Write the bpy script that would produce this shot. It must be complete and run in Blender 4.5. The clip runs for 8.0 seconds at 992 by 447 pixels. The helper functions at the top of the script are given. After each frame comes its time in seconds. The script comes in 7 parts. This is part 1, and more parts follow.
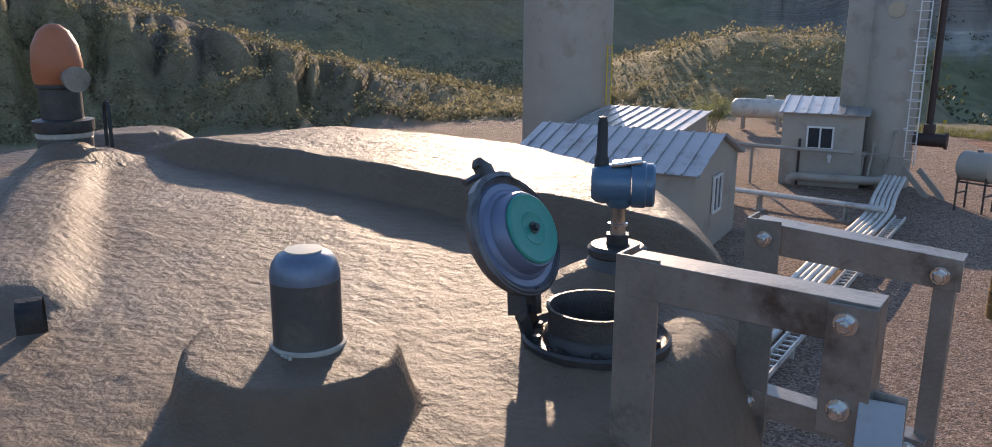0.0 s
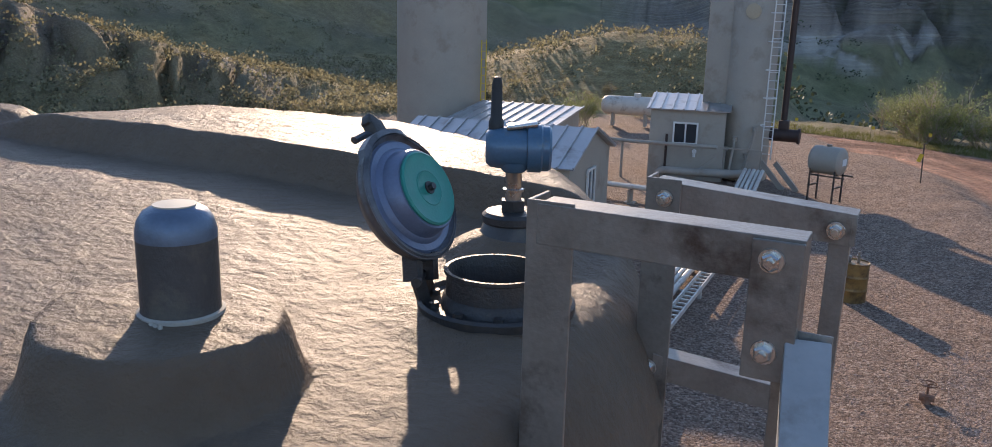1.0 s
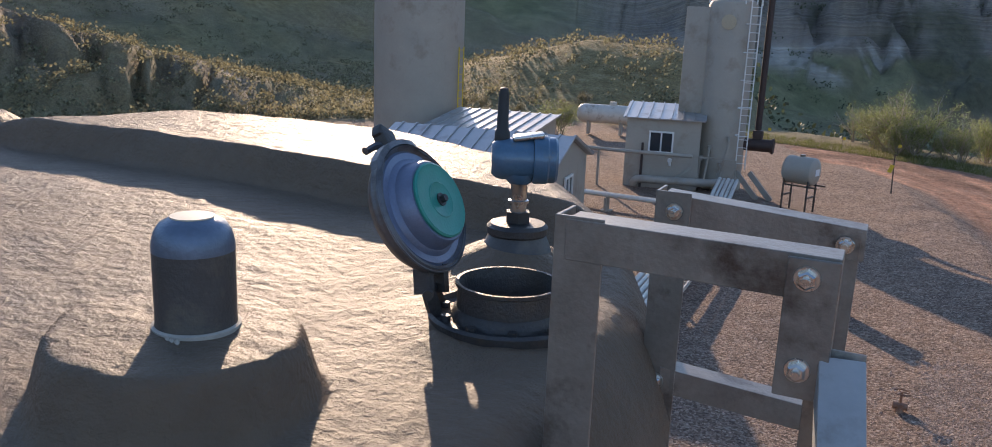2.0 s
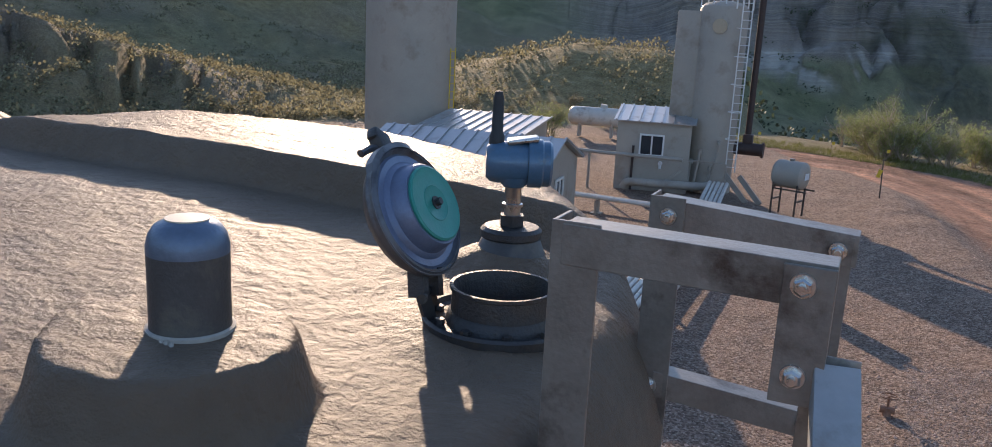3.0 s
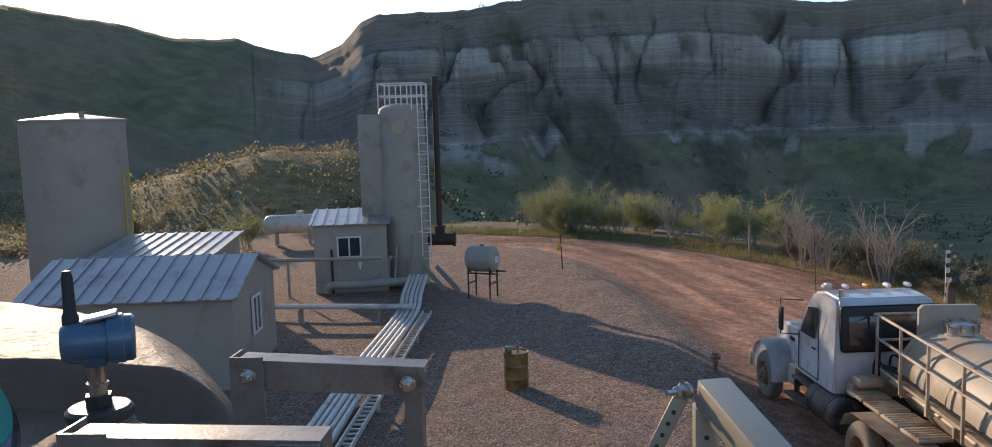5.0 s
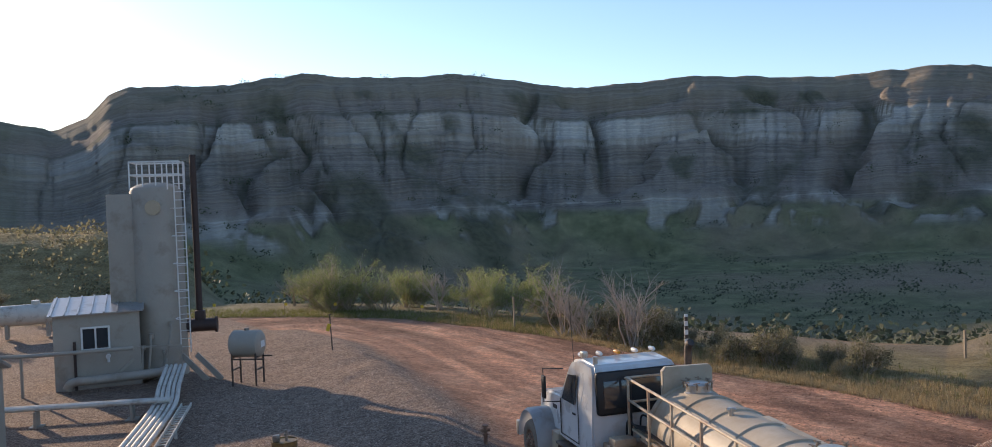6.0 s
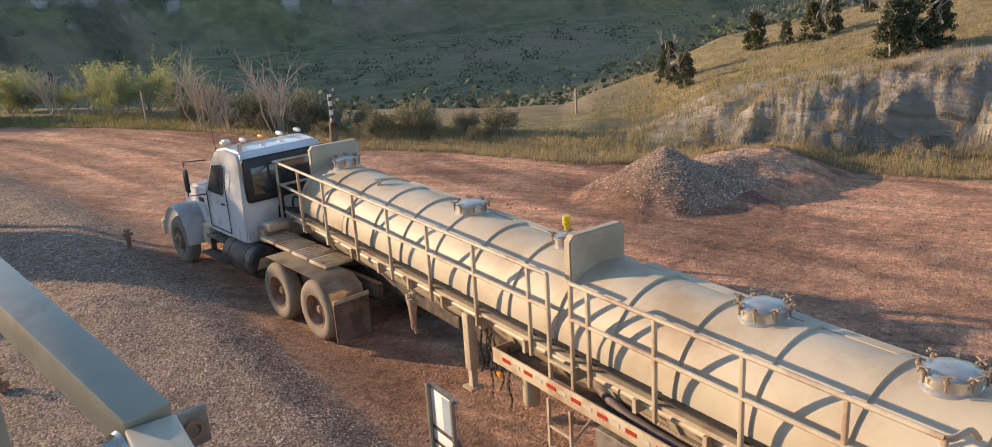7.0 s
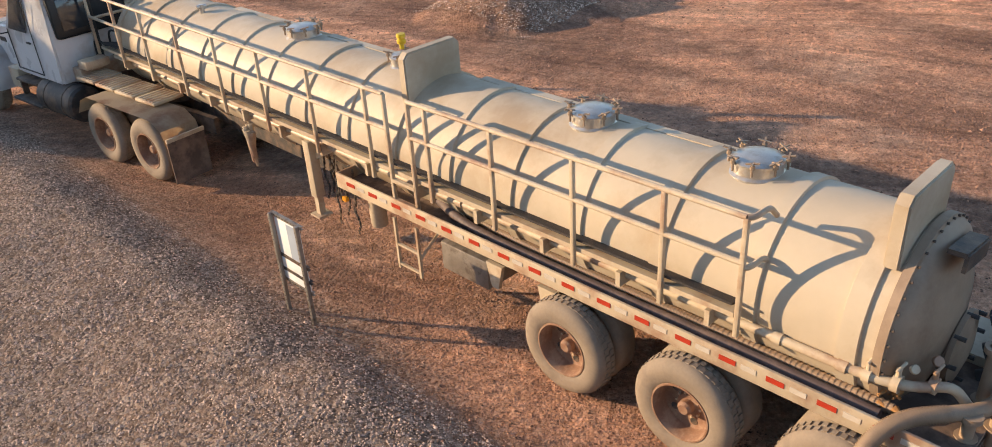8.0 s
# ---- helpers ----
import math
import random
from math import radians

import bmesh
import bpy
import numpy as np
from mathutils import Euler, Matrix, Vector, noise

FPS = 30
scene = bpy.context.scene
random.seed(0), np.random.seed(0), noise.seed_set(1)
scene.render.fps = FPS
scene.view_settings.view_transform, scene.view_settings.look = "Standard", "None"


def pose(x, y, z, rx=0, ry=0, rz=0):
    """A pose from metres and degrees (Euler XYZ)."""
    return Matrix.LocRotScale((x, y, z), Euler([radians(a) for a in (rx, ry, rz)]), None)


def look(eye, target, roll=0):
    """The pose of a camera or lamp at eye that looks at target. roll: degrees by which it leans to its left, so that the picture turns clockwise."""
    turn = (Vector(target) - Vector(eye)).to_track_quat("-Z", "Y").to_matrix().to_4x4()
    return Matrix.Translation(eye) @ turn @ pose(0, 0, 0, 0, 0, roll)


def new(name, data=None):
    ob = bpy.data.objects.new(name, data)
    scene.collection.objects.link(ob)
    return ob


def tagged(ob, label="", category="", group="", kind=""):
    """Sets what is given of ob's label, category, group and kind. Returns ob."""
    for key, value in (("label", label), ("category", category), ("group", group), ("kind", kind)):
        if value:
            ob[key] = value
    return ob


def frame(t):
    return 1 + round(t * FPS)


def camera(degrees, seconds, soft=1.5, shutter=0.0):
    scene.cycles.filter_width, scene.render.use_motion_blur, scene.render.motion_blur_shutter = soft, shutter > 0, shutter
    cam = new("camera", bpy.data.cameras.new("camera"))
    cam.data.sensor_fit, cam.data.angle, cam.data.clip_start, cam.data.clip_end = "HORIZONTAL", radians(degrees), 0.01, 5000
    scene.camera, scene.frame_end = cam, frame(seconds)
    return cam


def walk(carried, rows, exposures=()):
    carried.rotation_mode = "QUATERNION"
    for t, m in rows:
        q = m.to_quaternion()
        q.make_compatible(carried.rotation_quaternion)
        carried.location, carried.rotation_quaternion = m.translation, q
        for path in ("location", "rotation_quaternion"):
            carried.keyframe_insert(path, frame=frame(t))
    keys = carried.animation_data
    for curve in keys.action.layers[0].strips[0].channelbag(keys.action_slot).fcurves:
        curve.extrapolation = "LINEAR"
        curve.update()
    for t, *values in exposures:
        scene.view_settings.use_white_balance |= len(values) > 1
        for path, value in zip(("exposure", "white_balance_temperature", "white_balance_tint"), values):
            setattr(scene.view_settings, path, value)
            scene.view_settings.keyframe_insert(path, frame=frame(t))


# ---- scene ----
cam = camera(60.8, 8.0, soft=0.9)
PATH = [
    (0, (0.651, 0.358, 5.935), (-0.467, 1.947, 5.461), 0.2),
    (0.5, (0.653, 0.415, 5.886), (-0.37, 2.063, 5.399), 0.4),
    (1, (0.554, 0.421, 5.816), (-0.311, 2.16, 5.341), 1.5),
    (1.5, (0.478, 0.405, 5.819), (-0.344, 2.168, 5.356), 2.0),
    (3, (0.454, 0.394, 5.827), (-0.337, 2.174, 5.374), 2.9),
    (3.5, (0.438, 0.397, 5.832), (-0.348, 2.18, 5.384), 3.0),
    (4, (0.541, 0.382, 5.874), (-0.254, 2.177, 5.496), 2.1),
    (4.5, (0.728, 0.418, 5.956), (0.152, 2.313, 5.677), -0.5),
    (4.7, (0.804, 0.433, 5.97), (0.412, 2.378, 5.717), -1.2),
    (5.8, (0.84, 0.219, 6.085), (1.116, 2.198, 5.999), -1.8),
    (6, (0.861, 0.215, 6.092), (1.251, 2.176, 6.035), -2.1),
    (6.5, (0.919, 0.276, 6.042), (1.706, 2.107, 5.871), -3.1),
    (7, (0.959, 0.35, 5.956), (2.033, 1.928, 5.361), -3.6),
    (7.5, (1.007, 0.299, 5.883), (2.185, 1.649, 4.995), -3.1),
    (8, (1.088, 0.16, 5.822), (2.293, 1.42, 4.842), -3.7),
]
walk(cam, [(t, look(eye, target, roll)) for t, eye, target, roll in PATH],
     exposures=[(0, 1.0, 6350, 18), (4.0, 0.92, 6300, 18), (4.5, 0.64, 6350, 17), (4.7, 0.58, 6300, 16), (5.8, 0.66, 6300, 15), (6.5, 0.92, 6450, 15), (7.0, 1.22, 7050, 13), (8.0, 1.32, 7400, 15)])

# ---- light ----
SUN_AZ, SUN_EL = -34.0, 14.5
world = bpy.data.worlds.new("world")
scene.world = world
world.use_nodes = True
wn = world.node_tree.nodes
sky = wn.new("ShaderNodeTexSky")
sky.sky_type, sky.sun_disc = "NISHITA", False
sky.sun_elevation, sky.sun_rotation = radians(SUN_EL), radians(SUN_AZ)
sky.air_density, sky.dust_density, sky.ozone_density = 1.0, 0.35, 2.2
sky.altitude = 300
wn["Background"].inputs["Strength"].default_value = 0.135
world.node_tree.links.new(sky.outputs["Color"], wn["Background"].inputs["Color"])
sun_dir = Vector((math.sin(radians(SUN_AZ)) * math.cos(radians(SUN_EL)), math.cos(radians(SUN_AZ)) * math.cos(radians(SUN_EL)), math.sin(radians(SUN_EL))))
sun = new("sun", bpy.data.lights.new("sun", "SUN"))
sun.data.energy, sun.data.angle, sun.data.color = 3.2, radians(0.6), (1.0, 0.77, 0.52)
sun.matrix_world = look(sun_dir * 100, (0, 0, 0))


# ---- helpers of this scene ----
def vnoise(x, y, seed=0):
    xi, yi = np.floor(x).astype(np.int64), np.floor(y).astype(np.int64)
    fx, fy = x - xi, y - yi
    fx, fy = fx * fx * (3 - 2 * fx), fy * fy * (3 - 2 * fy)

    def h(a, b):
        n = (a * 374761393 + b * 668265263 + seed * 974634777) & 0x7FFFFFFF
        n = ((n ^ (n >> 13)) * 1274126177) & 0x7FFFFFFF
        return ((n ^ (n >> 16)) & 0xFFFF) / 65535.0
    return (h(xi, yi) * (1 - fx) + h(xi + 1, yi) * fx) * (1 - fy) + (h(xi, yi + 1) * (1 - fx) + h(xi + 1, yi + 1) * fx) * fy


def fbm(x, y, octaves=4, seed=0):
    x, y = np.asarray(x, float), np.asarray(y, float)
    out, amp, tot = 0, 1.0, 0
    for i in range(octaves):
        out = out + amp * vnoise(x * 2 ** i + 17.3 * i, y * 2 ** i - 9.1 * i, seed + i)
        tot, amp = tot + amp, amp * 0.5
    return out / tot - 0.5


def smooth(a, b, x):
    t = np.clip((np.asarray(x, float) - a) / (b - a), 0, 1)
    return t * t * (3 - 2 * t)


def link(m, a, b):
    m.node_tree.links.new(a, b)


def material(name, color, rough=0.6, metal=0.0, vary=0.25, scale=6.0, bump=0.0, bump_scale=60.0, dirt=None, dirt_amount=0.5, spec=0.5, rnd=0.0, coat=0.0):
    """Two scales of colour variation, fine relief and optional dirt patches."""
    m = bpy.data.materials.new(name)
    m.use_nodes = True
    n = m.node_tree.nodes
    bsdf = n["Principled BSDF"]
    geo = n.new("ShaderNodeTexCoord")
    n1, n2 = n.new("ShaderNodeTexNoise"), n.new("ShaderNodeTexNoise")
    n1.inputs["Scale"].default_value, n1.inputs["Detail"].default_value = scale, 5
    n2.inputs["Scale"].default_value, n2.inputs["Detail"].default_value = scale * 9, 3
    for t in (n1, n2):
        link(m, geo.outputs["Object"], t.inputs["Vector"])
    mix = n.new("ShaderNodeMix")
    mix.data_type = "RGBA"
    dark = [c * (1 - vary) for c in color] + [1]
    light = [min(1, c * (1 + vary)) for c in color] + [1]
    mix.inputs["A"].default_value, mix.inputs["B"].default_value = dark, light
    add = n.new("ShaderNodeMath")
    add.operation = "MULTIPLY_ADD"
    link(m, n1.outputs["Fac"], add.inputs[0])
    add.inputs[1].default_value = 1.4
    sub = n.new("ShaderNodeMath")
    sub.operation = "MULTIPLY_ADD"
    link(m, n2.outputs["Fac"], sub.inputs[0])
    sub.inputs[1].default_value, sub.inputs[2].default_value = 0.6, -0.5
    link(m, sub.outputs[0], add.inputs[2])
    link(m, add.outputs[0], mix.inputs["Factor"])
    last = mix.outputs["Result"]
    if rnd:
        info, hsv, mp = n.new("ShaderNodeObjectInfo"), n.new("ShaderNodeHueSaturation"), n.new("ShaderNodeMapRange")
        link(m, info.outputs["Random"], mp.inputs["Value"])
        mp.inputs["To Min"].default_value, mp.inputs["To Max"].default_value = 1 - rnd, 1 + rnd
        link(m, mp.outputs[0], hsv.inputs["Value"])
        link(m, last, hsv.inputs["Color"])
        last = hsv.outputs["Color"]
    if dirt:
        n3, ramp, mix2 = n.new("ShaderNodeTexNoise"), n.new("ShaderNodeMapRange"), n.new("ShaderNodeMix")
        n3.inputs["Scale"].default_value, n3.inputs["Detail"].default_value = scale * 0.7, 8
        n3.inputs["Roughness"].default_value = 0.65
        link(m, geo.outputs["Object"], n3.inputs["Vector"])
        link(m, n3.outputs["Fac"], ramp.inputs["Value"])
        ramp.inputs["From Min"].default_value, ramp.inputs["From Max"].default_value = 0.62 - 0.3 * dirt_amount, 0.8 - 0.3 * dirt_amount
        mix2.data_type = "RGBA"
        link(m, last, mix2.inputs["A"])
        mix2.inputs["B"].default_value = (*dirt, 1)
        link(m, ramp.outputs[0], mix2.inputs["Factor"])
        last = mix2.outputs["Result"]
    link(m, last, bsdf.inputs["Base Color"])
    bsdf.inputs["Metallic"].default_value = metal
    bsdf.inputs["Specular IOR Level"].default_value = spec
    bsdf.inputs["Coat Weight"].default_value = coat
    rr = n.new("ShaderNodeMapRange")
    link(m, n1.outputs["Fac"], rr.inputs["Value"])
    rr.inputs["To Min"].default_value, rr.inputs["To Max"].default_value = max(0.02, rough - 0.12), min(1, rough + 0.12)
    link(m, rr.outputs[0], bsdf.inputs["Roughness"])
    if bump:
        n4, b = n.new("ShaderNodeTexNoise"), n.new("ShaderNodeBump")
        n4.inputs["Scale"].default_value, n4.inputs["Detail"].default_value = bump_scale, 4
        link(m, geo.outputs["Object"], n4.inputs["Vector"])
        link(m, n4.outputs["Fac"], b.inputs["Height"])
        b.inputs["Strength"].default_value, b.inputs["Distance"].default_value = bump, 0.01
        link(m, b.outputs["Normal"], bsdf.inputs["Normal"])
    return m


def mesh_of(name, bm, mat, sharp=True):
    me = bpy.data.meshes.new(name)
    bm.normal_update()
    bm.to_mesh(me)
    bm.free()
    me.materials.append(mat)
    if sharp:
        me.shade_smooth()
        me.set_sharp_from_angle(angle=radians(35))
    return me


def thing(name, label, category, m=None, group="", kind=""):
    ob = new(name)
    ob.matrix_world = m or Matrix()
    return tagged(ob, label, category, group, kind)


def part(name, bm, mat, parent, label=""):
    ob = new(name, mesh_of(name, bm, mat))
    if parent is not None:
        ob.parent = parent
    return tagged(ob, label)


def piece(name, me, parent, m):
    ob = new(name, me)
    ob.parent = parent
    ob.matrix_basis = m
    return ob


def box(bm, c, s, rot=None, bevel=0.0):
    m = Matrix.Translation(c) @ (rot.to_4x4() if rot else Matrix()) @ Matrix.Diagonal((*s, 1))
    r = bmesh.ops.create_cube(bm, size=1, matrix=m)
    if bevel:
        es = list({e for v in r["verts"] for e in v.link_edges})
        bmesh.ops.bevel(bm, geom=es, offset=bevel, segments=2, affect="EDGES", profile=0.5)
    return bm


def cyl(bm, a, b, r, r2=None, seg=16, cap=True):
    a, b = Vector(a), Vector(b)
    q = (b - a).to_track_quat("Z", "Y").to_matrix().to_4x4()
    bmesh.ops.create_cone(bm, cap_ends=cap, segments=seg, radius1=r, radius2=r if r2 is None else r2, depth=(b - a).length, matrix=Matrix.Translation((a + b) / 2) @ q)
    return bm


def beam(bm, a, b, w, h, up=(0, 0, 1), bevel=0.0):
    """A square bar from a to b, w across, h along up."""
    a, b = Vector(a), Vector(b)
    d = (b - a).normalized()
    side = d.cross(Vector(up)).normalized()
    u = side.cross(d)
    rot = Matrix((side, d, u)).transposed()
    return box(bm, (a + b) / 2, (w, (b - a).length, h), rot, bevel)


def lathe(bm, profile, seg=32, m=None, close=False):
    """Rows of (radius, height) turned about z."""
    m = m or Matrix()
    rings = []
    for r, z in profile:
        if r < 1e-5:
            rings.append([bm.verts.new(m @ Vector((0, 0, z)))])
        else:
            rings.append([bm.verts.new(m @ Vector((r * math.cos(2 * math.pi * i / seg), r * math.sin(2 * math.pi * i / seg), z))) for i in range(seg)])
    for a, b in zip(rings, rings[1:]):
        for i in range(seg):
            j = (i + 1) % seg
            f = [a[i % len(a)], a[j % len(a)], b[j % len(b)], b[i % len(b)]]
            f = list(dict.fromkeys(f))
            if len(f) > 2:
                bm.faces.new(f)
    return bm


def pipe(bm, pts, r, seg=10, cap=True):
    """A round tube along points."""
    pts = [Vector(p) for p in pts]
    ref, rings = Vector((0, 0, 1)), []
    for i, p in enumerate(pts):
        d = (pts[min(i + 1, len(pts) - 1)] - pts[max(i - 1, 0)]).normalized()
        if abs(d.dot(ref)) > 0.95:
            ref = Vector((1, 0.1, 0))
        u = d.cross(ref).normalized()
        v = u.cross(d)
        rings.append([bm.verts.new(p + r * (math.cos(2 * math.pi * k / seg) * u + math.sin(2 * math.pi * k / seg) * v)) for k in range(seg)])
    for a, b in zip(rings, rings[1:]):
        for k in range(seg):
            bm.faces.new((a[k], a[(k + 1) % seg], b[(k + 1) % seg], b[k]))
    if cap:
        bm.faces.new(rings[0])
        bm.faces.new(rings[-1][::-1])
    bmesh.ops.recalc_face_normals(bm, faces=bm.faces)
    return bm


def bend(pts, n=6):
    """Rounds a polyline's corners (Catmull-Rom)."""
    p = [Vector(q) for q in pts]
    p = [2 * p[0] - p[1]] + p + [2 * p[-1] - p[-2]]
    out = []
    for i in range(1, len(p) - 2):
        for k in range(n):
            t = k / n
            out.append(0.5 * ((2 * p[i]) + (p[i + 1] - p[i - 1]) * t + (2 * p[i - 1] - 5 * p[i] + 4 * p[i + 1] - p[i + 2]) * t * t + (3 * p[i] - p[i - 1] - 3 * p[i + 1] + p[i + 2]) * t ** 3))
    return out + [p[-2]]


def BM():
    return bmesh.new()


# ---- materials ----
galv = material("weathered_steel", (0.27, 0.24, 0.205), 0.42, 0.45, 0.3, 9, 0.12, 110, dirt=(0.075, 0.048, 0.034), dirt_amount=0.30)
tan_beam = material("tan_painted_steel", (0.34, 0.31, 0.24), 0.35, 0.3, 0.15, 6, 0.05, 80, dirt=(0.16, 0.11, 0.07), dirt_amount=0.25)
pale_steel = material("pale_worn_steel", (0.46, 0.45, 0.43), 0.4, 0.3, 0.15, 7, 0.06, 90, dirt=(0.24, 0.2, 0.16), dirt_amount=0.3)
bolt_steel = material("bolt_steel", (0.62, 0.60, 0.56), 0.27, 0.95, 0.2, 20)
dark_cast = material("dark_cast_iron", (0.06, 0.057, 0.055), 0.5, 0.3, 0.4, 14, 0.3, 120, dirt=(0.09, 0.075, 0.06), dirt_amount=0.4)
lid_steel = material("grey_cast_aluminium", (0.15, 0.15, 0.155), 0.42, 0.5, 0.3, 12, 0.2, 150, dirt=(0.05, 0.045, 0.04), dirt_amount=0.4)
lid_inner = material("blue_grey_inner_lid", (0.17, 0.20, 0.28), 0.4, 0.3, 0.2, 14, 0.1, 120)
teal = material("teal_gasket", (0.03, 0.26, 0.20), 0.4, 0.0, 0.15, 20, 0.1, 160)
pipe_grey = material("dusty_grey_pipe", (0.085, 0.08, 0.075), 0.5, 0.2, 0.25, 12, 0.15, 140, dirt=(0.16, 0.14, 0.11), dirt_amount=0.35)
pipe_blue = material("bare_blue_grey_pipe", (0.14, 0.18, 0.24), 0.38, 0.4, 0.2, 12, 0.1, 140)
cream = material("cream_disc", (0.55, 0.5, 0.38), 0.5, 0, 0.1, 20)
tape = material("dirty_white_tape", (0.42, 0.38, 0.32), 0.8, 0, 0.3, 40, 0.2, 200)
blue_paint = material("blue_enamel", (0.075, 0.15, 0.23), 0.32, 0.1, 0.2, 16, 0.1, 100, dirt=(0.16, 0.16, 0.15), dirt_amount=0.2, coat=0.3)
steel_neck = material("stainless_steel", (0.45, 0.44, 0.42), 0.28, 0.95, 0.2, 20)
black_rubber = material("black_plastic", (0.018, 0.018, 0.018), 0.5, 0, 0.3, 20, 0.2, 100)
orange = material("faded_orange_paint", (0.42, 0.13, 0.05), 0.5, 0, 0.2, 8)
site_paint = material("warm_grey_paint", (0.36, 0.315, 0.255), 0.55, 0.0, 0.10, 1.5, 0.08, 40, dirt=(0.25, 0.2, 0.15), dirt_amount=0.25)
site_roof = material("grey_metal_roof", (0.42, 0.41, 0.40), 0.38, 0.4, 0.12, 2, 0.05, 30, dirt=(0.25, 0.21, 0.18), dirt_amount=0.3)
stack_brown = material("rust_brown_stack", (0.055, 0.034, 0.028), 0.6, 0.2, 0.3, 4, 0.1, 40)
white_pipe = material("white_pipe_wrap", (0.58, 0.54, 0.47), 0.45, 0, 0.15, 3, 0.05, 40, dirt=(0.3, 0.24, 0.18), dirt_amount=0.3)
glass = material("dark_window_glass", (0.03, 0.035, 0.04), 0.08, 0, 0.2, 3, spec=0.8)
white_frame = material("white_frame", (0.7, 0.68, 0.64), 0.4, 0, 0.08, 5)
barrel_gold = material("dull_yellow_barrel", (0.27, 0.17, 0.055), 0.45, 0.2, 0.3, 5, 0.1, 60, dirt=(0.09, 0.05, 0.025), dirt_amount=0.5)
tank_cream = material("dusty_cream_paint", (0.44, 0.36, 0.25), 0.38, 0.05, 0.14, 1.6, 0.05, 40, dirt=(0.30, 0.19, 0.12), dirt_amount=0.3)
trailer_paint = material("cream_trailer_paint", (0.50, 0.425, 0.32), 0.52, 0.0, 0.10, 0.9, 0.04, 30, dirt=(0.38, 0.29, 0.195), dirt_amount=0.5, spec=0.22)
dusty_cream = material("road_dusted_paint", (0.50, 0.41, 0.29), 0.5, 0.0, 0.14, 2.5, 0.06, 50, dirt=(0.33, 0.2, 0.13), dirt_amount=0.5)
white_cab = material("dusty_white_cab", (0.62, 0.62, 0.61), 0.3, 0.0, 0.08, 1.4, 0.03, 40, dirt=(0.42, 0.33, 0.25), dirt_amount=0.35, coat=0.4)
black_steel = material("dusty_black_steel", (0.05, 0.045, 0.042), 0.6, 0.2, 0.3, 5, 0.2, 60, dirt=(0.17, 0.115, 0.08), dirt_amount=0.6)
tyre_mat = material("dusty_tyre_rubber", (0.25, 0.20, 0.15), 0.88, 0, 0.18, 4, 0.35, 90, dirt=(0.19, 0.15, 0.115), dirt_amount=0.4)
rim_brown = material("muddy_brown_rim", (0.24, 0.13, 0.08), 0.7, 0.0, 0.25, 8, 0.2, 60, dirt=(0.36, 0.24, 0.16), dirt_amount=0.5)
chrome = material("dull_chrome", (0.58, 0.55, 0.50), 0.36, 0.75, 0.15, 8, dirt=(0.42, 0.34, 0.25), dirt_amount=0.45)
# dust brown, darkened so that it also carries the trailer rear's shade
mud_dust_and_shade = material("dried_mud_and_shade_brown", (0.31, 0.225, 0.155), 0.62, 0.0, 0.16, 2.2, 0.08, 50, dirt=(0.22, 0.15, 0.10), dirt_amount=0.45)
rag_orange = material("rust_orange_rag", (0.40, 0.20, 0.075), 0.9, 0, 0.35, 12, 0.4, 60)
hose_dark = material("dusty_purple_black_hose", (0.085, 0.062, 0.062), 0.7, 0, 0.25, 6, 0.1, 60, dirt=(0.17, 0.12, 0.10), dirt_amount=0.4)
hose_tan = material("ribbed_tan_hose", (0.30, 0.21, 0.14), 0.65, 0, 0.25, 10, 0.2, 80)
grate = material("dark_walkway_grating", (0.03, 0.026, 0.024), 0.8, 0.0, 0.35, 10, 0.6, 220, dirt=(0.07, 0.05, 0.038), dirt_amount=0.35)
deck_dust = material("dusty_brown_deck", (0.10, 0.07, 0.055), 0.8, 0.0, 0.35, 5, 0.4, 90, dirt=(0.22, 0.15, 0.11), dirt_amount=0.55)
red_reflect = material("red_reflector", (0.40, 0.04, 0.02), 0.3, 0, 0.15, 10)
white_reflect = material("white_reflector", (0.50, 0.45, 0.38), 0.3, 0, 0.1, 10)
amber = material("amber_lens", (0.7, 0.28, 0.02), 0.3, 0, 0.1, 10)
yellow = material("yellow_paint", (0.62, 0.44, 0.03), 0.45, 0, 0.15, 8)
sign_white = material("white_sign_sheet", (0.72, 0.74, 0.74), 0.4, 0, 0.05, 6)
sign_back = material("grey_blue_sheet", (0.34, 0.40, 0.47), 0.45, 0, 0.1, 8)
wood_post = material("grey_wood_post", (0.3, 0.24, 0.17), 0.8, 0, 0.25, 10, 0.3, 40)
bark = material("pale_bark", (0.40, 0.33, 0.27), 0.85, 0, 0.25, 8, 0.3, 30)


def leafy(m, share=0.5):
    """Thin leaves let part of the light through."""
    n = m.node_tree.nodes
    bsdf, out = n["Principled BSDF"], n["Material Output"]
    tr, mx = n.new("ShaderNodeBsdfTranslucent"), n.new("ShaderNodeMixShader")
    link(m, bsdf.inputs["Base Color"].links[0].from_socket, tr.inputs["Color"])
    mx.inputs[0].default_value = share
    link(m, bsdf.outputs[0], mx.inputs[1])
    link(m, tr.outputs[0], mx.inputs[2])
    link(m, mx.outputs[0], out.inputs["Surface"])
    return m


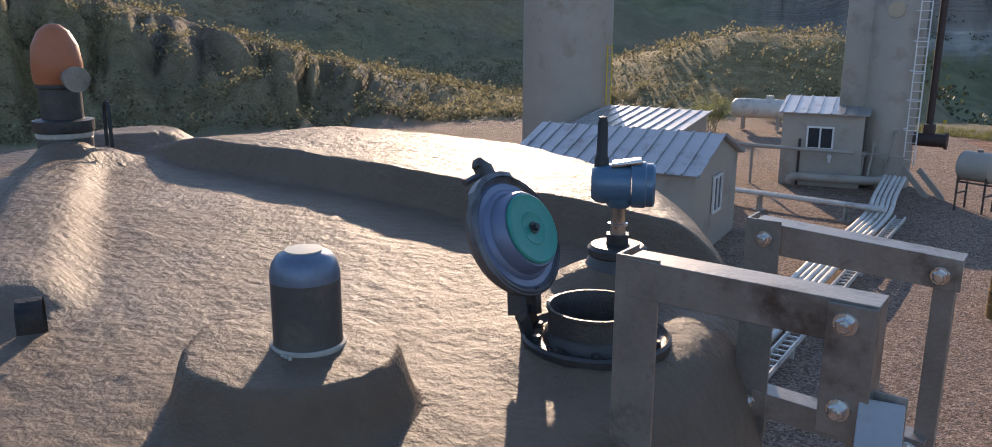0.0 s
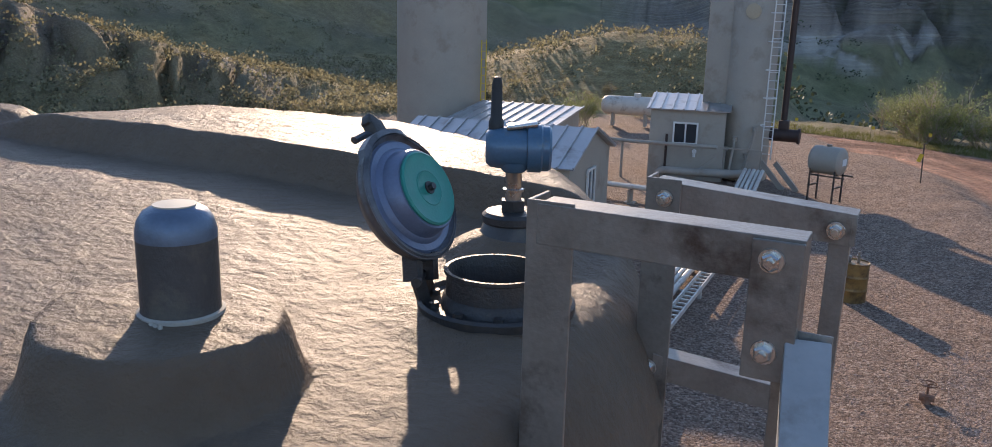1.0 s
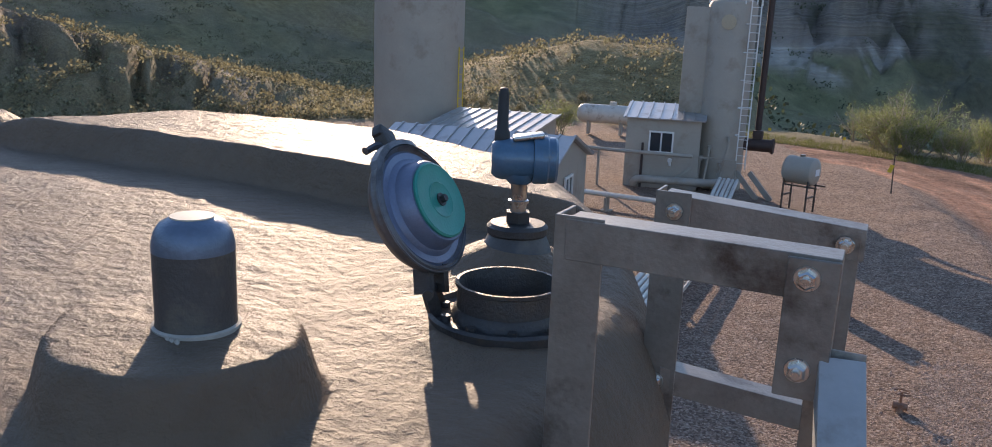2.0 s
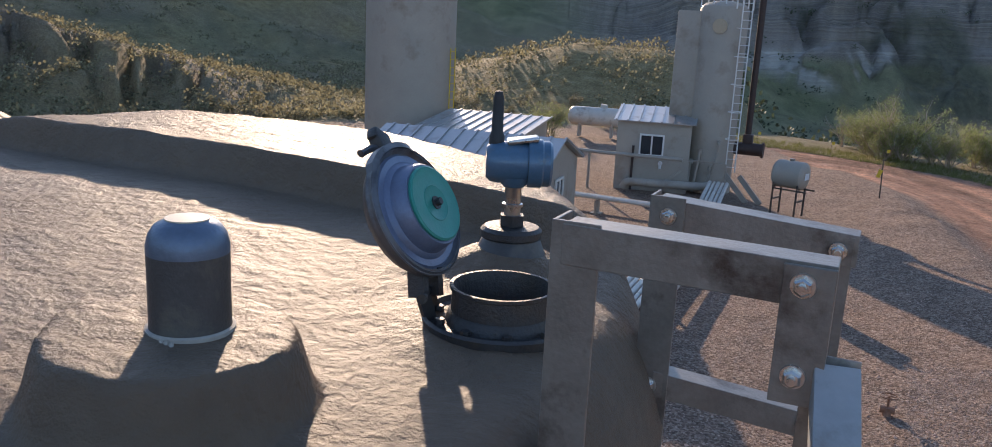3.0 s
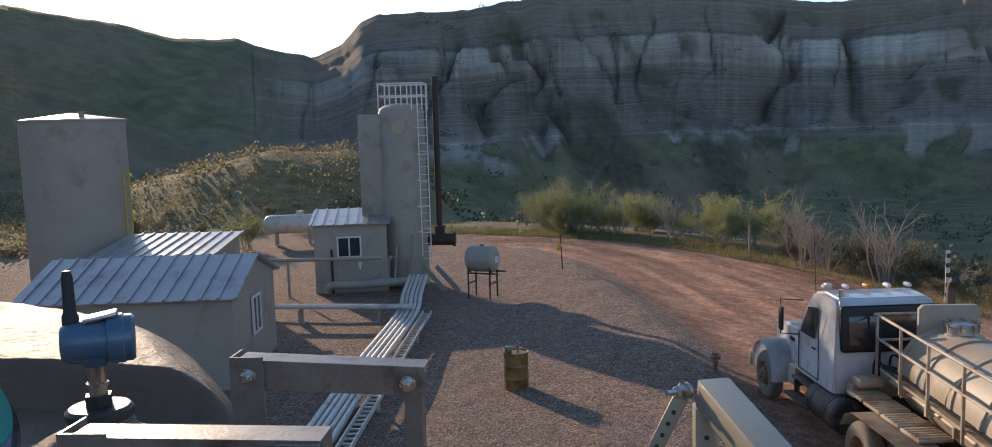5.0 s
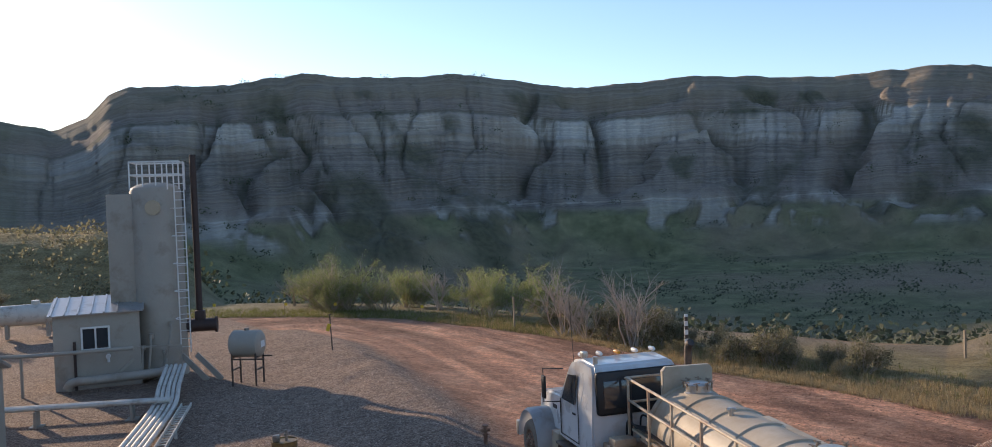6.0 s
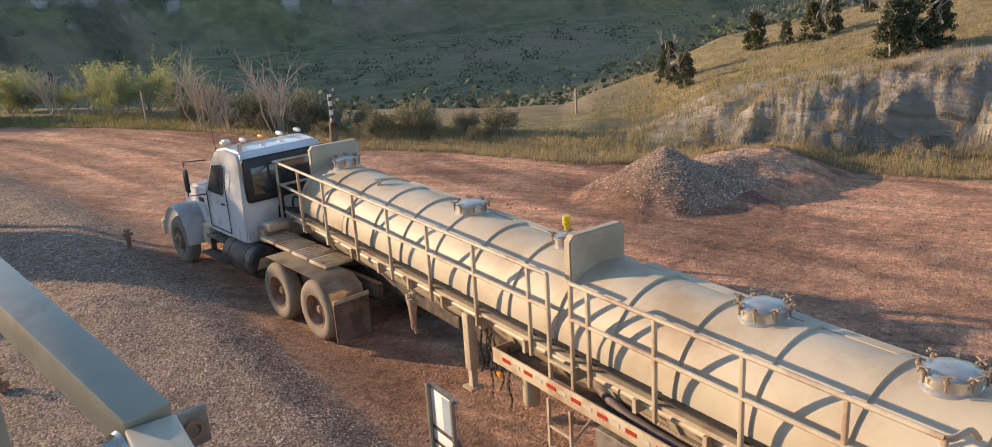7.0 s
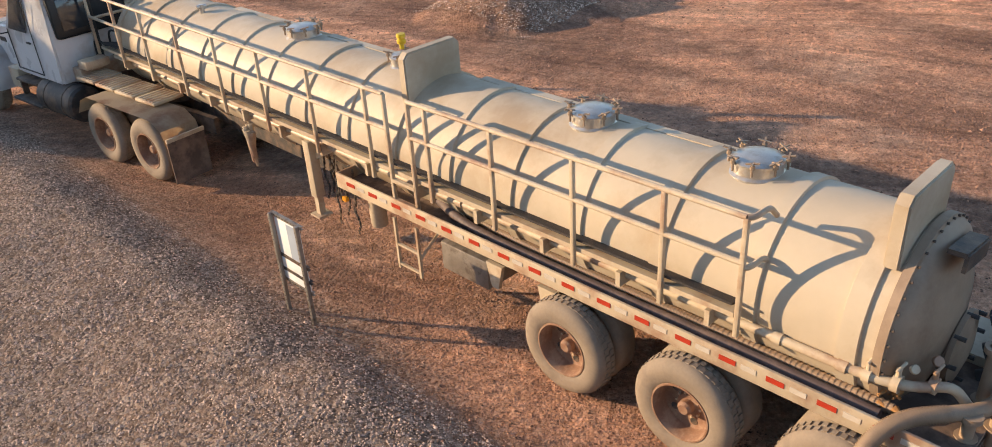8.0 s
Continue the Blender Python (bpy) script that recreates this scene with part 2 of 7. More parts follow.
def speckled(m, low, high):
    """Each loose piece takes its own brightness."""
    n = m.node_tree.nodes
    geo, mp, hsv = n.new("ShaderNodeNewGeometry"), n.new("ShaderNodeMapRange"), n.new("ShaderNodeHueSaturation")
    bsdf = n["Principled BSDF"]
    link(m, geo.outputs["Random Per Island"], mp.inputs["Value"])
    mp.inputs["To Min"].default_value, mp.inputs["To Max"].default_value = low, high
    link(m, bsdf.inputs["Base Color"].links[0].from_socket, hsv.inputs["Color"])
    link(m, mp.outputs[0], hsv.inputs["Value"])
    link(m, hsv.outputs[0], bsdf.inputs["Base Color"])
    return m


leaf_green = leafy(speckled(material("spring_leaves", (0.27, 0.29, 0.115), 0.6, 0, 0.3, 1.0), 0.6, 1.4), 0.55)
leaf_olive = leafy(speckled(material("olive_brush", (0.23, 0.205, 0.115), 0.7, 0, 0.3, 1.0), 0.5, 1.5), 0.5)
juniper = leafy(speckled(material("dark_juniper_needles", (0.075, 0.085, 0.04), 0.7, 0, 0.4, 1.5), 0.5, 1.5), 0.3)
grass_dry = leafy(speckled(material("dry_grass_blades", (0.42, 0.32, 0.17), 0.8, 0, 0.3, 0.6), 0.6, 1.3), 0.4)
grass_green = leafy(speckled(material("green_grass_blades", (0.20, 0.20, 0.06), 0.75, 0, 0.3, 0.6), 0.6, 1.3), 0.4)
stone_grey = speckled(material("gravel_stones", (0.48, 0.345, 0.26), 0.85, 0, 0.3, 3.0), 0.4, 1.6)


# ---- ground: one sheet from the pad to the ridges ----
def along(x, y, pts):
    """Distance to a polyline, signed: positive on its right side."""
    best, sign = np.full(x.shape, 1e9), np.ones(x.shape)
    for (ax, ay), (bx, by) in zip(pts, pts[1:]):
        dx, dy = bx - ax, by - ay
        t = np.clip(((x - ax) * dx + (y - ay) * dy) / (dx * dx + dy * dy), 0, 1)
        d = np.hypot(x - ax - t * dx, y - ay - t * dy)
        s = np.sign((x - ax) * dy - (y - ay) * dx)
        sign = np.where(d < best, s, sign)
        best = np.minimum(best, d)
    return best, sign


EDGE_AZ, EDGE_R = (-180, -120, -90, -60, -40, -30, -18, -7, 5, 14.5, 26.5, 41, 63.5, 85, 120, 180), (60, 50, 44, 42, 46, 50, 53, 50.5, 45.2, 38.3, 30, 25.8, 24.6, 27, 45, 60)
RIDGE_AZ = (-180, -100, -66, -45, -36, -30, -26.6, -24.4, -20.7, -18.8, -16, -14, -12.8, -11.5, -7, -1, 4, 10, 17, 25, 32.6, 38.6, 41, 44, 46.8, 51.6, 54, 60, 75, 100, 180)
RIDGE_EL = (6, 8, 9.5, 8.9, 8.2, 7.4, 6.9, 6.3, 6.3, 5.7, 5.1, 6.0, 7.3, 7.85, 7.9, 8.7, 8.35, 8.5, 7.25, 7.6, 6.95, 7.05, 6.9, 6.1, 4.5, 4.2, 3.5, 3.2, 3, 4, 6)
BASE_AZ, BASE_R = (-180, -90, -66, -45, -30, -16, -5, 5, 14, 28, 41, 55, 75, 180), (120, 92, 92, 98, 122, 128, 140, 160, 178, 188, 190, 230, 260, 200)
BERM = [(4.2, -12), (4.3, 3), (4.15, 10), (4.0, 17), (3.6, 24), (2.2, 32), (0.9, 37), (-1.5, 42)]


def ground_height(x, y):
    az, r = np.degrees(np.arctan2(x, y)), np.hypot(x, y)
    edge = np.interp(az, EDGE_AZ, EDGE_R) + 0.8 * fbm(x / 3, y / 3, 3, 5)
    d = r - edge
    # pad, road and the bank between them
    z = 0.04 * fbm(x / 2.2, y / 2.2, 4, 1) + 0.015 * fbm(x * 2, y * 2, 3, 2)
    db, sb = along(x, y, BERM)
    bank = np.where(sb > 0, np.exp(-(db / 0.85) ** 2), np.exp(-(db / 2.4) ** 2))
    z = z + bank * (0.34 + 0.18 * fbm(x / 1.5, y / 1.5, 3, 3)) * smooth(46, 38, y)
    # two wheel tracks and small ruts on the road
    ruts = (0.055 * fbm(db * 2.6, az / 14, 4, 8) + 0.03 * fbm(x * 0.9, y * 0.9, 4, 7)) * (sb > 0) * smooth(1.2, 2.5, db)
    z = z + ruts
    # gravel heap
    hx, hy = x - 16.4, y - 15.2
    heap = np.clip(1.15 - 0.5 * np.hypot(hx, hy * 1.05) - 0.3 * fbm(x * 1.1, y * 1.1, 3, 9), 0, 1.3)
    heap2 = np.clip(0.85 - 0.34 * np.hypot((hx - 2.4) * 0.7, hy + 0.6) - 0.3 * fbm(x * 1.1, y * 1.1, 3, 10), 0, 0.7)
    z = z + np.maximum(heap, heap2)
    # valley beyond the road
    beyond = smooth(0, 1, d / 3)
    depth = np.interp(az, (-180, -30, -14, 0, 20, 38, 46, 110, 150, 180), (0, 0, -3.5, -8, -9, -8, -8, -6, 0, 0))
    start = np.interp(az, (36, 40, 50), (2, 3, 24))
    z = z + depth * smooth(start, start + 58, d) + beyond * (0.25 * fbm(x / 4, y / 4, 4, 11) + 1.6 * smooth(10, 60, d) * fbm(x / 22, y / 22, 4, 12))
    # grassy knoll behind the tower
    kn = np.interp(az, (-32, -27.6, -22.9, -18.7, -13.6, -9, -6), (0, 2.2, 4.0, 5.6, 6.0, 4.5, 0))
    z = z + kn * smooth(55, 78, r) * (1 - 0.7 * smooth(85, 120, r)) * (1 + 0.12 * fbm(x / 5, y / 5, 3, 13))
    # low eroded bluff beside the pad
    b = smooth(41, 48, az) * smooth(150, 110, az)
    gully = np.abs(fbm(x / 2.6 + 9, y / 2.6, 3, 15)) * 3.4 + np.abs(fbm(az * 2.4 + 0.6 * fbm(x, y, 2, 17), r * 0.25, 3, 16)) * 0.3 + 0.6 * fbm(x / 6, y / 6, 2, 18)
    face = smooth(0.9 + gully, 3.9 + gully * 1.3, d)
    lip = np.interp(az, (43, 46, 50, 56, 62, 75, 110), (0, 0.2, 1.1, 1.8, 2.4, 3.0, 3.2))
    crest = np.interp(az, (40, 43, 46, 50, 52, 56, 62, 75, 110), (0, -0.3, 0.0, 0.9, 1.3, 2.1, 3.3, 5.4, 6.4))
    z = z + b * (lip * face + (crest - lip) * smooth(4, 20, d)) * smooth(90, 45, d)
    # eroded spur behind the storage tank, falling towards the plant
    sp = np.interp(az, (-110, -75, -66, -57.3, -52, -47.7, -41.2, -36, -32), (0, 8, 8.6, 7.0, 5.2, 3.9, 2.1, 0.6, 0))
    run = 60 + 5 * fbm(az / 6, az * 0, 3, 51)
    rill = np.abs(fbm(az / 3.2 + 0.7 * fbm(x / 6, y / 6, 3, 52), r / 22, 4, 53))
    t = (r - run) / 13
    spur = np.where(t < 0, smooth(-1, 0.05, t + 0.5 * rill), 1 - 0.75 * smooth(0, 1.3, t))
    z = z + sp * spur * (1 + 0.25 * fbm(x / 4, y / 4, 4, 54)) - 1.6 * (sp > 0) * np.minimum(sp / 4, 1) * smooth(0.12, 0.0, rill) * smooth(-1, -0.6, t) * smooth(0.2, -0.1, t)
    # banded ridges all round
    rb = np.interp(az, BASE_AZ, BASE_R)
    el = np.interp(az, RIDGE_AZ, RIDGE_EL) + 0.22 * fbm(az / 1.1, az * 0, 3, 20)
    wide = np.interp(az, (-180, -60, -30, -14, 180), (90, 95, 90, 75, 75))
    up = np.clip((r - rb) / wide, -0.3, 1.3)
    bent = fbm(az / 9, up * 2.4, 3, 27)
    side = fbm(az / 2.6, up * 3.2, 3, 28)
    gorge = np.abs(fbm(az / 7 + 2.6 * bent, up * 0.5, 2, 21)) + 0.02 * side
    gash = np.abs(fbm(az / 2.1 + 3.0 * bent + 0.6 * side, up * 1.3, 2, 22))
    rib = np.abs(fbm(az / 0.42 + 1.5 * side, up * 1.8, 2, 29))
    cut = 9 * smooth(0.12, 0.0, gorge) - 3 * smooth(0.08, 0.3, gorge) + 1.6 * smooth(0.07, 0.0, gash) + 0.8 * smooth(0.14, 0.0, rib) + 9 * fbm(x / 34, y / 34, 4, 34)
    top = 5.9 + (rb + wide) * np.tan(np.radians(el))
    f = (r - rb - cut * (0.35 + 0.65 * smooth(-24, -12, az)) * smooth(1.02, 0.72, up) * (0.15 + 0.85 * smooth(0.1, 0.42, up))) / wide
    rise = np.interp(f, (-0.2, 0, 0.18, 0.30, 0.40, 0.55, 0.575, 0.61, 0.63, 0.67, 0.80, 0.84, 1.0, 3), (0, 0.015, 0.075, 0.16, 0.31, 0.475, 0.555, 0.575, 0.64, 0.68, 0.80, 0.86, 1.0, 1.02))
    mixw = smooth(-34, -12, az)
    rise = mixw * rise + (1 - mixw) * smooth(-0.1, 1.0, f)
    low = smooth(-0.2, 0.05, f) * smooth(0.42, 0.22, f)
    mound = 5.5 * np.clip(0.30 - np.abs(fbm(x / 20, y / 20, 3, 25)) * 2.2, 0, 1) * low + 2.2 * np.clip(fbm(x / 8, y / 8, 4, 55), 0, 1) * low
    shelf = 0.9 * fbm(x / 9, y / 9, 4, 26) * smooth(-0.1, 0.2, f) * smooth(1.1, 0.8, f)
    z = z * smooth(0.25, -0.05, f) + top * rise + mound + shelf
    form = (z / top, gorge, gash, rib, sp * spur, rill)
    return z, az, r, d, f, db, sb, b, face, form


def build_ground():
    az = np.radians(np.concatenate([np.concatenate([np.arange(-74, -26, 0.2), np.arange(-26, 60, 0.13), np.arange(60, 88, 0.2)]), np.arange(88, 286, 2.0)]))
    rad = np.concatenate([[0.0], np.geomspace(1.5, 20, 112), np.geomspace(20.25, 62, 108), np.geomspace(63.5, 150, 44), np.arange(151, 345, 1.0), [350, 360, 380, 420, 500, 700, 1100, 1800, 2600, 3800]])
    A, R = np.meshgrid(az, rad)
    x, y = R * np.sin(A), R * np.cos(A)
    z, deg, r, d, f, db, sb, b, face, (q, gorge, gash, rib, spur, rill) = ground_height(x, y)
    n, k = A.shape
    verts = np.stack([x, y, z], -1).reshape(-1, 3)
    i = np.arange(n - 1)[:, None] * k + np.arange(k)[None]
    j = np.arange(n - 1)[:, None] * k + (np.arange(k)[None] + 1) % k
    quads = np.stack([i, j, j + k, i + k], -1).reshape(-1, 4)
    me = bpy.data.meshes.new("ground")
    me.vertices.add(len(verts))
    me.vertices.foreach_set("co", verts.ravel())
    me.loops.add(quads.size)
    me.loops.foreach_set("vertex_index", quads.ravel()[::1])
    me.polygons.add(len(quads))
    me.polygons.foreach_set("loop_start", np.arange(0, quads.size, 4))
    me.update(calc_edges=True)
    me.flip_normals()
    me.shade_smooth()
    w = fbm(x / 2.5, y / 2.5, 4, 30)
    inside = smooth(0.4, -0.4, d + 1.2 * w)
    road = inside * np.where(sb > 0, smooth(0.5, 1.7, db + 0.8 * w), 0.0)
    road = np.maximum(road, inside * smooth(60, 75, deg))
    road = road * smooth(1.0, 2.4, np.hypot(x - 17.0, (y - 15.0) * 1.2) + 0.8 * w)
    trail = smooth(1.6, 0.9, np.abs(along(x, y, [(24, 38), (28, 34), (36, 40), (60, 52)])[0])) * (r > 36)
    verge = smooth(-0.3, 0.3, d + 1.0 * w) * smooth(14, 4, d)
    big = fbm(x / 18, y / 18, 4, 31)
    knoll = smooth(-30, -26, deg) * smooth(-6, -10, deg) * smooth(56, 64, r) * smooth(120, 95, r)
    # first term: dry brown-grey left hills, lightened further to stand in for haze
    dry = np.clip(0.95 * (1 - smooth(-34, -26, deg)) * smooth(1, 6, d) * (0.5 + 2 * fbm(x / 7, y / 7, 4, 50)) + verge * np.interp(deg, (-10, 8, 18), (0.2, 0.45, 1.1)) * (0.9 + 1.2 * w) * smooth(-16, -10, deg) + knoll * (0.95 + 1.2 * big) + b * smooth(3, 8, d) * (0.7 + w), 0, 1)
    far = smooth(-24, -12, deg) * smooth(-0.25, -0.05, f)
    qq = q + 0.02 * fbm(x / 16, y / 16, 3, 49)
    green = np.clip(smooth(0.0, 3, d) * (0.75 + 1.3 * big) * (1 - 0.85 * smooth(0.05, 0.14, qq) * far) + 0.35 * smooth(0.72, 0.85, qq) * far, 0, 1)
    wall = smooth(0.47, 0.49, qq) * smooth(0.685, 0.675, qq)
    wall = wall * (0.62 + 0.38 * smooth(0.545, 0.56, qq)) * smooth(0.0, 0.05, gorge) * (0.5 + 0.5 * smooth(0.0, 0.035, gash))
    wall = wall * np.clip(0.75 + 1.6 * fbm(deg / 5, qq * 3, 3, 56), 0.25, 1)
    crop = np.clip(8 * (fbm(x / 5, y / 5, 4, 57) + 0.01 + 0.25 * fbm(deg / 9, deg * 0, 2, 59)), 0, 0.8) * smooth(-0.08, 0.0, qq) * smooth(0.18, 0.1, qq)
    clayey = smooth(0.06, 0.13, qq + 0.1 * fbm(x / 18, y / 18, 3, 60)) * (1 - 0.35 * smooth(0.72, 0.9, qq)) * (0.8 + 0.7 * big)
    bare = np.clip(5 * (fbm(x / 6, y / 6, 4, 33) + 0.05 * smooth(0.2, 0.05, rill) - 0.04), 0, 1) * smooth(1.0, 2.5, spur)
    bluff = 2.0 * b * np.minimum(face * 3, 1) * smooth(8.0, 4.0, d) * smooth(0.5, 1.4, d)
    pale = np.clip(bluff + far * np.maximum(clayey, np.maximum(wall, crop)) + 0.8 * bare, 0, 1)
    white = np.clip(far * np.maximum(wall, 0.85 * crop) + 0.4 * np.minimum(bluff, 1) + 0.35 * bare, 0, 1)
    # streaks imitating flute shade in colour; on the ridges darker along carved grooves
    flute_shade = np.clip(0.5 + (1.7 - 1.2 * b) * fbm(deg * 1.8 + 1.6 * fbm(x / 10, y / 10, 3, 36), z / 5, 4, 37), 0, 1)
    flute_shade = np.where(far > 0.5, np.clip(0.38 + 0.9 * rib + 0.5 * gash, 0, 1), flute_shade)
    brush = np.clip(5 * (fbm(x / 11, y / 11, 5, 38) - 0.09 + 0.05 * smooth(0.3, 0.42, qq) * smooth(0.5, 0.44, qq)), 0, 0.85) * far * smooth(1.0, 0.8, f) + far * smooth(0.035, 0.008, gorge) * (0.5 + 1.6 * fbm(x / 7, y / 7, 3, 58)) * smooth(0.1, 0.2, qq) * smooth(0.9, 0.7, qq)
    # same dark colour along gash lines and in a thin band above the wall
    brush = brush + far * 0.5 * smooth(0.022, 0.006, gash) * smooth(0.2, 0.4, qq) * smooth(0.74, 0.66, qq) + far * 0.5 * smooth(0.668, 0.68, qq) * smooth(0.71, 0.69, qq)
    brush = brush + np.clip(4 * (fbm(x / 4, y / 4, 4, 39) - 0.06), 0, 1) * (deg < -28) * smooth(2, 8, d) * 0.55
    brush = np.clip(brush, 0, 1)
    strat = np.where(far > 0.3, q * 42, z)
    track = np.clip(0.5 + 1.8 * fbm(db * 1.3, deg / 16, 3, 40), 0, 1)
    for name, v in (("road", np.maximum(road, trail * 0.8)), ("dry", dry), ("green", green), ("pale", pale), ("flute_shade", flute_shade), ("brush", brush), ("track", track), ("white", white), ("strat", strat)):
        at = me.attributes.new(name, "FLOAT", "POINT")
        at.data.foreach_set("value", np.ascontiguousarray(v.ravel(), dtype=np.float32))
    ob = new("ground", me)
    me.materials.append(ground_material())
    return tagged(ob, "gravel pad, red scoria road and eroded clay hills", "ground", kind="structure")


def ground_material():
    m = bpy.data.materials.new("ground_surface")
    m.use_nodes = True
    n = m.node_tree.nodes
    bsdf = n["Principled BSDF"]
    geo = n.new("ShaderNodeNewGeometry")

    def noise(scale, detail=4, rough=0.55):
        t = n.new("ShaderNodeTexNoise")
        t.inputs["Scale"].default_value, t.inputs["Detail"].default_value, t.inputs["Roughness"].default_value = scale, detail, rough
        link(m, geo.outputs["Position"], t.inputs["Vector"])
        return t.outputs["Fac"]

    def ramp(src, stops):
        r = n.new("ShaderNodeValToRGB")
        while len(r.color_ramp.elements) < len(stops):
            r.color_ramp.elements.new(0.5)
        for e, (p, c) in zip(r.color_ramp.elements, stops):
            e.position, e.color = p, (*c, 1)
        link(m, src, r.inputs["Fac"])
        return r.outputs["Color"]

    def mixed(a, b, fac, kind="MIX"):
        x = n.new("ShaderNodeMix")
        x.data_type, x.blend_type = "RGBA", kind
        for v, s in ((a, "A"), (b, "B")):
            link(m, v, x.inputs[s])
        if isinstance(fac, float):
            x.inputs["Factor"].default_value = fac
        else:
            link(m, fac, x.inputs["Factor"])
        return x.outputs["Result"]

    def attr(name):
        a = n.new("ShaderNodeAttribute")
        a.attribute_name = name
        return a.outputs["Fac"]

    vor = n.new("ShaderNodeTexVoronoi")
    vor.inputs["Scale"].default_value = 26
    link(m, geo.outputs["Position"], vor.inputs["Vector"])
    bw = n.new("ShaderNodeSeparateColor")
    link(m, vor.outputs["Color"], bw.inputs["Color"])
    pebble = ramp(bw.outputs["Red"], [(0, (0.10, 0.072, 0.056)), (0.4, (0.26, 0.18, 0.135)), (0.75, (0.44, 0.315, 0.235)), (1, (0.60, 0.48, 0.38))])
    soil = ramp(noise(0.7, 6), [(0.3, (0.20, 0.135, 0.098)), (0.5, (0.30, 0.195, 0.135)), (0.72, (0.40, 0.245, 0.165))])
    gravel = mixed(soil, pebble, 0.7)
    scoria = mixed(ramp(noise(0.5, 7, 0.6), [(0.28, (0.30, 0.15, 0.095)), (0.5, (0.44, 0.225, 0.14)), (0.7, (0.56, 0.33, 0.22))]), pebble, 0.22)
    grass = ramp(noise(0.22, 8, 0.65), [(0.3, (0.12, 0.12, 0.062)), (0.5, (0.19, 0.19, 0.095)), (0.7, (0.28, 0.265, 0.14))])
    straw = ramp(noise(0.9, 8, 0.65), [(0.3, (0.16, 0.115, 0.05)), (0.5, (0.29, 0.22, 0.10)), (0.72, (0.40, 0.32, 0.17))])
    # strata follow height, bent by noise
    wob, comb, sc = n.new("ShaderNodeMath"), n.new("ShaderNodeCombineXYZ"), n.new("ShaderNodeMath")
    wob.operation, sc.operation = "MULTIPLY_ADD", "MULTIPLY"
    link(m, noise(0.12, 5), wob.inputs[0])
    wob.inputs[1].default_value = 2.5
    link(m, attr("strat"), wob.inputs[2])
    link(m, wob.outputs[0], sc.inputs[0])
    sc.inputs[1].default_value = 0.6
    link(m, sc.outputs[0], comb.inputs["Z"])
    strat = n.new("ShaderNodeTexNoise")
    strat.inputs["Scale"].default_value, strat.inputs["Detail"].default_value = 1.0, 6
    link(m, comb.outputs[0], strat.inputs["Vector"])
    bands = ramp(strat.outputs["Fac"], [(0.30, (0.14, 0.12, 0.10)), (0.38, (0.28, 0.24, 0.20)), (0.43, (0.09, 0.08, 0.068)), (0.47, (0.30, 0.26, 0.215)), (0.525, (0.13, 0.112, 0.092)), (0.58, (0.33, 0.29, 0.24)), (0.64, (0.16, 0.135, 0.11))])
    clay = mixed(bands, ramp(noise(0.6, 8, 0.7), [(0.35, (0.22, 0.185, 0.15)), (0.65, (0.40, 0.345, 0.285))]), 0.3)
    chalk = mixed(ramp(strat.outputs["Fac"], [(0.34, (0.38, 0.345, 0.30)), (0.45, (0.60, 0.55, 0.47)), (0.50, (0.42, 0.38, 0.33)), (0.58, (0.68, 0.63, 0.55)), (0.64, (0.44, 0.40, 0.34))]), ramp(noise(1.1, 8, 0.7), [(0.3, (0.36, 0.32, 0.27)), (0.7, (0.70, 0.65, 0.57))]), 0.4)
    clay = mixed(clay, chalk, attr("white"))
    fine = ramp(noise(7.0, 6, 0.7), [(0.3, (0.5, 0.5, 0.5)), (0.7, (1.6, 1.6, 1.6))])
    straw = mixed(straw, fine, 0.8, "MULTIPLY")
    grass = mixed(grass, fine, 0.7, "MULTIPLY")
    worn = ramp(attr("track"), [(0.2, (0.66, 0.66, 0.67)), (0.5, (1.0, 1.0, 1.0)), (0.75, (1.45, 1.4, 1.34))])
    blotch = ramp(noise(2.6, 7, 0.7), [(0.32, (0.62, 0.62, 0.64)), (0.5, (1.0, 1.0, 1.0)), (0.68, (1.3, 1.27, 1.22))])
    scoria = mixed(mixed(scoria, worn, 1.0, "MULTIPLY"), blotch, 0.75, "MULTIPLY")
    gravel = mixed(mixed(gravel, blotch, 0.6, "MULTIPLY"), fine, 0.35, "MULTIPLY")
    scoria = mixed(scoria, fine, 0.7, "MULTIPLY")
    warp, add, mp, marks = n.new("ShaderNodeVectorMath"), n.new("ShaderNodeVectorMath"), n.new("ShaderNodeMapping"), n.new("ShaderNodeTexNoise")
    wn2 = n.new("ShaderNodeTexNoise")
    wn2.inputs["Scale"].default_value, wn2.inputs["Detail"].default_value = 0.09, 1
    link(m, geo.outputs["Position"], wn2.inputs["Vector"])
    warp.operation = "SCALE"
    link(m, wn2.outputs["Color"], warp.inputs[0])
    warp.inputs["Scale"].default_value = 7.0
    link(m, geo.outputs["Position"], add.inputs[0])
    link(m, warp.outputs[0], add.inputs[1])
    mp.vector_type = "TEXTURE"
    mp.inputs["Rotation"].default_value = (0, 0, radians(27))
    mp.inputs["Scale"].default_value = (0.36, 6.5, 6.5)
    link(m, add.outputs[0], mp.inputs["Vector"])
    marks.inputs["Scale"].default_value, marks.inputs["Detail"].default_value, marks.inputs["Roughness"].default_value = 1.0, 5, 0.62
    link(m, mp.outputs[0], marks.inputs["Vector"])
    scoria = mixed(scoria, ramp(marks.outputs["Fac"], [(0.36, (0.66, 0.64, 0.63)), (0.46, (0.98, 0.98, 0.98)), (0.54, (1.02, 1.02, 1.02)), (0.62, (1.32, 1.3, 1.28))]), 0.8, "MULTIPLY")
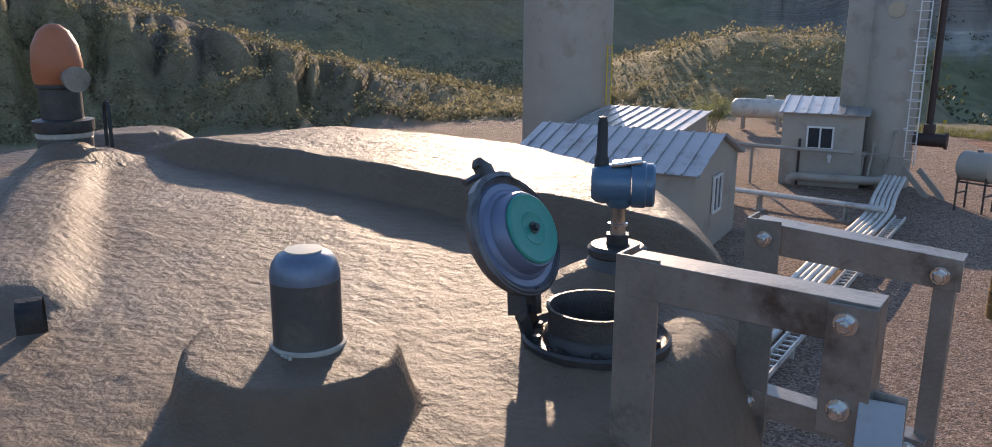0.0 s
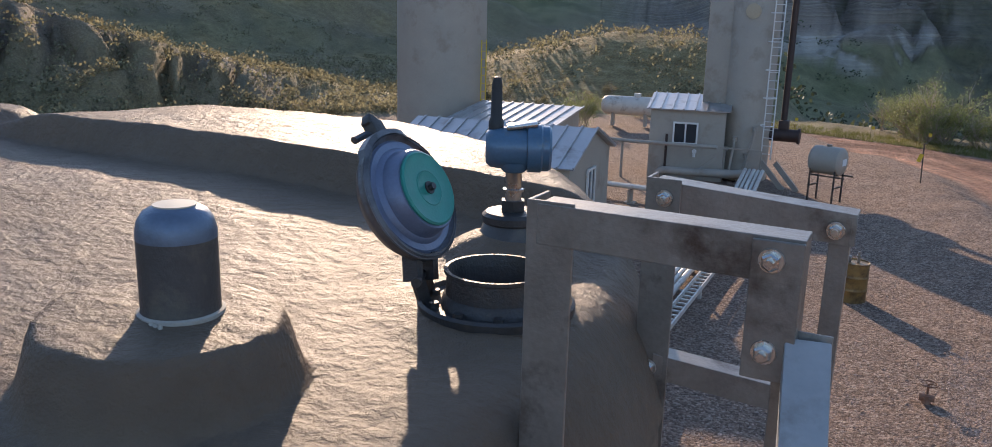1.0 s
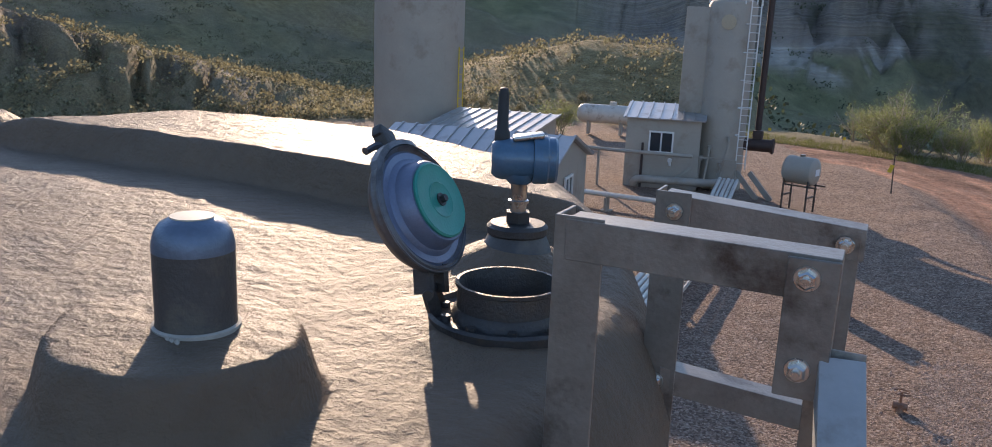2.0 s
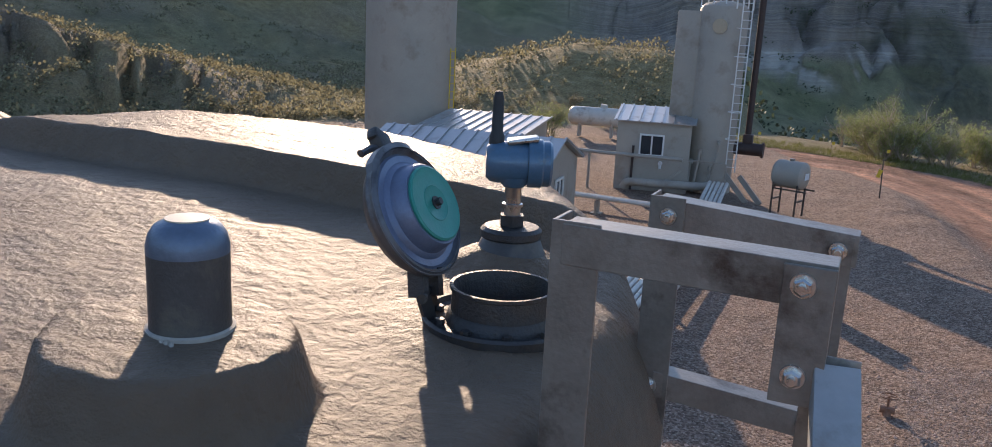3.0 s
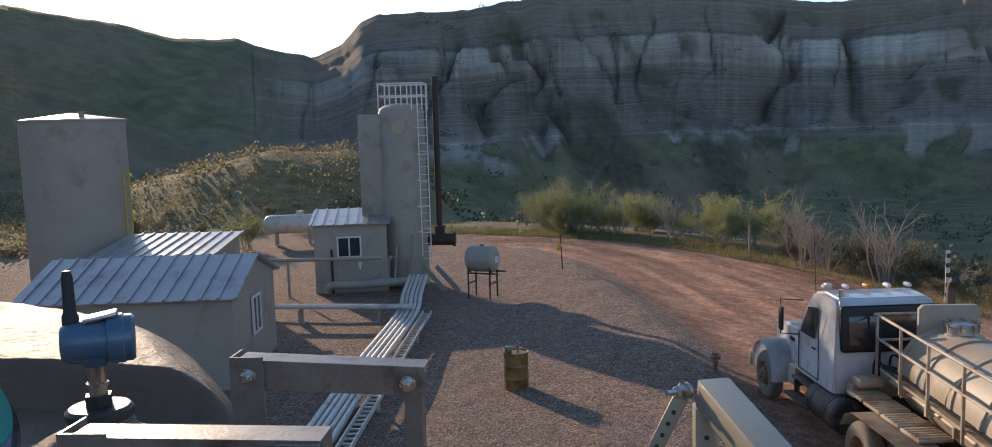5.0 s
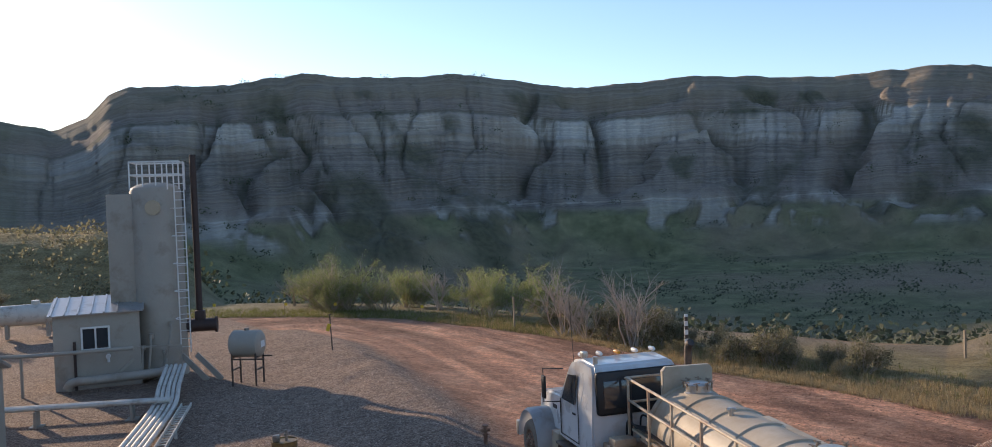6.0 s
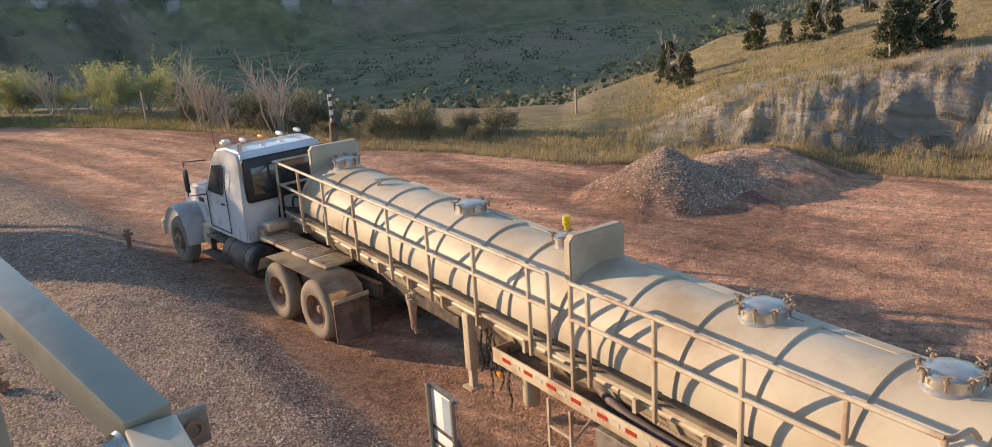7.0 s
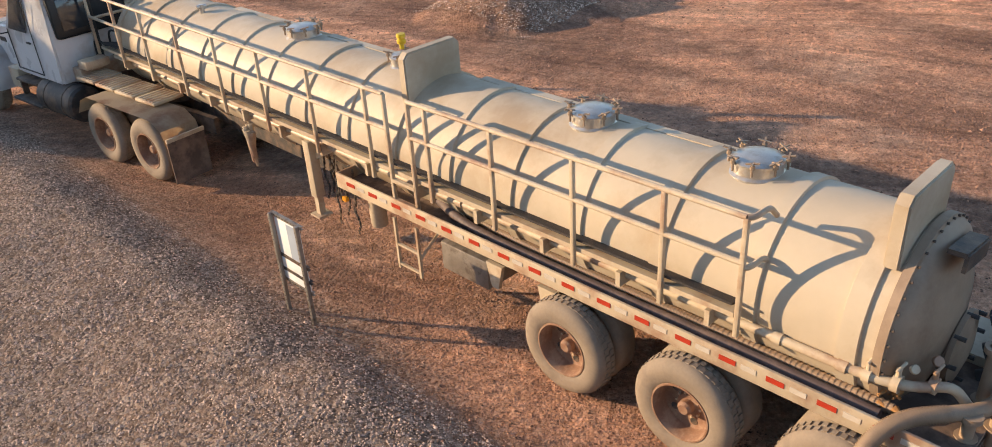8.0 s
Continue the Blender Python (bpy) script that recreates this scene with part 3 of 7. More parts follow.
    # relief shade of the grooves, multiplied into the clay colour
    flute_tones = ramp(attr("flute_shade"), [(0.25, (0.68, 0.66, 0.63)), (0.5, (0.97, 0.97, 0.97)), (0.72, (1.25, 1.23, 1.2))])
    clay = mixed(clay, flute_tones, 0.8, "MULTIPLY")
    brush_and_gully_dark = ramp(noise(0.8, 7, 0.7), [(0.3, (0.065, 0.065, 0.042)), (0.7, (0.15, 0.14, 0.085))])
    col = mixed(gravel, scoria, attr("road"))
    col = mixed(col, grass, attr("green"))
    col = mixed(col, straw, attr("dry"))
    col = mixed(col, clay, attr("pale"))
    col = mixed(col, brush_and_gully_dark, attr("brush"))
    link(m, col, bsdf.inputs["Base Color"])
    bsdf.inputs["Roughness"].default_value = 0.92
    bsdf.inputs["Specular IOR Level"].default_value = 0.2
    b1, b2 = n.new("ShaderNodeBump"), n.new("ShaderNodeBump")
    link(m, vor.outputs["Distance"], b1.inputs["Height"])
    b1.invert = True
    b1.inputs["Strength"].default_value, b1.inputs["Distance"].default_value = 0.85, 0.045
    link(m, noise(1.7, 9, 0.7), b2.inputs["Height"])
    b2.inputs["Strength"].default_value, b2.inputs["Distance"].default_value = 0.6, 0.3
    link(m, b1.outputs["Normal"], b2.inputs["Normal"])
    b3 = n.new("ShaderNodeBump")
    link(m, noise(9.0, 6, 0.75), b3.inputs["Height"])
    b3.inputs["Strength"].default_value, b3.inputs["Distance"].default_value = 0.7, 0.09
    link(m, b2.outputs["Normal"], b3.inputs["Normal"])
    ledge, lg = n.new("ShaderNodeBump"), n.new("ShaderNodeMath")
    lg.operation = "MULTIPLY"
    link(m, strat.outputs["Fac"], lg.inputs[0])
    link(m, attr("pale"), lg.inputs[1])
    link(m, lg.outputs[0], ledge.inputs["Height"])
    ledge.inputs["Strength"].default_value, ledge.inputs["Distance"].default_value = 0.8, 3.5
    link(m, b3.outputs["Normal"], ledge.inputs["Normal"])
    rut, gate = n.new("ShaderNodeBump"), n.new("ShaderNodeMath")
    gate.operation = "MULTIPLY"
    link(m, marks.outputs["Fac"], gate.inputs[0])
    link(m, attr("road"), gate.inputs[1])
    link(m, gate.outputs[0], rut.inputs["Height"])
    rut.inputs["Strength"].default_value, rut.inputs["Distance"].default_value = 0.8, 0.12
    link(m, ledge.outputs["Normal"], rut.inputs["Normal"])
    link(m, rut.outputs["Normal"], bsdf.inputs["Normal"])
    return m


ground = build_ground()


def ground_z(x, y):
    return float(ground_height(np.array([float(x)]), np.array([float(y)]))[0][0])


# ---- the foam-coated storage tank underfoot ----
TANK_C, TANK_R, EAVE = (-2.45, 1.98), 2.54, 5.11


def foam_material():
    m = material("sprayed_foam_coating", (0.185, 0.136, 0.095), 0.54, 0.0, 0.22, 1.6, spec=0.17, dirt=(0.23, 0.18, 0.135), dirt_amount=0.3)
    n = m.node_tree.nodes
    geo = n.new("ShaderNodeNewGeometry")
    a, c, b1, b2 = n.new("ShaderNodeTexNoise"), n.new("ShaderNodeTexVoronoi"), n.new("ShaderNodeBump"), n.new("ShaderNodeBump")
    a.inputs["Scale"].default_value, a.inputs["Detail"].default_value, a.inputs["Roughness"].default_value = 20, 7, 0.65
    c.feature = "SMOOTH_F1"
    c.inputs["Scale"].default_value = 42
    link(m, geo.outputs["Position"], a.inputs["Vector"])
    link(m, geo.outputs["Position"], c.inputs["Vector"])
    link(m, a.outputs["Fac"], b1.inputs["Height"])
    link(m, c.outputs["Distance"], b2.inputs["Height"])
    b1.inputs["Strength"].default_value, b1.inputs["Distance"].default_value = 0.9, 0.03
    b2.inputs["Strength"].default_value, b2.inputs["Distance"].default_value = 0.3, 0.006
    link(m, b1.outputs["Normal"], b2.inputs["Normal"])
    link(m, b2.outputs["Normal"], n["Principled BSDF"].inputs["Normal"])
    return m


foam = foam_material()


def roof_height(x, y):
    """Height of the coating at a place inside the rim."""
    x, y = np.asarray(x, float), np.asarray(y, float)
    q = np.hypot(x - TANK_C[0], y - TANK_C[1])
    z = EAVE + 0.09 * (1 - q / TANK_R) - 0.30 * np.clip((q - (TANK_R - 0.22)) / 0.22, 0, 1) ** 2.4
    # raised far half, with a step along it
    z = z + 0.15 * smooth(3.01, 3.08, y + 0.05 * (x + 2) + 0.03 * fbm(x * 3, y * 3, 2, 41)) * smooth(-3.9, -3.2, x) * smooth(2.5, 2.2, q)
    z = z + 0.05 * smooth(-3.2, -3.9, x) * smooth(2.5, 3.2, y)
    # coated pipe run towards the centre vent
    t = np.clip(((x + 1.7) * -1.95 + (y - 1.38) * 1.22) / (1.95 ** 2 + 1.22 ** 2), 0, 1)
    dd = np.hypot(x + 1.7 + 1.95 * t, y - 1.38 - 1.22 * t)
    z = z + 0.085 * np.exp(-(dd / 0.17) ** 4)
    # collars round the pipe cap, the transmitter, the hatch and the vent
    for cx, cy, rr, hh in ((-0.48, 2.61, 0.16, 0.075), (-0.31, 2.14, 0.24, 0.02), (-3.75, 2.72, 0.26, 0.06), (-4.1, 3.3, 0.3, 0.09)):
        e = np.hypot(x - cx, y - cy) + 0.03 * fbm(x * 6, y * 6, 2, 42)
        z = z + hh * smooth(rr + 0.09, rr - 0.09, e)
    e = np.hypot(x + 0.655, y - 1.46) + 0.035 * fbm(x * 6, y * 6, 2, 42)
    z = z + 0.13 * smooth(0.268, 0.215, e)
    return z + 0.020 * fbm(x * 2.2, y * 2.2, 3, 43) + 0.012 * fbm(x * 7, y * 7, 3, 44) - 0.012 * np.abs(fbm(x * 14 + 2 * fbm(x * 5, y * 5, 2, 48), y * 24, 3, 45))


def build_tank():
    tank = thing("storage_tank", "tan foam-coated storage tank with a lumpy sprayed roof", "tank", pose(TANK_C[0], TANK_C[1], 0))
    seg = 900
    rad = np.concatenate([np.linspace(0.001, 1.2, 50), np.linspace(1.21, 2.3, 120), np.linspace(2.31, TANK_R, 26)])
    ang = np.linspace(0, 2 * np.pi, seg, endpoint=False)
    A, R = np.meshgrid(ang, rad)
    wob = 1 + 0.008 * fbm(np.cos(A) * 3 + 7, np.sin(A) * 3, 3, 46) * (R / TANK_R) ** 3
    x, y = R * wob * np.cos(A), R * wob * np.sin(A)
    z = roof_height(x + TANK_C[0], y + TANK_C[1])
    v = np.stack([x, y, z], -1).reshape(-1, 3)
    n, k = A.shape
    i = np.arange(n - 1)[:, None] * k + np.arange(k)[None]
    j = np.arange(n - 1)[:, None] * k + (np.arange(k)[None] + 1) % k
    me = bpy.data.meshes.new("roof_coating")
    me.from_pydata(v.tolist(), [], np.stack([i, j, j + k, i + k], -1).reshape(-1, 4).tolist())
    me.materials.append(foam)
    me.shade_smooth()
    ob = new("roof_coating", me)
    ob.parent = tank
    bm = BM()
    lathe(bm, [(TANK_R - 0.05, EAVE - 0.22), (TANK_R - 0.015, EAVE - 0.28), (TANK_R - 0.005, EAVE - 0.4), (TANK_R + 0.01, EAVE - 1.2), (TANK_R + 0.015, 2.2), (TANK_R, -0.3)], 160)
    for q in bm.verts:
        s = 1 + 0.006 * float(fbm(np.array([math.atan2(q.co.y, q.co.x) * 4]), np.array([q.co.z * 2]), 3, 47)[0])
        q.co.x, q.co.y = q.co.x * s, q.co.y * s
    part("shell", bm, foam, tank)
    return tank


tank = build_tank()


# ---- plant in the middle distance ----
def far_tank():
    t = thing("oil_tank", "tall warm-grey steel tank with a shallow cone roof", "tank", pose(-17.4, 31.1, 0))
    bm = BM()
    lathe(bm, [(1.83, -0.2), (1.83, 6.75), (1.86, 6.76), (1.86, 6.82), (1.83, 6.83)], 72)
    part("shell", bm, site_paint, t)
    bm = BM()
    lathe(bm, [(1.88, 6.80), (1.88, 6.86), (0.12, 7.10), (0, 7.11)], 72)
    part("roof", bm, site_roof, t)
    bm = BM()
    cyl(bm, (0.9, -0.9, 6.9), (0.9, -0.9, 7.1), 0.1)
    cyl(bm, (0.9, -0.9, 7.1), (0.9, -0.9, 7.14), 0.15)
    part("vent", bm, site_paint, t)
    lad = BM()
    for s in (-0.2, 0.2):
        cyl(lad, (1.95, s, 0), (1.95, s, 4.9), 0.025, seg=8)
    for i in range(15):
        cyl(lad, (1.95, -0.2, 0.3 + 0.32 * i), (1.95, 0.2, 0.3 + 0.32 * i), 0.014, seg=6)
    part("ladder", lad, yellow, t, "yellow steel ladder")
    return t


def roofed_box(name, label, m, w, d, h0, h1, gable=False):
    """A cabin of w by d; its front stands on y = 0 and its right end on x = 0."""
    t = thing(name, label, "building", m)
    bm = BM()
    if gable:
        pts = [(0, 0), (0, h0), (d / 2, h1), (d, h0), (d, 0)]
    else:
        pts = [(0, 0), (0, h0), (d, h1), (d, 0)]
    a = [bm.verts.new((0, y, z)) for y, z in pts]
    b = [bm.verts.new((-w, y, z)) for y, z in pts]
    bm.faces.new(a)
    bm.faces.new(b[::-1])
    for i in range(len(pts)):
        j = (i + 1) % len(pts)
        bm.faces.new((a[j], a[i], b[i], b[j]))
    bmesh.ops.recalc_face_normals(bm, faces=bm.faces)
    part("wall", bm, site_paint, t)
    slopes = [((0, h0), (d / 2, h1)), ((d, h0), (d / 2, h1))] if gable else [((0, h0), (d, h1))]
    for (y0, z0), (y1, z1) in slopes:
        bm = BM()
        s = math.copysign(1, y1 - y0)
        over = 0.18
        g = (z1 - z0) / abs(y1 - y0)
        p0, p1 = Vector((0, y0 - s * over, z0 - g * over + 0.035)), Vector((0, y1 + (0 if gable else over), z1 + (0 if gable else g * over) + 0.035))
        c = (p0 + p1) / 2
        rot = Matrix.Rotation(math.atan2(p1.z - p0.z, p1.y - p0.y), 3, "X")
        L = (p1 - p0).length
        box(bm, (-w / 2, c.y, c.z), (w + 0.3, L, 0.04), rot)
        roof = part("roof", bm, site_roof, t)
        up = rot @ Vector((0, 0, 1))
        rib = BM()
        box(rib, (0, 0, 0), (0.05, L, 0.05))
        me = mesh_of("roof_rib", rib, site_roof)
        for i in range(int((w + 0.3) / 0.42) + 1):
            o = piece("roof_rib", me, roof, Matrix.Translation((0.14 - 0.42 * i, c.y, c.z)) @ Matrix.Translation(up * (0.035 if up.z > 0 else -0.035)) @ rot.to_4x4())
    return t


def window(parent, m, w, h):
    bm = BM()
    for x0, x1, z0, z1 in ((-w / 2, -w / 2 + 0.06, 0, h), (w / 2 - 0.06, w / 2, 0, h), (-w / 2 + 0.06, w / 2 - 0.06, 0, 0.06), (-w / 2 + 0.06, w / 2 - 0.06, h - 0.06, h), (-0.025, 0.025, 0.06, h - 0.06)):
        box(bm, ((x0 + x1) / 2, -0.03, (z0 + z1) / 2), (x1 - x0, 0.06, z1 - z0))
    f = part("window", bm, white_frame, parent, "white-framed sliding window")
    f.matrix_basis = m
    for s in (-1, 1):
        bm = BM()
        box(bm, (s * (w / 4), -0.015, h / 2), (w / 2 - 0.07, 0.02, h - 0.12))
        part("pane", bm, glass, f)
    return f


far_tank()
shed = roofed_box("metal_shed", "warm-grey shed with a ribbed metal gable roof", pose(-7.0, 19.6, 0, 0, 0, 6), 5.0, 4.2, 2.25, 2.95, gable=True)
w1 = window(shed, pose(0.02, 2.0, 0.95, 0, 0, 90), 0.8, 1.0)
far_roof = roofed_box("pump_house", "small grey metal building behind the shed", pose(-11.0, 28.0, 0, 0, 0, 4), 4.0, 3.0, 2.1, 2.45)
cabin = roofed_box("treater_cabin", "warm-grey cabin with a low shed roof", pose(-5.85, 32.1, 0, 0, 0, 11), 2.75, 2.3, 2.62, 2.95)
w2 = window(cabin, pose(-1.43, 0.0, 1.35), 0.92, 0.82)
bm = BM()
box(bm, (-2.1, -0.04, 0.85), (0.09, 0.06, 1.7))
part("drain_pipe", bm, stack_brown, cabin)
bm = BM()
cyl(bm, (-1.05, -0.02, 1.1), (-1.05, -0.16, 1.1), 0.08)
cyl(bm, (-1.05, -0.1, 1.1), (-1.05, -0.1, 0.9), 0.05)
part("meter", bm, white_frame, cabin)


def treater():
    t = thing("treater_tower", "tall warm-grey treater vessel with a railed top platform", "tower", pose(-5.38, 33.6, 0))
    bm = BM()
    lathe(bm, [(0.9, -0.1), (0.9, 6.85), (0.85, 6.98), (0.7, 7.08), (0.4, 7.16), (0, 7.19)], 48)
    part("vessel", bm, site_paint, t)
    bm = BM()
    box(bm, (-1.15, 0.1, 4.5), (0.95, 1.2, 4.55), bevel=0.02)
    part("insulated_box", bm, site_paint, t)
    bm = BM()
    cyl(bm, (0.05, -0.86, 6.25), (0.05, -0.95, 6.25), 0.27, seg=28)
    cyl(bm, (0.05, -0.94, 6.25), (0.05, -0.97, 6.25), 0.2, seg=28)
    part("manway", bm, tank_cream, t)
    # railed platform
    corners = [(-0.75, -0.7), (0.95, -0.7), (0.95, 0.6), (-0.75, 0.6)]
    for z in (7.45, 7.92):
        for a, b in zip(corners, corners[1:] + corners[:1]):
            part("guard_bar", cyl(BM(), (*a, z), (*b, z), 0.03, seg=6), white_frame, t)
    for x in (-0.75, -0.3, 0.15, 0.55, 0.95):
        for y in (-0.7, 0.6):
            part("guard_post", cyl(BM(), (x, y, 6.9), (x, y, 7.95), 0.028, seg=6), white_frame, t)
    lad = BM()
    for s in (0.78, 1.12):
        cyl(lad, (s, -0.75, 0.9), (s, -0.75, 7.9), 0.025, seg=6)
    for i in range(22):
        cyl(lad, (0.78, -0.75, 1.1 + 0.3 * i), (1.12, -0.75, 1.1 + 0.3 * i), 0.014, seg=6)
    for z in (2.2, 3.2, 4.2, 5.2, 6.2):
        pipe(lad, bend([(0.78, -0.75, z), (0.72, -1.2, z), (0.95, -1.45, z), (1.18, -1.2, z), (1.12, -0.75, z)], 4), 0.018, 6)
    part("caged_ladder", lad, white_frame, t)
    bm = BM()
    cyl(bm, (1.32, 0.3, 1.9), (1.32, 0.3, 8.2), 0.12, seg=16)
    part("exhaust_pipe", bm, stack_brown, t, "rust-brown exhaust stack")
    bm = BM()
    cyl(bm, (0.6, 0.1, 1.75), (1.9, 0.1, 1.75), 0.24, seg=20)
    cyl(bm, (1.9, 0.1, 1.75), (1.98, 0.1, 1.75), 0.30, seg=20)
    box(bm, (1.35, 0.2, 2.1), (0.35, 0.4, 0.4), bevel=0.02)
    part("burner", bm, stack_brown, t)
    # base skirt, stairs and small pipes
    part("landing", box(BM(), (0.1, -1.25, 0.35), (1.7, 0.6, 0.12)), site_paint, t)
    for q in (-0.7, 0.9):
        part("landing_post", beam(BM(), (q, -1.5, 0.0), (q, -1.5, 1.3), 0.05, 0.05, up=(0, 1, 0)), site_paint, t)
    for x in (0.9, 1.4):
        part("stair_stringer", beam(BM(), (x, -1.4, 0.9), (x + 0.9, -1.8, 0.0), 0.06, 0.2), site_paint, t)
    part("landing_rail", beam(BM(), (-0.675, -1.5, 1.3), (0.875, -1.5, 1.3), 0.05, 0.05), site_paint, t)
    part("pipe_brace", beam(BM(), (-0.7, -1.53, 0.9), (-1.5, -1.9, 0.2), 0.05, 0.1), site_paint, t)
    bm = BM()
    for k, (x, z) in enumerate(((-0.5, 1.2), (-0.2, 1.6), (0.25, 1.0), (0.5, 2.0))):
        pipe(bm, bend([(x, -0.85, z), (x, -1.1, z), (x, -1.15, z - 0.3), (x - 0.1 * k, -1.3, 0.1)], 5), 0.05, 8)
        cyl(bm, (x, -0.98, z - 0.09), (x, -0.98, z + 0.09), 0.09, seg=10)
    part("piping", bm, site_paint, t)
    return t


treater()


def pipe_run():
    t = thing("pipe_bundle", "bundle of dusty white flow lines on the gravel", "pipes")
    ax = Vector((0.045, -0.999, 0))
    for i in range(5):
        x0 = -4.35 + 0.15 * i
        bm = BM()
        pipe(bm, bend([(x0 - 0.45, 31.0, 0.75), (x0 - 0.3, 28.8, 0.5), (x0, 25.9, 0.38), (x0 + 0.05, 20, 0.34), (x0 + 0.45 * 0.6, 13.5, 0.34), (x0 + 0.4, 7.0, 0.34)], 5), 0.055 if i % 2 else 0.07, 10)
        part("pipe", bm, white_pipe, t)
    for k in range(7):
        y = 8.5 + 3 * k
        bm = BM()
        x = -3.95 + 0.3 * (26 - y) / 19
        box(bm, (x, y, 0.255), (1.0, 0.08, 0.06))
        for s in (-0.4, 0.4):
            box(bm, (x + s, y, 0.09), (0.07, 0.07, 0.34))
        part("pipe_support", bm, site_paint, t)
    tray = thing("cable_tray", "galvanised ladder-type cable tray beside the pipes", "cable tray")
    for s in (0.0, 0.26):
        bm = BM()
        beam(bm, (-3.55 + s, 26.2, 0.42), (-3.1 + s, 7.0, 0.42), 0.03, 0.1)
        part("side_rail", bm, white_pipe, tray)
    rung = BM()
    box(rung, (0, 0, 0), (0.26, 0.05, 0.03))
    me = mesh_of("rung", rung, white_pipe)
    for i in range(74):
        y = 26.0 - 0.255 * i
        piece("rung", me, tray, Matrix.Translation((-3.55 + 0.13 + 0.45 * (26.2 - y) / 19.2, y, 0.40)))
    for k in range(6):
        y = 9 + 3 * k
        bm = BM()
        x = -3.42 + 0.45 * (26.2 - y) / 19.2
        box(bm, (x, y, 0.17), (0.07, 0.07, 0.4))
        part("leg", bm, white_pipe, tray)
    c = thing("cross_pipe", "pair of dusty white pipes crossing to the shed", "pipes")
    for k in range(2):
        bm = BM()
        pipe(bm, [(-3.9, 26.35 + 0.16 * k, 0.55), (-8.0, 26.6 + 0.16 * k, 0.55), (-14.0, 27.0 + 0.16 * k, 0.55)], 0.07, 10)
        part("pipe", bm, white_pipe, c)
    for x in (-5.0, -7.6, -10.5):
        bm = BM()
        box(bm, (x, 26.6, 0.22), (0.07, 0.4, 0.5))
        box(bm, (x, 26.6, 0.02), (0.35, 0.35, 0.06))
        part("pipe_stand", bm, site_paint, c)
    h = thing("elevated_pipe", "long tan pipe on posts beside the cabin", "pipes")
    bm = BM()
    pipe(bm, [(-5.9, 31.2, 1.42), (-9, 30.9, 1.42), (-13.5, 31.3, 1.42)], 0.07, 10)
    part("pipe", bm, site_paint, h)
    for x in (-9.4, -11.5, -13.3):
        bm = BM()
        box(bm, (x, 31.0, 0.65), (0.08, 0.08, 1.4))
        part("post", bm, site_paint, h)
    low = thing("header_pipe", "insulated tan header pipe on the ground by the cabin", "pipes")
    bm = BM()
    pipe(bm, bend([(-8.0, 31.0, 0.2), (-7.8, 30.95, 0.42), (-7.0, 31.0, 0.45), (-5.4, 31.3, 0.48), (-4.9, 31.6, 0.5)], 5), 0.15, 14)
    part("pipe", bm, site_paint, low)


pipe_run()


def saddle_tank():
    t = thing("fuel_tank", "small weathered tan tank on a dark steel stand", "tank", pose(-2.05, 30.5, ground_z(-2.05, 30.5), 0, 0, -18))
    bm = BM()
    prof = [(0, -0.58), (0.25, -0.57), (0.40, -0.52), (0.46, -0.46), (0.47, -0.4), (0.47, 0.4), (0.46, 0.46), (0.40, 0.52), (0.25, 0.57), (0, 0.58)]
    lathe(bm, prof, 36, pose(0, 0, 1.42, 0, 90, 0))
    part("vessel", bm, site_paint, t)
    bm = BM()
    box(bm, (0.585, -0.05, 1.42), (0.012, 0.3, 0.22))
    part("placard", bm, sign_white, t)
    for x in (-0.42, 0.42):
        for y in (-0.34, 0.34):
            bm = BM()
            beam(bm, (x, y, -0.05), (x, y, 1.35), 0.05, 0.05, up=(0, 1, 0))
            part("leg", bm, black_steel, t)
        part("cross_bar", beam(BM(), (x, -0.36, 0.98), (x, 0.36, 0.98), 0.05, 0.06), black_steel, t)
        part("cross_bar", beam(BM(), (x, -0.36, 0.55), (x, 0.36, 0.55), 0.04, 0.05), black_steel, t)
    for y in (-0.34, 0.34):
        bm = BM()
        beam(bm, (-0.45, y, 0.93), (0.75, y, 0.93), 0.05, 0.05)
        part("side_bar", bm, black_steel, t)
    bm = BM()
    cyl(bm, (0, 0, 1.88), (0, 0, 1.96), 0.09)
    part("filler_cap", bm, galv, t)


saddle_tank()


def drum():
    t = thing("oil_drum", "dull yellow steel drum with a pump fitting on top", "barrel", pose(-0.3, 19.65, ground_z(-0.3, 19.65) - 0.02))
    bm = BM()
    prof = [(0, 0.0), (0.285, 0.0), (0.292, 0.02)]
    for z in (0.0, 0.29, 0.58):
        prof += [(0.287, z + 0.05), (0.287, z + 0.25), (0.302, z + 0.275), (0.302, z + 0.29), (0.287, z + 0.315)] if z < 0.5 else [(0.287, z + 0.05), (0.287, 0.86), (0.298, 0.87), (0.298, 0.89), (0.278, 0.89), (0.275, 0.865), (0, 0.865)]
    lathe(bm, prof, 40)
    part("body", bm, barrel_gold, t)
    bm = BM()
    cyl(bm, (0.05, 0, 0.86), (0.05, 0, 1.12), 0.03)
    cyl(bm, (0.05, 0, 1.0), (0.05, 0, 1.04), 0.055)
    box(bm, (-0.17, -0.05, 0.95), (0.16, 0.14, 0.15), bevel=0.02)
    part("pump_fitting", bm, galv, t)


drum()


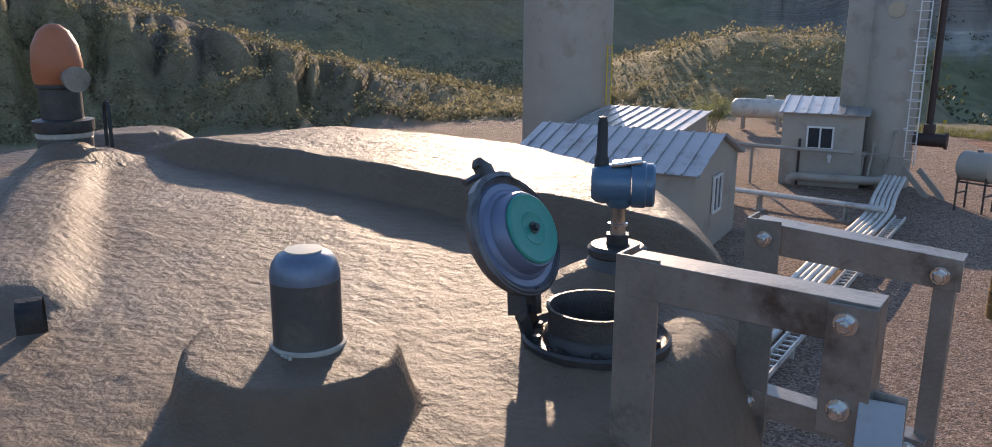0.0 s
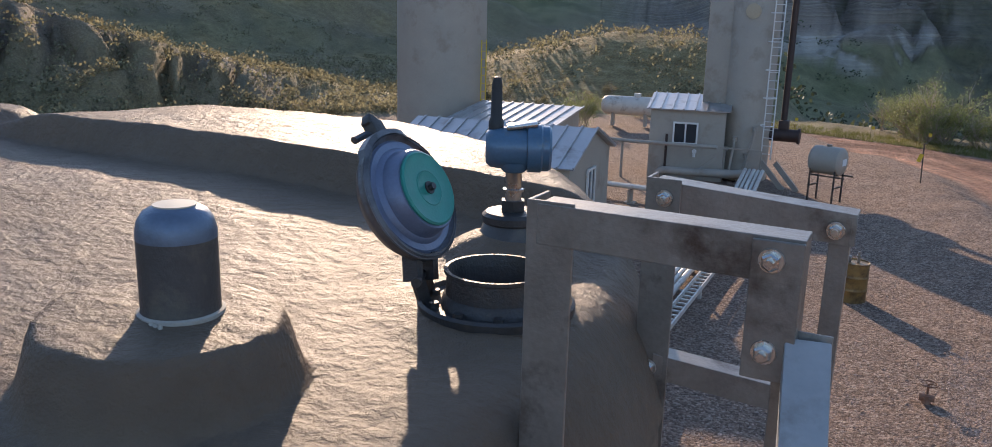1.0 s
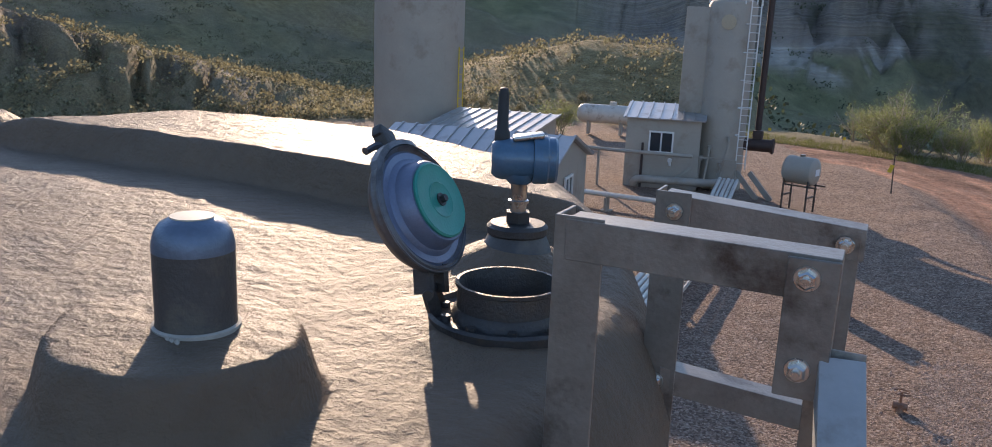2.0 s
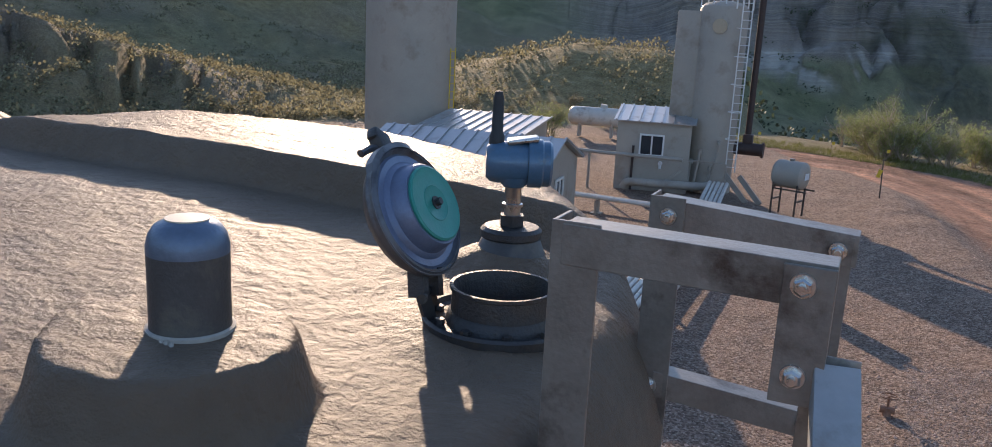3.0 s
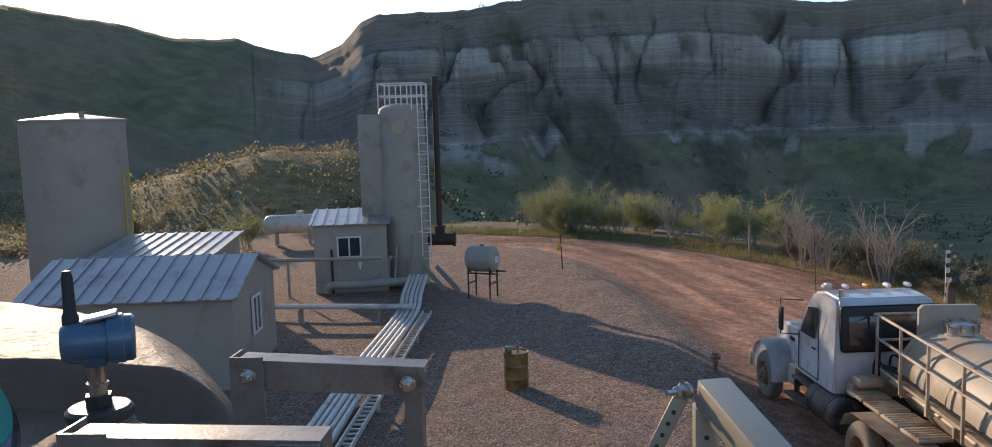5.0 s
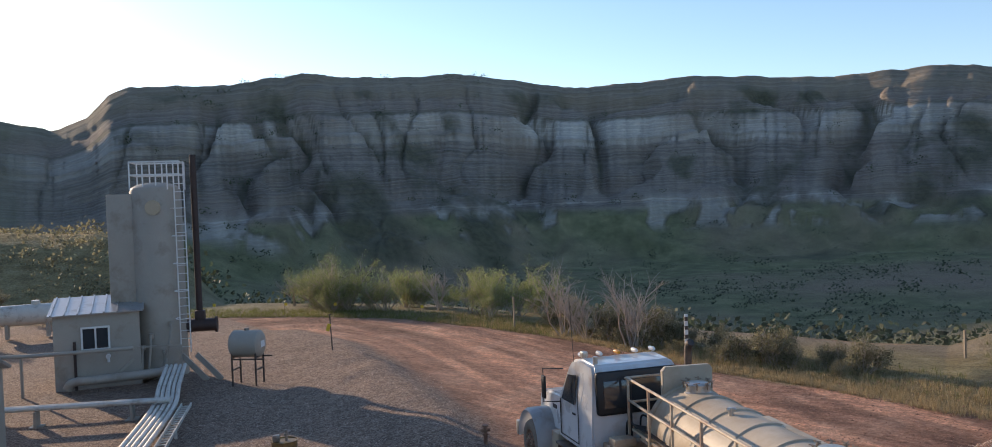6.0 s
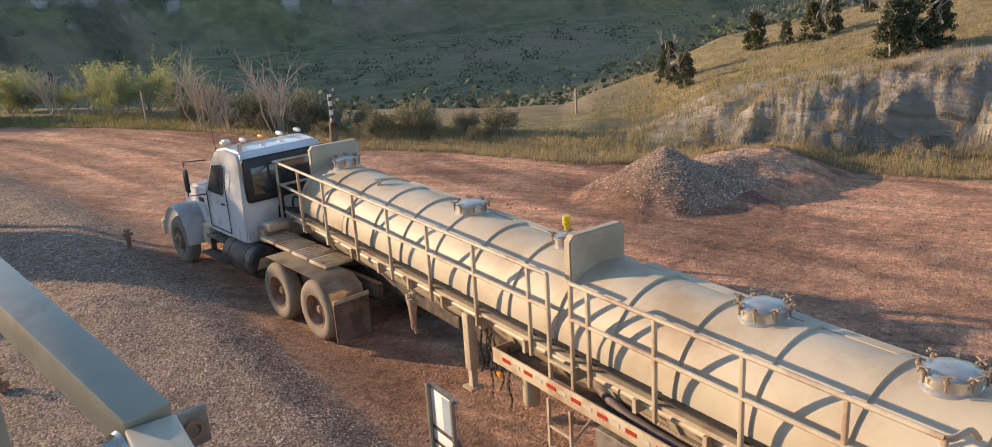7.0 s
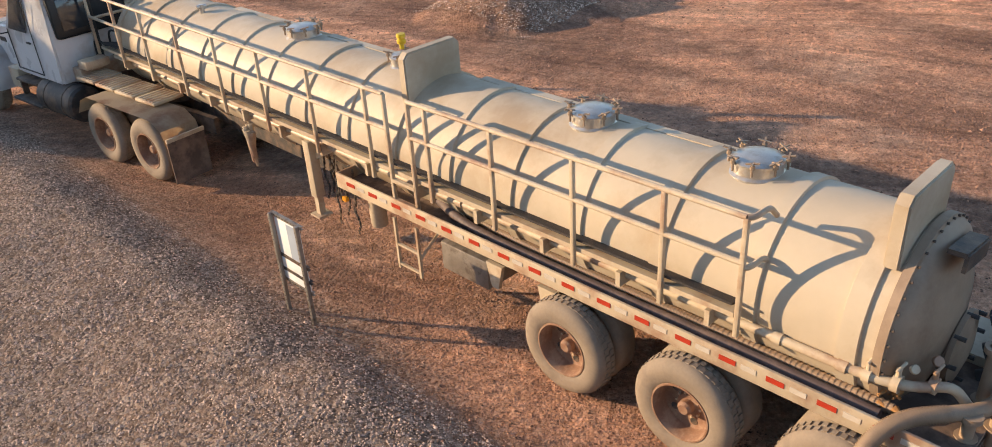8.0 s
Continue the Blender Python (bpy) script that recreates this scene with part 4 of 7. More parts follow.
def lpg_tank():
    t = thing("propane_tank", "horizontal white propane tank with domed ends", "tank", pose(-14.0, 46.0, 0.1, 0, 0, 12))
    bm = BM()
    lathe(bm, [(0, -1.6), (0.3, -1.55), (0.48, -1.38), (0.52, -1.2), (0.52, 1.2), (0.48, 1.38), (0.3, 1.55), (0, 1.6)], 32, pose(0, 0, 1.1, 0, 90, 0))
    part("vessel", bm, white_pipe, t)
    bm = BM()
    cyl(bm, (0.4, 0, 1.55), (0.4, 0, 1.8), 0.2)
    part("dome", bm, white_pipe, t)
    for x in (-0.9, 0.9):
        bm = BM()
        box(bm, (x, 0, 0.35), (0.15, 0.7, 0.75))
        part("foot", bm, site_paint, t)


lpg_tank()


def flag_post():
    z = ground_z(0.84, 34.6)
    t = thing("marker_post", "dark steel post with a small yellow flag", "post", pose(0.84, 34.6, z))
    bm = BM()
    beam(bm, (0, 0, -0.2), (-0.06, 0, 1.45), 0.045, 0.045, up=(0, 1, 0))
    beam(bm, (-0.12, 0, 1.42), (0.05, 0, 1.44), 0.03, 0.03)
    part("post", bm, black_steel, t)
    bm = BM()
    box(bm, (-0.13, -0.03, 0.92), (0.14, 0.02, 0.3), Matrix.Rotation(0.3, 3, "Y"))
    part("flag", bm, yellow, t)


flag_post()


def valve_riser(x, y, h, label):
    t = thing("pipe_riser", label, "pipe", pose(x, y, ground_z(x, y)))
    bm = BM()
    cyl(bm, (0, 0, -0.2), (0, 0, h), 0.05)
    cyl(bm, (0, 0, h * 0.55), (0, 0, h * 0.62), 0.09)
    cyl(bm, (0, 0, h), (0, 0, h + 0.04), 0.08)
    part("pipe", bm, rim_brown, t)
    bm = BM()
    cyl(bm, (-0.11, 0, h * 0.8), (0.11, 0, h * 0.8), 0.04)
    part("valve", bm, rim_brown, t)


valve_riser(4.35, 20.0, 0.42, "rusty pipe riser at the road edge")


def gate_valve(x, y):
    t = thing("gate_valve", "rusty gate valve with a handwheel in the gravel", "valve", pose(x, y, ground_z(x, y)))
    bm = BM()
    cyl(bm, (0, 0, -0.1), (0, 0, 0.14), 0.07)
    cyl(bm, (-0.11, 0, 0.10), (0.11, 0, 0.10), 0.06)
    cyl(bm, (0, 0, 0.14), (0, 0, 0.34), 0.02)
    part("body", bm, rim_brown, t)
    bm = BM()
    pipe(bm, [(0.13 * math.cos(a), 0.13 * math.sin(a), 0.33) for a in np.linspace(0, 2 * math.pi, 25)], 0.013, 8)
    for a in (0, 2.1, 4.2):
        cyl(bm, (0, 0, 0.33), (0.13 * math.cos(a), 0.13 * math.sin(a), 0.33), 0.009, seg=6)
    part("handwheel", bm, rim_brown, t)


gate_valve(1.2, 14.5)


# ---- tanker truck ----
def wheel(parent, x, y, dual=True, r=0.52, front=False, side=-1):
    """Outer face of the wheel towards side * x."""
    w = new("wheel")
    w.parent = parent
    w.matrix_basis = pose(x, y, r, 0, 0, 0 if side < 0 else 180)
    turn = pose(0, 0, 0, 0, 90, 0)
    for k in range(2 if dual else 1):
        off = 0.0 + 0.33 * k
        bm = BM()
        prof = [(0.30, 0.0), (0.33, -0.015), (0.42, -0.02), (0.485, 0.0), (0.51, 0.03), (r, 0.05), (r, 0.20), (0.51, 0.22), (0.485, 0.25), (0.42, 0.27), (0.30, 0.26), (0.28, 0.13), (0.30, 0.0)]
        lathe(bm, prof, 56, Matrix.Translation((off, 0, 0)) @ turn)
        part("tyre", bm, tyre_mat, w)
        if not (k and dual):
            tread = BM()
            for i in range(46):
                a = 2 * math.pi * i / 46
                for q, o in ((0.095, 0), (0.165, 0.5)):
                    aa = a + o * 2 * math.pi / 46
                    box(tread, (off + q, math.sin(aa) * (r + 0.003), math.cos(aa) * (r + 0.003)), (0.055, 0.045, 0.016), Matrix.Rotation(-aa, 3, "X"))
            tagged(part("tread", tread, tyre_mat, w), kind="stuff")
    bm = BM()
    dish = 0.165 if dual else -0.03
    prof = [(0.305, 0.005), (0.30, -0.012), (0.285, -0.012), (0.275, 0.02), (0.262, dish - 0.01), (0.24, dish), (0.13, dish), (0.115, dish - 0.03), (0.0, dish - 0.03)] if not front else [(0.305, 0.005), (0.295, -0.01), (0.27, 0.04), (0.22, 0.05), (0.17, -0.02), (0.12, -0.03), (0, -0.03)]
    lathe(bm, prof, 40, turn)
    part("rim", bm, rim_brown, w)
    bm = BM()
    z0 = dish - 0.03 if not front else -0.03
    lathe(bm, [(0.075, z0), (0.072, z0 - 0.06), (0.05, z0 - 0.085), (0, z0 - 0.09)], 20, turn)
    part("hub_cap", bm, rim_brown, w)
    n = 10 if front else 5
    x0 = (dish - 0.004) if not front else -0.012
    me = mesh_of("hand_hole", cyl(BM(), (0, 0, 0), (0.012, 0, 0), 0.028 if front else 0.038, seg=12), black_steel)
    for i in range(n):
        a = 2 * math.pi * (i + 0.5) / n
        piece("hand_hole", me, w, Matrix.Translation((x0, 0.188 * math.cos(a), 0.188 * math.sin(a))))
    me = mesh_of("wheel_nut", cyl(BM(), (0, 0, 0), (-0.03, 0, 0), 0.014, seg=6), dusty_cream)
    for i in range(10):
        a = 2 * math.pi * i / 10
        piece("wheel_nut", me, w, Matrix.Translation((dish if not front else -0.02, 0.125 * math.cos(a), 0.125 * math.sin(a))))
    return w


TX, TZ, TR = 7.37, 1.655, 0.81      # tanker barrel: centre line and radius
Y0, Y1 = 1.75, 15.1                # rear and front ends


def barrel_ring(bm, y, r0, r1, wide, a0=0.0, a1=360.0, seg=48):
    n = int(seg * (a1 - a0) / 360) + 1
    rings = []
    for i in range(n + 1):
        a = radians(a0 + (a1 - a0) * i / n)
        c, s = math.cos(a), math.sin(a)
        rings.append([bm.verts.new((TX + r * c, yy, TZ + r * s)) for r, yy in ((r0, y - wide / 2), (r1, y - wide / 2 + 0.01), (r1, y + wide / 2 - 0.01), (r0, y + wide / 2))])
    for a, b in zip(rings, rings[1:]):
        for k in range(3):
            bm.faces.new((a[k], a[k + 1], b[k + 1], b[k]))
    bmesh.ops.recalc_face_normals(bm, faces=bm.faces)
    return bm


def manhole(parent, y, r=0.22, h=0.085, bolts=8, mat=None):
    z = TZ + TR
    t = new("manhole")
    t.parent = parent
    t.matrix_basis = Matrix.Translation((TX, y, z))
    bm = BM()
    lathe(bm, [(r + 0.03, -0.10), (r + 0.03, -0.02), (r + 0.005, 0.0), (r, h), (r + 0.02, h + 0.005), (r + 0.02, h + 0.025), (r * 0.8, h + 0.055), (r * 0.4, h + 0.072), (0, h + 0.075)], 36)
    part("lid", bm, chrome, t)
    for i in range(bolts):
        a = 2 * math.pi * (i + 0.4) / bolts
        c, s = math.cos(a), math.sin(a)
        bm = BM()
        cyl(bm, (c * (r + 0.035), s * (r + 0.035), h - 0.05), (c * (r + 0.035), s * (r + 0.035), h + 0.07), 0.012, seg=8)
        cyl(bm, (c * (r + 0.035), s * (r + 0.035), h + 0.02), (c * (r + 0.035), s * (r + 0.035), h + 0.05), 0.024, seg=8)
        beam(bm, (c * (r + 0.035) - s * 0.06, s * (r + 0.035) + c * 0.06, h + 0.085), (c * (r + 0.035) + s * 0.06, s * (r + 0.035) - c * 0.06, h + 0.065), 0.018, 0.014)
        beam(bm, (c * (r - 0.02), s * (r - 0.02), h + 0.062), (c * (r + 0.09), s * (r + 0.09), h + 0.085), 0.018, 0.014)
        part("wing_nut", bm, mud_dust_and_shade, t)
    return t


def baffle(parent, y, w, h, z0, off=-0.14, cut=0.07, thick=0.12):
    """Upright splash plate with clipped corners, saddle-shaped below."""
    bm = BM()
    pts = [(-w / 2, z0 - 0.12), (-w / 2, z0 + h - cut), (-w / 2 + cut, z0 + h), (w / 2 - cut, z0 + h), (w / 2, z0 + h - cut), (w / 2, z0 - 0.12)]
    for i in range(1, 8):
        x = w / 2 - w * i / 8
        pts.append((x, TZ + math.sqrt(max(0.01, (TR - 0.03) ** 2 - (x + off) ** 2))))
    a = [bm.verts.new((TX + off + x, y - thick / 2, z)) for x, z in pts]
    b = [bm.verts.new((TX + off + x, y + thick / 2, z)) for x, z in pts]
    bm.faces.new(a)
    bm.faces.new(b[::-1])
    for i in range(len(pts)):
        j = (i + 1) % len(pts)
        bm.faces.new((a[j], a[i], b[i], b[j]))
    bmesh.ops.recalc_face_normals(bm, faces=bm.faces)
    bmesh.ops.bevel(bm, geom=[e for e in bm.edges if abs(e.verts[0].co.y - e.verts[1].co.y) < 1e-6 and max(v.co.z for v in e.verts) > z0 + h * 0.4], offset=0.015, segments=2, affect="EDGES")
    return part("splash_plate", bm, trailer_paint, parent)


def trailer():
    t = thing("tank_trailer", "dusty cream tanker trailer with ring bands and a side walkway", "trailer")
    bm = BM()
    prof = [(TR - 0.01, Y0 + 0.02), (TR, Y0 + 0.03), (TR, Y1 - 0.03), (0.78, Y1 + 0.05), (0.5, Y1 + 0.14), (0, Y1 + 0.18)]
    rows = [prof[0]]
    for a, b in zip(prof, prof[1:]):
        n = 24 if abs(b[1] - a[1]) > 2 else 1
        rows += [(a[0] + (b[0] - a[0]) * k / n, a[1] + (b[1] - a[1]) * k / n) for k in range(1, n + 1)]
    lathe(bm, rows, 64, pose(TX, 0, TZ, -90, 0, 0))
    bmesh.ops.recalc_face_normals(bm, faces=bm.faces)
    part("barrel", bm, trailer_paint, t)
    # rear end apart from the barrel: dust and its shade in one darker brown
    bm = BM()
    lathe(bm, [(0, Y0 - 0.22), (0.16, Y0 - 0.215), (0.3, Y0 - 0.20), (0.46, Y0 - 0.165), (0.6, Y0 - 0.12), (0.7, Y0 - 0.08), (0.78, Y0 - 0.03), (TR, Y0 + 0.025)], 64, pose(TX, 0, TZ, -90, 0, 0))
    bmesh.ops.recalc_face_normals(bm, faces=bm.faces)
    part("rear_head", bm, mud_dust_and_shade, t, "dusty domed rear end, coloured darker brown for its shaded side")
    y = 2.05
    k = 0
    while y < Y1:
        bm = BM()
        barrel_ring(bm, y, TR - 0.004, TR + 0.028, 0.15 if k else 0.18)
        part("ring_band", bm, trailer_paint, t)
        y += 0.93 if k else 0.85
        k += 1
    bm = BM()
    barrel_ring(bm, Y0 + 0.06, TR - 0.004, TR + 0.03, 0.09)
    part("end_rim", bm, mud_dust_and_shade, t)
    # thin welded strips between the bands
    for yy, x in ((4.3, 0.25), (6.0, 0.3), (9.0, 0.25), (11.6, 0.3)):
        bm = BM()
        a = math.acos(x / TR)
        beam(bm, (TX + x, yy - 1.1, TZ + TR * math.sin(a) + 0.012), (TX + x, yy + 1.1, TZ + TR * math.sin(a) + 0.012), 0.12, 0.03)
        part("wear_strip", bm, trailer_paint, t)
    for yy in (10.37, 5.2, 3.36):
        manhole(t, yy)
    manhole(t, 14.6, 0.22, 0.10)
    small = manhole(t, 8.22, 0.14, 0.08, 4)
    bm = BM()
    lathe(bm, [(0.03, 0.0), (0.03, 0.06), (0.055, 0.07), (0.06, 0.11), (0.045, 0.12), (0.045, 0.14), (0.06, 0.15), (0.055, 0.19), (0, 0.2)], 16, Matrix.Translation((0.06, 0.05, 0.17)))
    part("valve_cap", bm, yellow, small, "bright yellow valve cap")
    bm = BM()
    cyl(bm, (TX - 0.2, 12.9, TZ + TR - 0.05), (TX - 0.2, 12.9, TZ + TR + 0.1), 0.04)
    cyl(bm, (TX - 0.28, 12.9, TZ + TR + 0.07), (TX - 0.12, 12.9, TZ + TR + 0.07), 0.03)
    part("relief_valve", bm, chrome, t)
    baffle(t, 7.52, 0.86, 0.48, 2.40)
    baffle(t, 1.93, 0.86, 0.48, 2.40)
    baffle(t, Y1 - 0.02, 1.0, 0.46, 2.38, off=0.0)
    # walkway at the side
    X = 6.42
    bm = BM()
    box(bm, (X + 0.13, (2.95 + 15.5) / 2, 1.60), (0.28, 12.55, 0.05))
    part("walkway_beam", bm, dusty_cream, t)
    bm = BM()
    box(bm, (X + 0.14, (2.95 + 15.5) / 2, 1.66), (0.30, 12.5, 0.02), Matrix.Rotation(0.25, 3, "Y"))
    part("walkway_grating", bm, grate, t, "dark expanded-metal walkway")
    bm = BM()
    box(bm, (X + 0.30, (2.95 + 15.5) / 2, 1.50), (0.025, 12.55, 0.2))
    part("toe_board", bm, dusty_cream, t)
    posts = [2.9, 3.66, 4.66, 5.72, 6.7, 6.98, 7.39, 7.75, 8.9, 10.05, 11.2, 12.35, 13.5, 14.55, 15.6]
    for yy in posts:
        bm = BM()
        beam(bm, (X - 0.03, yy, 1.42 if yy not in (6.98, 7.39) else 1.22), (X - 0.03, yy, 2.56), 0.045, 0.045, up=(0, 1, 0), bevel=0.006)
        part("rail_post", bm, dusty_cream, t)
    for a, b in ((2.9, 6.98), (7.39, 15.6)):
        for z in (2.56, 2.14):
            bm = BM()
            pipe(bm, [(X - 0.03, a, z), (X - 0.03, b, z)], 0.026, 10)
            part("rail_tube", bm, dusty_cream, t)
    for z in (2.56, 2.1):
        bm = BM()
        pipe(bm, bend([(X - 0.03, 2.9, z), (X + 0.02, 2.86, z), (X + 0.2, 2.84, z), (X + 0.34, 2.84, z - 0.12)], 4), 0.026, 8)
        part("rail_return", bm, dusty_cream, t)
    bm = BM()
    pipe(bm, bend([(X - 0.03, 15.6, 2.56), (X + 0.0, 15.66, 2.56), (X + 0.7, 15.7, 2.56), (X + 1.0, 15.5, 2.6)], 5), 0.026, 8)
    pipe(bm, [(X - 0.03, 15.6, 2.1), (X + 0.6, 15.66, 2.1)], 0.026, 8)
    part("rail_return", bm, dusty_cream, t)
    for z in (1.24, 1.5):
        part("step", beam(BM(), (X - 0.03, 6.98, z), (X - 0.03, 7.39, z), 0.05, 0.045), dusty_cream, t)
    bm = BM()
    pipe(bm, [(X + 0.12, 2.0, 1.46), (X + 0.12, 15.3, 1.45)], 0.042, 12)
    for yy in (2.05, 2.6, 4.2, 6.4, 9.0):
        cyl(bm, (X + 0.12, yy - 0.04, 1.46), (X + 0.12, yy + 0.04, 1.46), 0.055, seg=12)
    part("side_pipe", bm, dusty_cream, t)
    for i in range(13):
        bm = BM()
        box(bm, (X + 0.2, 3.2 + 0.95 * i, 1.45), (0.4, 0.05, 0.16))
        part("bracket", bm, dusty_cream, t)
    # low deck over the rear axles
    XD = 6.33
    ya, yb = 1.05, 8.5
    bm = BM()
    box(bm, (XD + 0.015, (ya + yb) / 2, 1.18), (0.03, yb - ya, 0.20), bevel=0.004)
    rail = part("deck_rail", bm, dusty_cream, t)
    bm = BM()
    box(bm, (XD + 0.35, (ya + yb) / 2, 1.11), (0.64, yb - ya - 0.02, 0.04))
    part("deck_floor", bm, deck_dust, t, "dusty brown deck floor")
    bm = BM()
    box(bm, (XD + 0.35, yb - 0.012, 1.18), (0.64, 0.024, 0.20))
    part("deck_end", bm, dusty_cream, t)
    red, wht = BM(), BM()
    box(red, (0, 0, 0), (0.006, 0.16, 0.05))
    box(wht, (0, 0, 0), (0.006, 0.14, 0.05))
    red, wht = mesh_of("red_reflector", red, red_reflect), mesh_of("white_reflector", wht, white_reflect)
    i, yy = 0, yb - 0.3
    while yy > ya + 0.1:
        piece("red_reflector", red, rail, Matrix.Translation((XD - 0.003, yy, 1.195)))
        piece("white_reflector", wht, rail, Matrix.Translation((XD - 0.003, yy - 0.2, 1.195)))
        yy -= 0.44
        i += 1
    # hose lying on the deck, ribbed
    pts = bend([(XD + 0.52, 7.2, 1.33), (XD + 0.48, 6.8, 1.20), (XD + 0.36, 6.0, 1.18), (XD + 0.33, 4.5, 1.18), (XD + 0.32, 3.0, 1.18), (XD + 0.30, 1.65, 1.19)], 14)
    bm = BM()
    pipe(bm, pts, 0.045, 12)
    for a, b in zip(pts[::1], pts[1:]):
        n = max(1, int((b - a).length / 0.035))
        for q in range(n):
            p = a.lerp(b, q / n)
            cyl(bm, p - (b - a).normalized() * 0.008, p + (b - a).normalized() * 0.008, 0.052, seg=10, cap=False)
    part("suction_hose", bm, hose_tan, t, "tan ribbed suction hose on the deck")
    bm = BM()
    pipe(bm, bend([(XD + 0.17, 1.7, 1.185), (XD + 0.19, 3.0, 1.185), (XD + 0.18, 4.6, 1.185), (XD + 0.22, 6.2, 1.185), (XD + 0.40, 7.1, 1.25)], 8), 0.055, 12)
    part("discharge_hose", bm, hose_dark, t, "dark smooth rubber hose on the deck")
    bm = BM()
    pipe(bm, bend([(XD + 0.43, 1.8, 1.16), (XD + 0.44, 4.0, 1.16), (XD + 0.46, 6.4, 1.16)], 6), 0.03, 8)
    part("thin_hose", bm, hose_tan, t)
    # frame, axles, wheels
    for s in (-0.45, 0.45):
        bm = BM()
        beam(bm, (TX + s, 1.3, 0.86), (TX + s, 14.9, 0.95), 0.1, 0.25)
        part("frame_rail", bm, black_steel, t)
    for yy in (4.65, 3.25, 1.85):
        bm = BM()
        cyl(bm, (XD + 0.3, yy, 0.52), (2 * TX - XD - 0.3, yy, 0.52), 0.065)
        part("axle", bm, black_steel, t)
        wheel(t, 6.17, yy)
        wheel(t, 2 * TX - 6.17, yy, side=1)
    bm = BM()
    box(bm, (2 * TX - XD - 0.3, (ya + yb) / 2, 1.06), (0.6, yb - ya, 0.12))
    part("deck_far_side", bm, dusty_cream, t)
    # brackets below the deck, toolbox, ladder, landing legs, chains
    for yy in (5.75, 5.0):
        bm = BM()
        v = [bm.verts.new(p) for p in ((XD + 0.03, yy + 0.12, 1.0), (XD + 0.03, yy - 0.12, 1.0), (XD + 0.03, yy - 0.05, 0.7), (XD + 0.03, yy + 0.05, 0.7))]
        f = bm.faces.new(v)
        r = bmesh.ops.extrude_face_region(bm, geom=[f])
        for g in r["geom"]:
            if isinstance(g, bmesh.types.BMVert):
                g.co.x += 0.05
        bmesh.ops.recalc_face_normals(bm, faces=bm.faces)
        part("deck_bracket", bm, dusty_cream, t)
    bm = BM()
    box(bm, (XD + 0.3, 6.25, 0.78), (0.5, 0.75, 0.36), bevel=0.015)
    part("tool_box", bm, galv, t)
    lad = BM()
    for yy in (7.42, 7.02):
        beam(lad, (XD + 0.03, yy, 0.3), (XD + 0.03, yy, 1.0), 0.035, 0.035, up=(0, 1, 0))
    for z in (0.36, 0.64):
        beam(lad, (XD + 0.03, 7.02, z), (XD + 0.03, 7.42, z), 0.03, 0.03)
    beam(lad, (XD + 0.03, 7.02, 0.55), (XD + 0.25, 6.8, 1.0), 0.03, 0.03)
    part("step_ladder", lad, dusty_cream, t)
    bm = BM()
    lathe(bm, [(0.10, 0.58), (0.11, 0.62), (0.11, 0.98), (0, 0.99)], 20, Matrix.Translation((XD + 0.25, 8.05, 0)))
    part("canister", bm, dusty_cream, t)
    bm = BM()
    box(bm, (XD - 0.01, 8.35, 0.96), (0.05, 0.09, 0.06), bevel=0.01)
    part("marker_lamp", bm, amber, t, "amber marker lamp")
    for x in (XD + 0.18, 2 * TX - XD - 0.18):
        bm = BM()
        beam(bm, (x, 9.3, 0.62), (x, 9.3, 1.45), 0.14, 0.14, up=(0, 1, 0), bevel=0.01)
        beam(bm, (x, 9.3, 0.35), (x, 9.3, 0.8), 0.09, 0.09, up=(0, 1, 0))
        box(bm, (x, 9.3, 0.34), (0.22, 0.22, 0.03))
        part("landing_leg", bm, dusty_cream, t)
    bm = BM()
    beam(bm, (XD + 0.2, 9.3, 1.2), (XD + 0.5, 8.7, 1.5), 0.06, 0.08)
    beam(bm, (XD + 0.2, 9.3, 1.2), (XD + 0.5, 9.9, 1.5), 0.06, 0.08)
    part("leg_brace", bm, dusty_cream, t)
    chain = BM()
    rng = random.Random(5)
    for s in range(9):
        y0, low = 9.15 - 0.09 * s, rng.uniform(0.28, 0.75)
        n = int((1.25 - low) / 0.045)
        x = XD + 0.2 + rng.uniform(-0.05, 0.1)
        for i in range(n):
            z = 1.25 - 0.045 * i
            box(chain, (x + 0.02 * math.sin(i * 0.7 + s), y0 + 0.02 * math.sin(i * 0.5 + 2 * s), z), (0.028 if i % 2 else 0.01, 0.01 if i % 2 else 0.028, 0.05))
    c = part("tyre_chains", chain, black_steel, t, "rusty hanging tyre chains")
    tagged(c, kind="stuff")
    # shoes hung behind the tractor and mud flaps
    for x in (XD + 0.08,):
        for i in range(7):
            rag = BM()
            a = i * 0.9
            cyl(rag, (x + 0.05 * math.cos(a), 10.7 + 0.07 * math.sin(a), 1.35 - 0.02 * i), (x + 0.05 * math.cos(a + 1), 10.7 + 0.09 * math.sin(a + 2), 0.72 + 0.06 * (i % 4)), 0.04, 0.022, seg=7)
            part("hanging_rag", rag, dusty_cream, t)
    # rear: gauge flange, valves and hoses
    bm = BM()
    lathe(bm, [(0.30, 0), (0.30, 0.10), (0.33, 0.11), (0.33, 0.15), (0.15, 0.19), (0, 0.2)], 32, pose(TX + 0.15, Y0 - 0.12, 1.35, 90, 0, 0))
    part("rear_manway", bm, mud_dust_and_shade, t)
    for i in range(8):
        a = 2 * math.pi * i / 8
        bm = BM()
        cyl(bm, (TX + 0.15 + 0.32 * math.cos(a), Y0 - 0.24, 1.35 + 0.32 * math.sin(a)), (TX + 0.15 + 0.32 * math.cos(a), Y0 - 0.33, 1.35 + 0.32 * math.sin(a)), 0.02, seg=8)
        part("wing_bolt", bm, dark_cast, t)
    bm = BM()
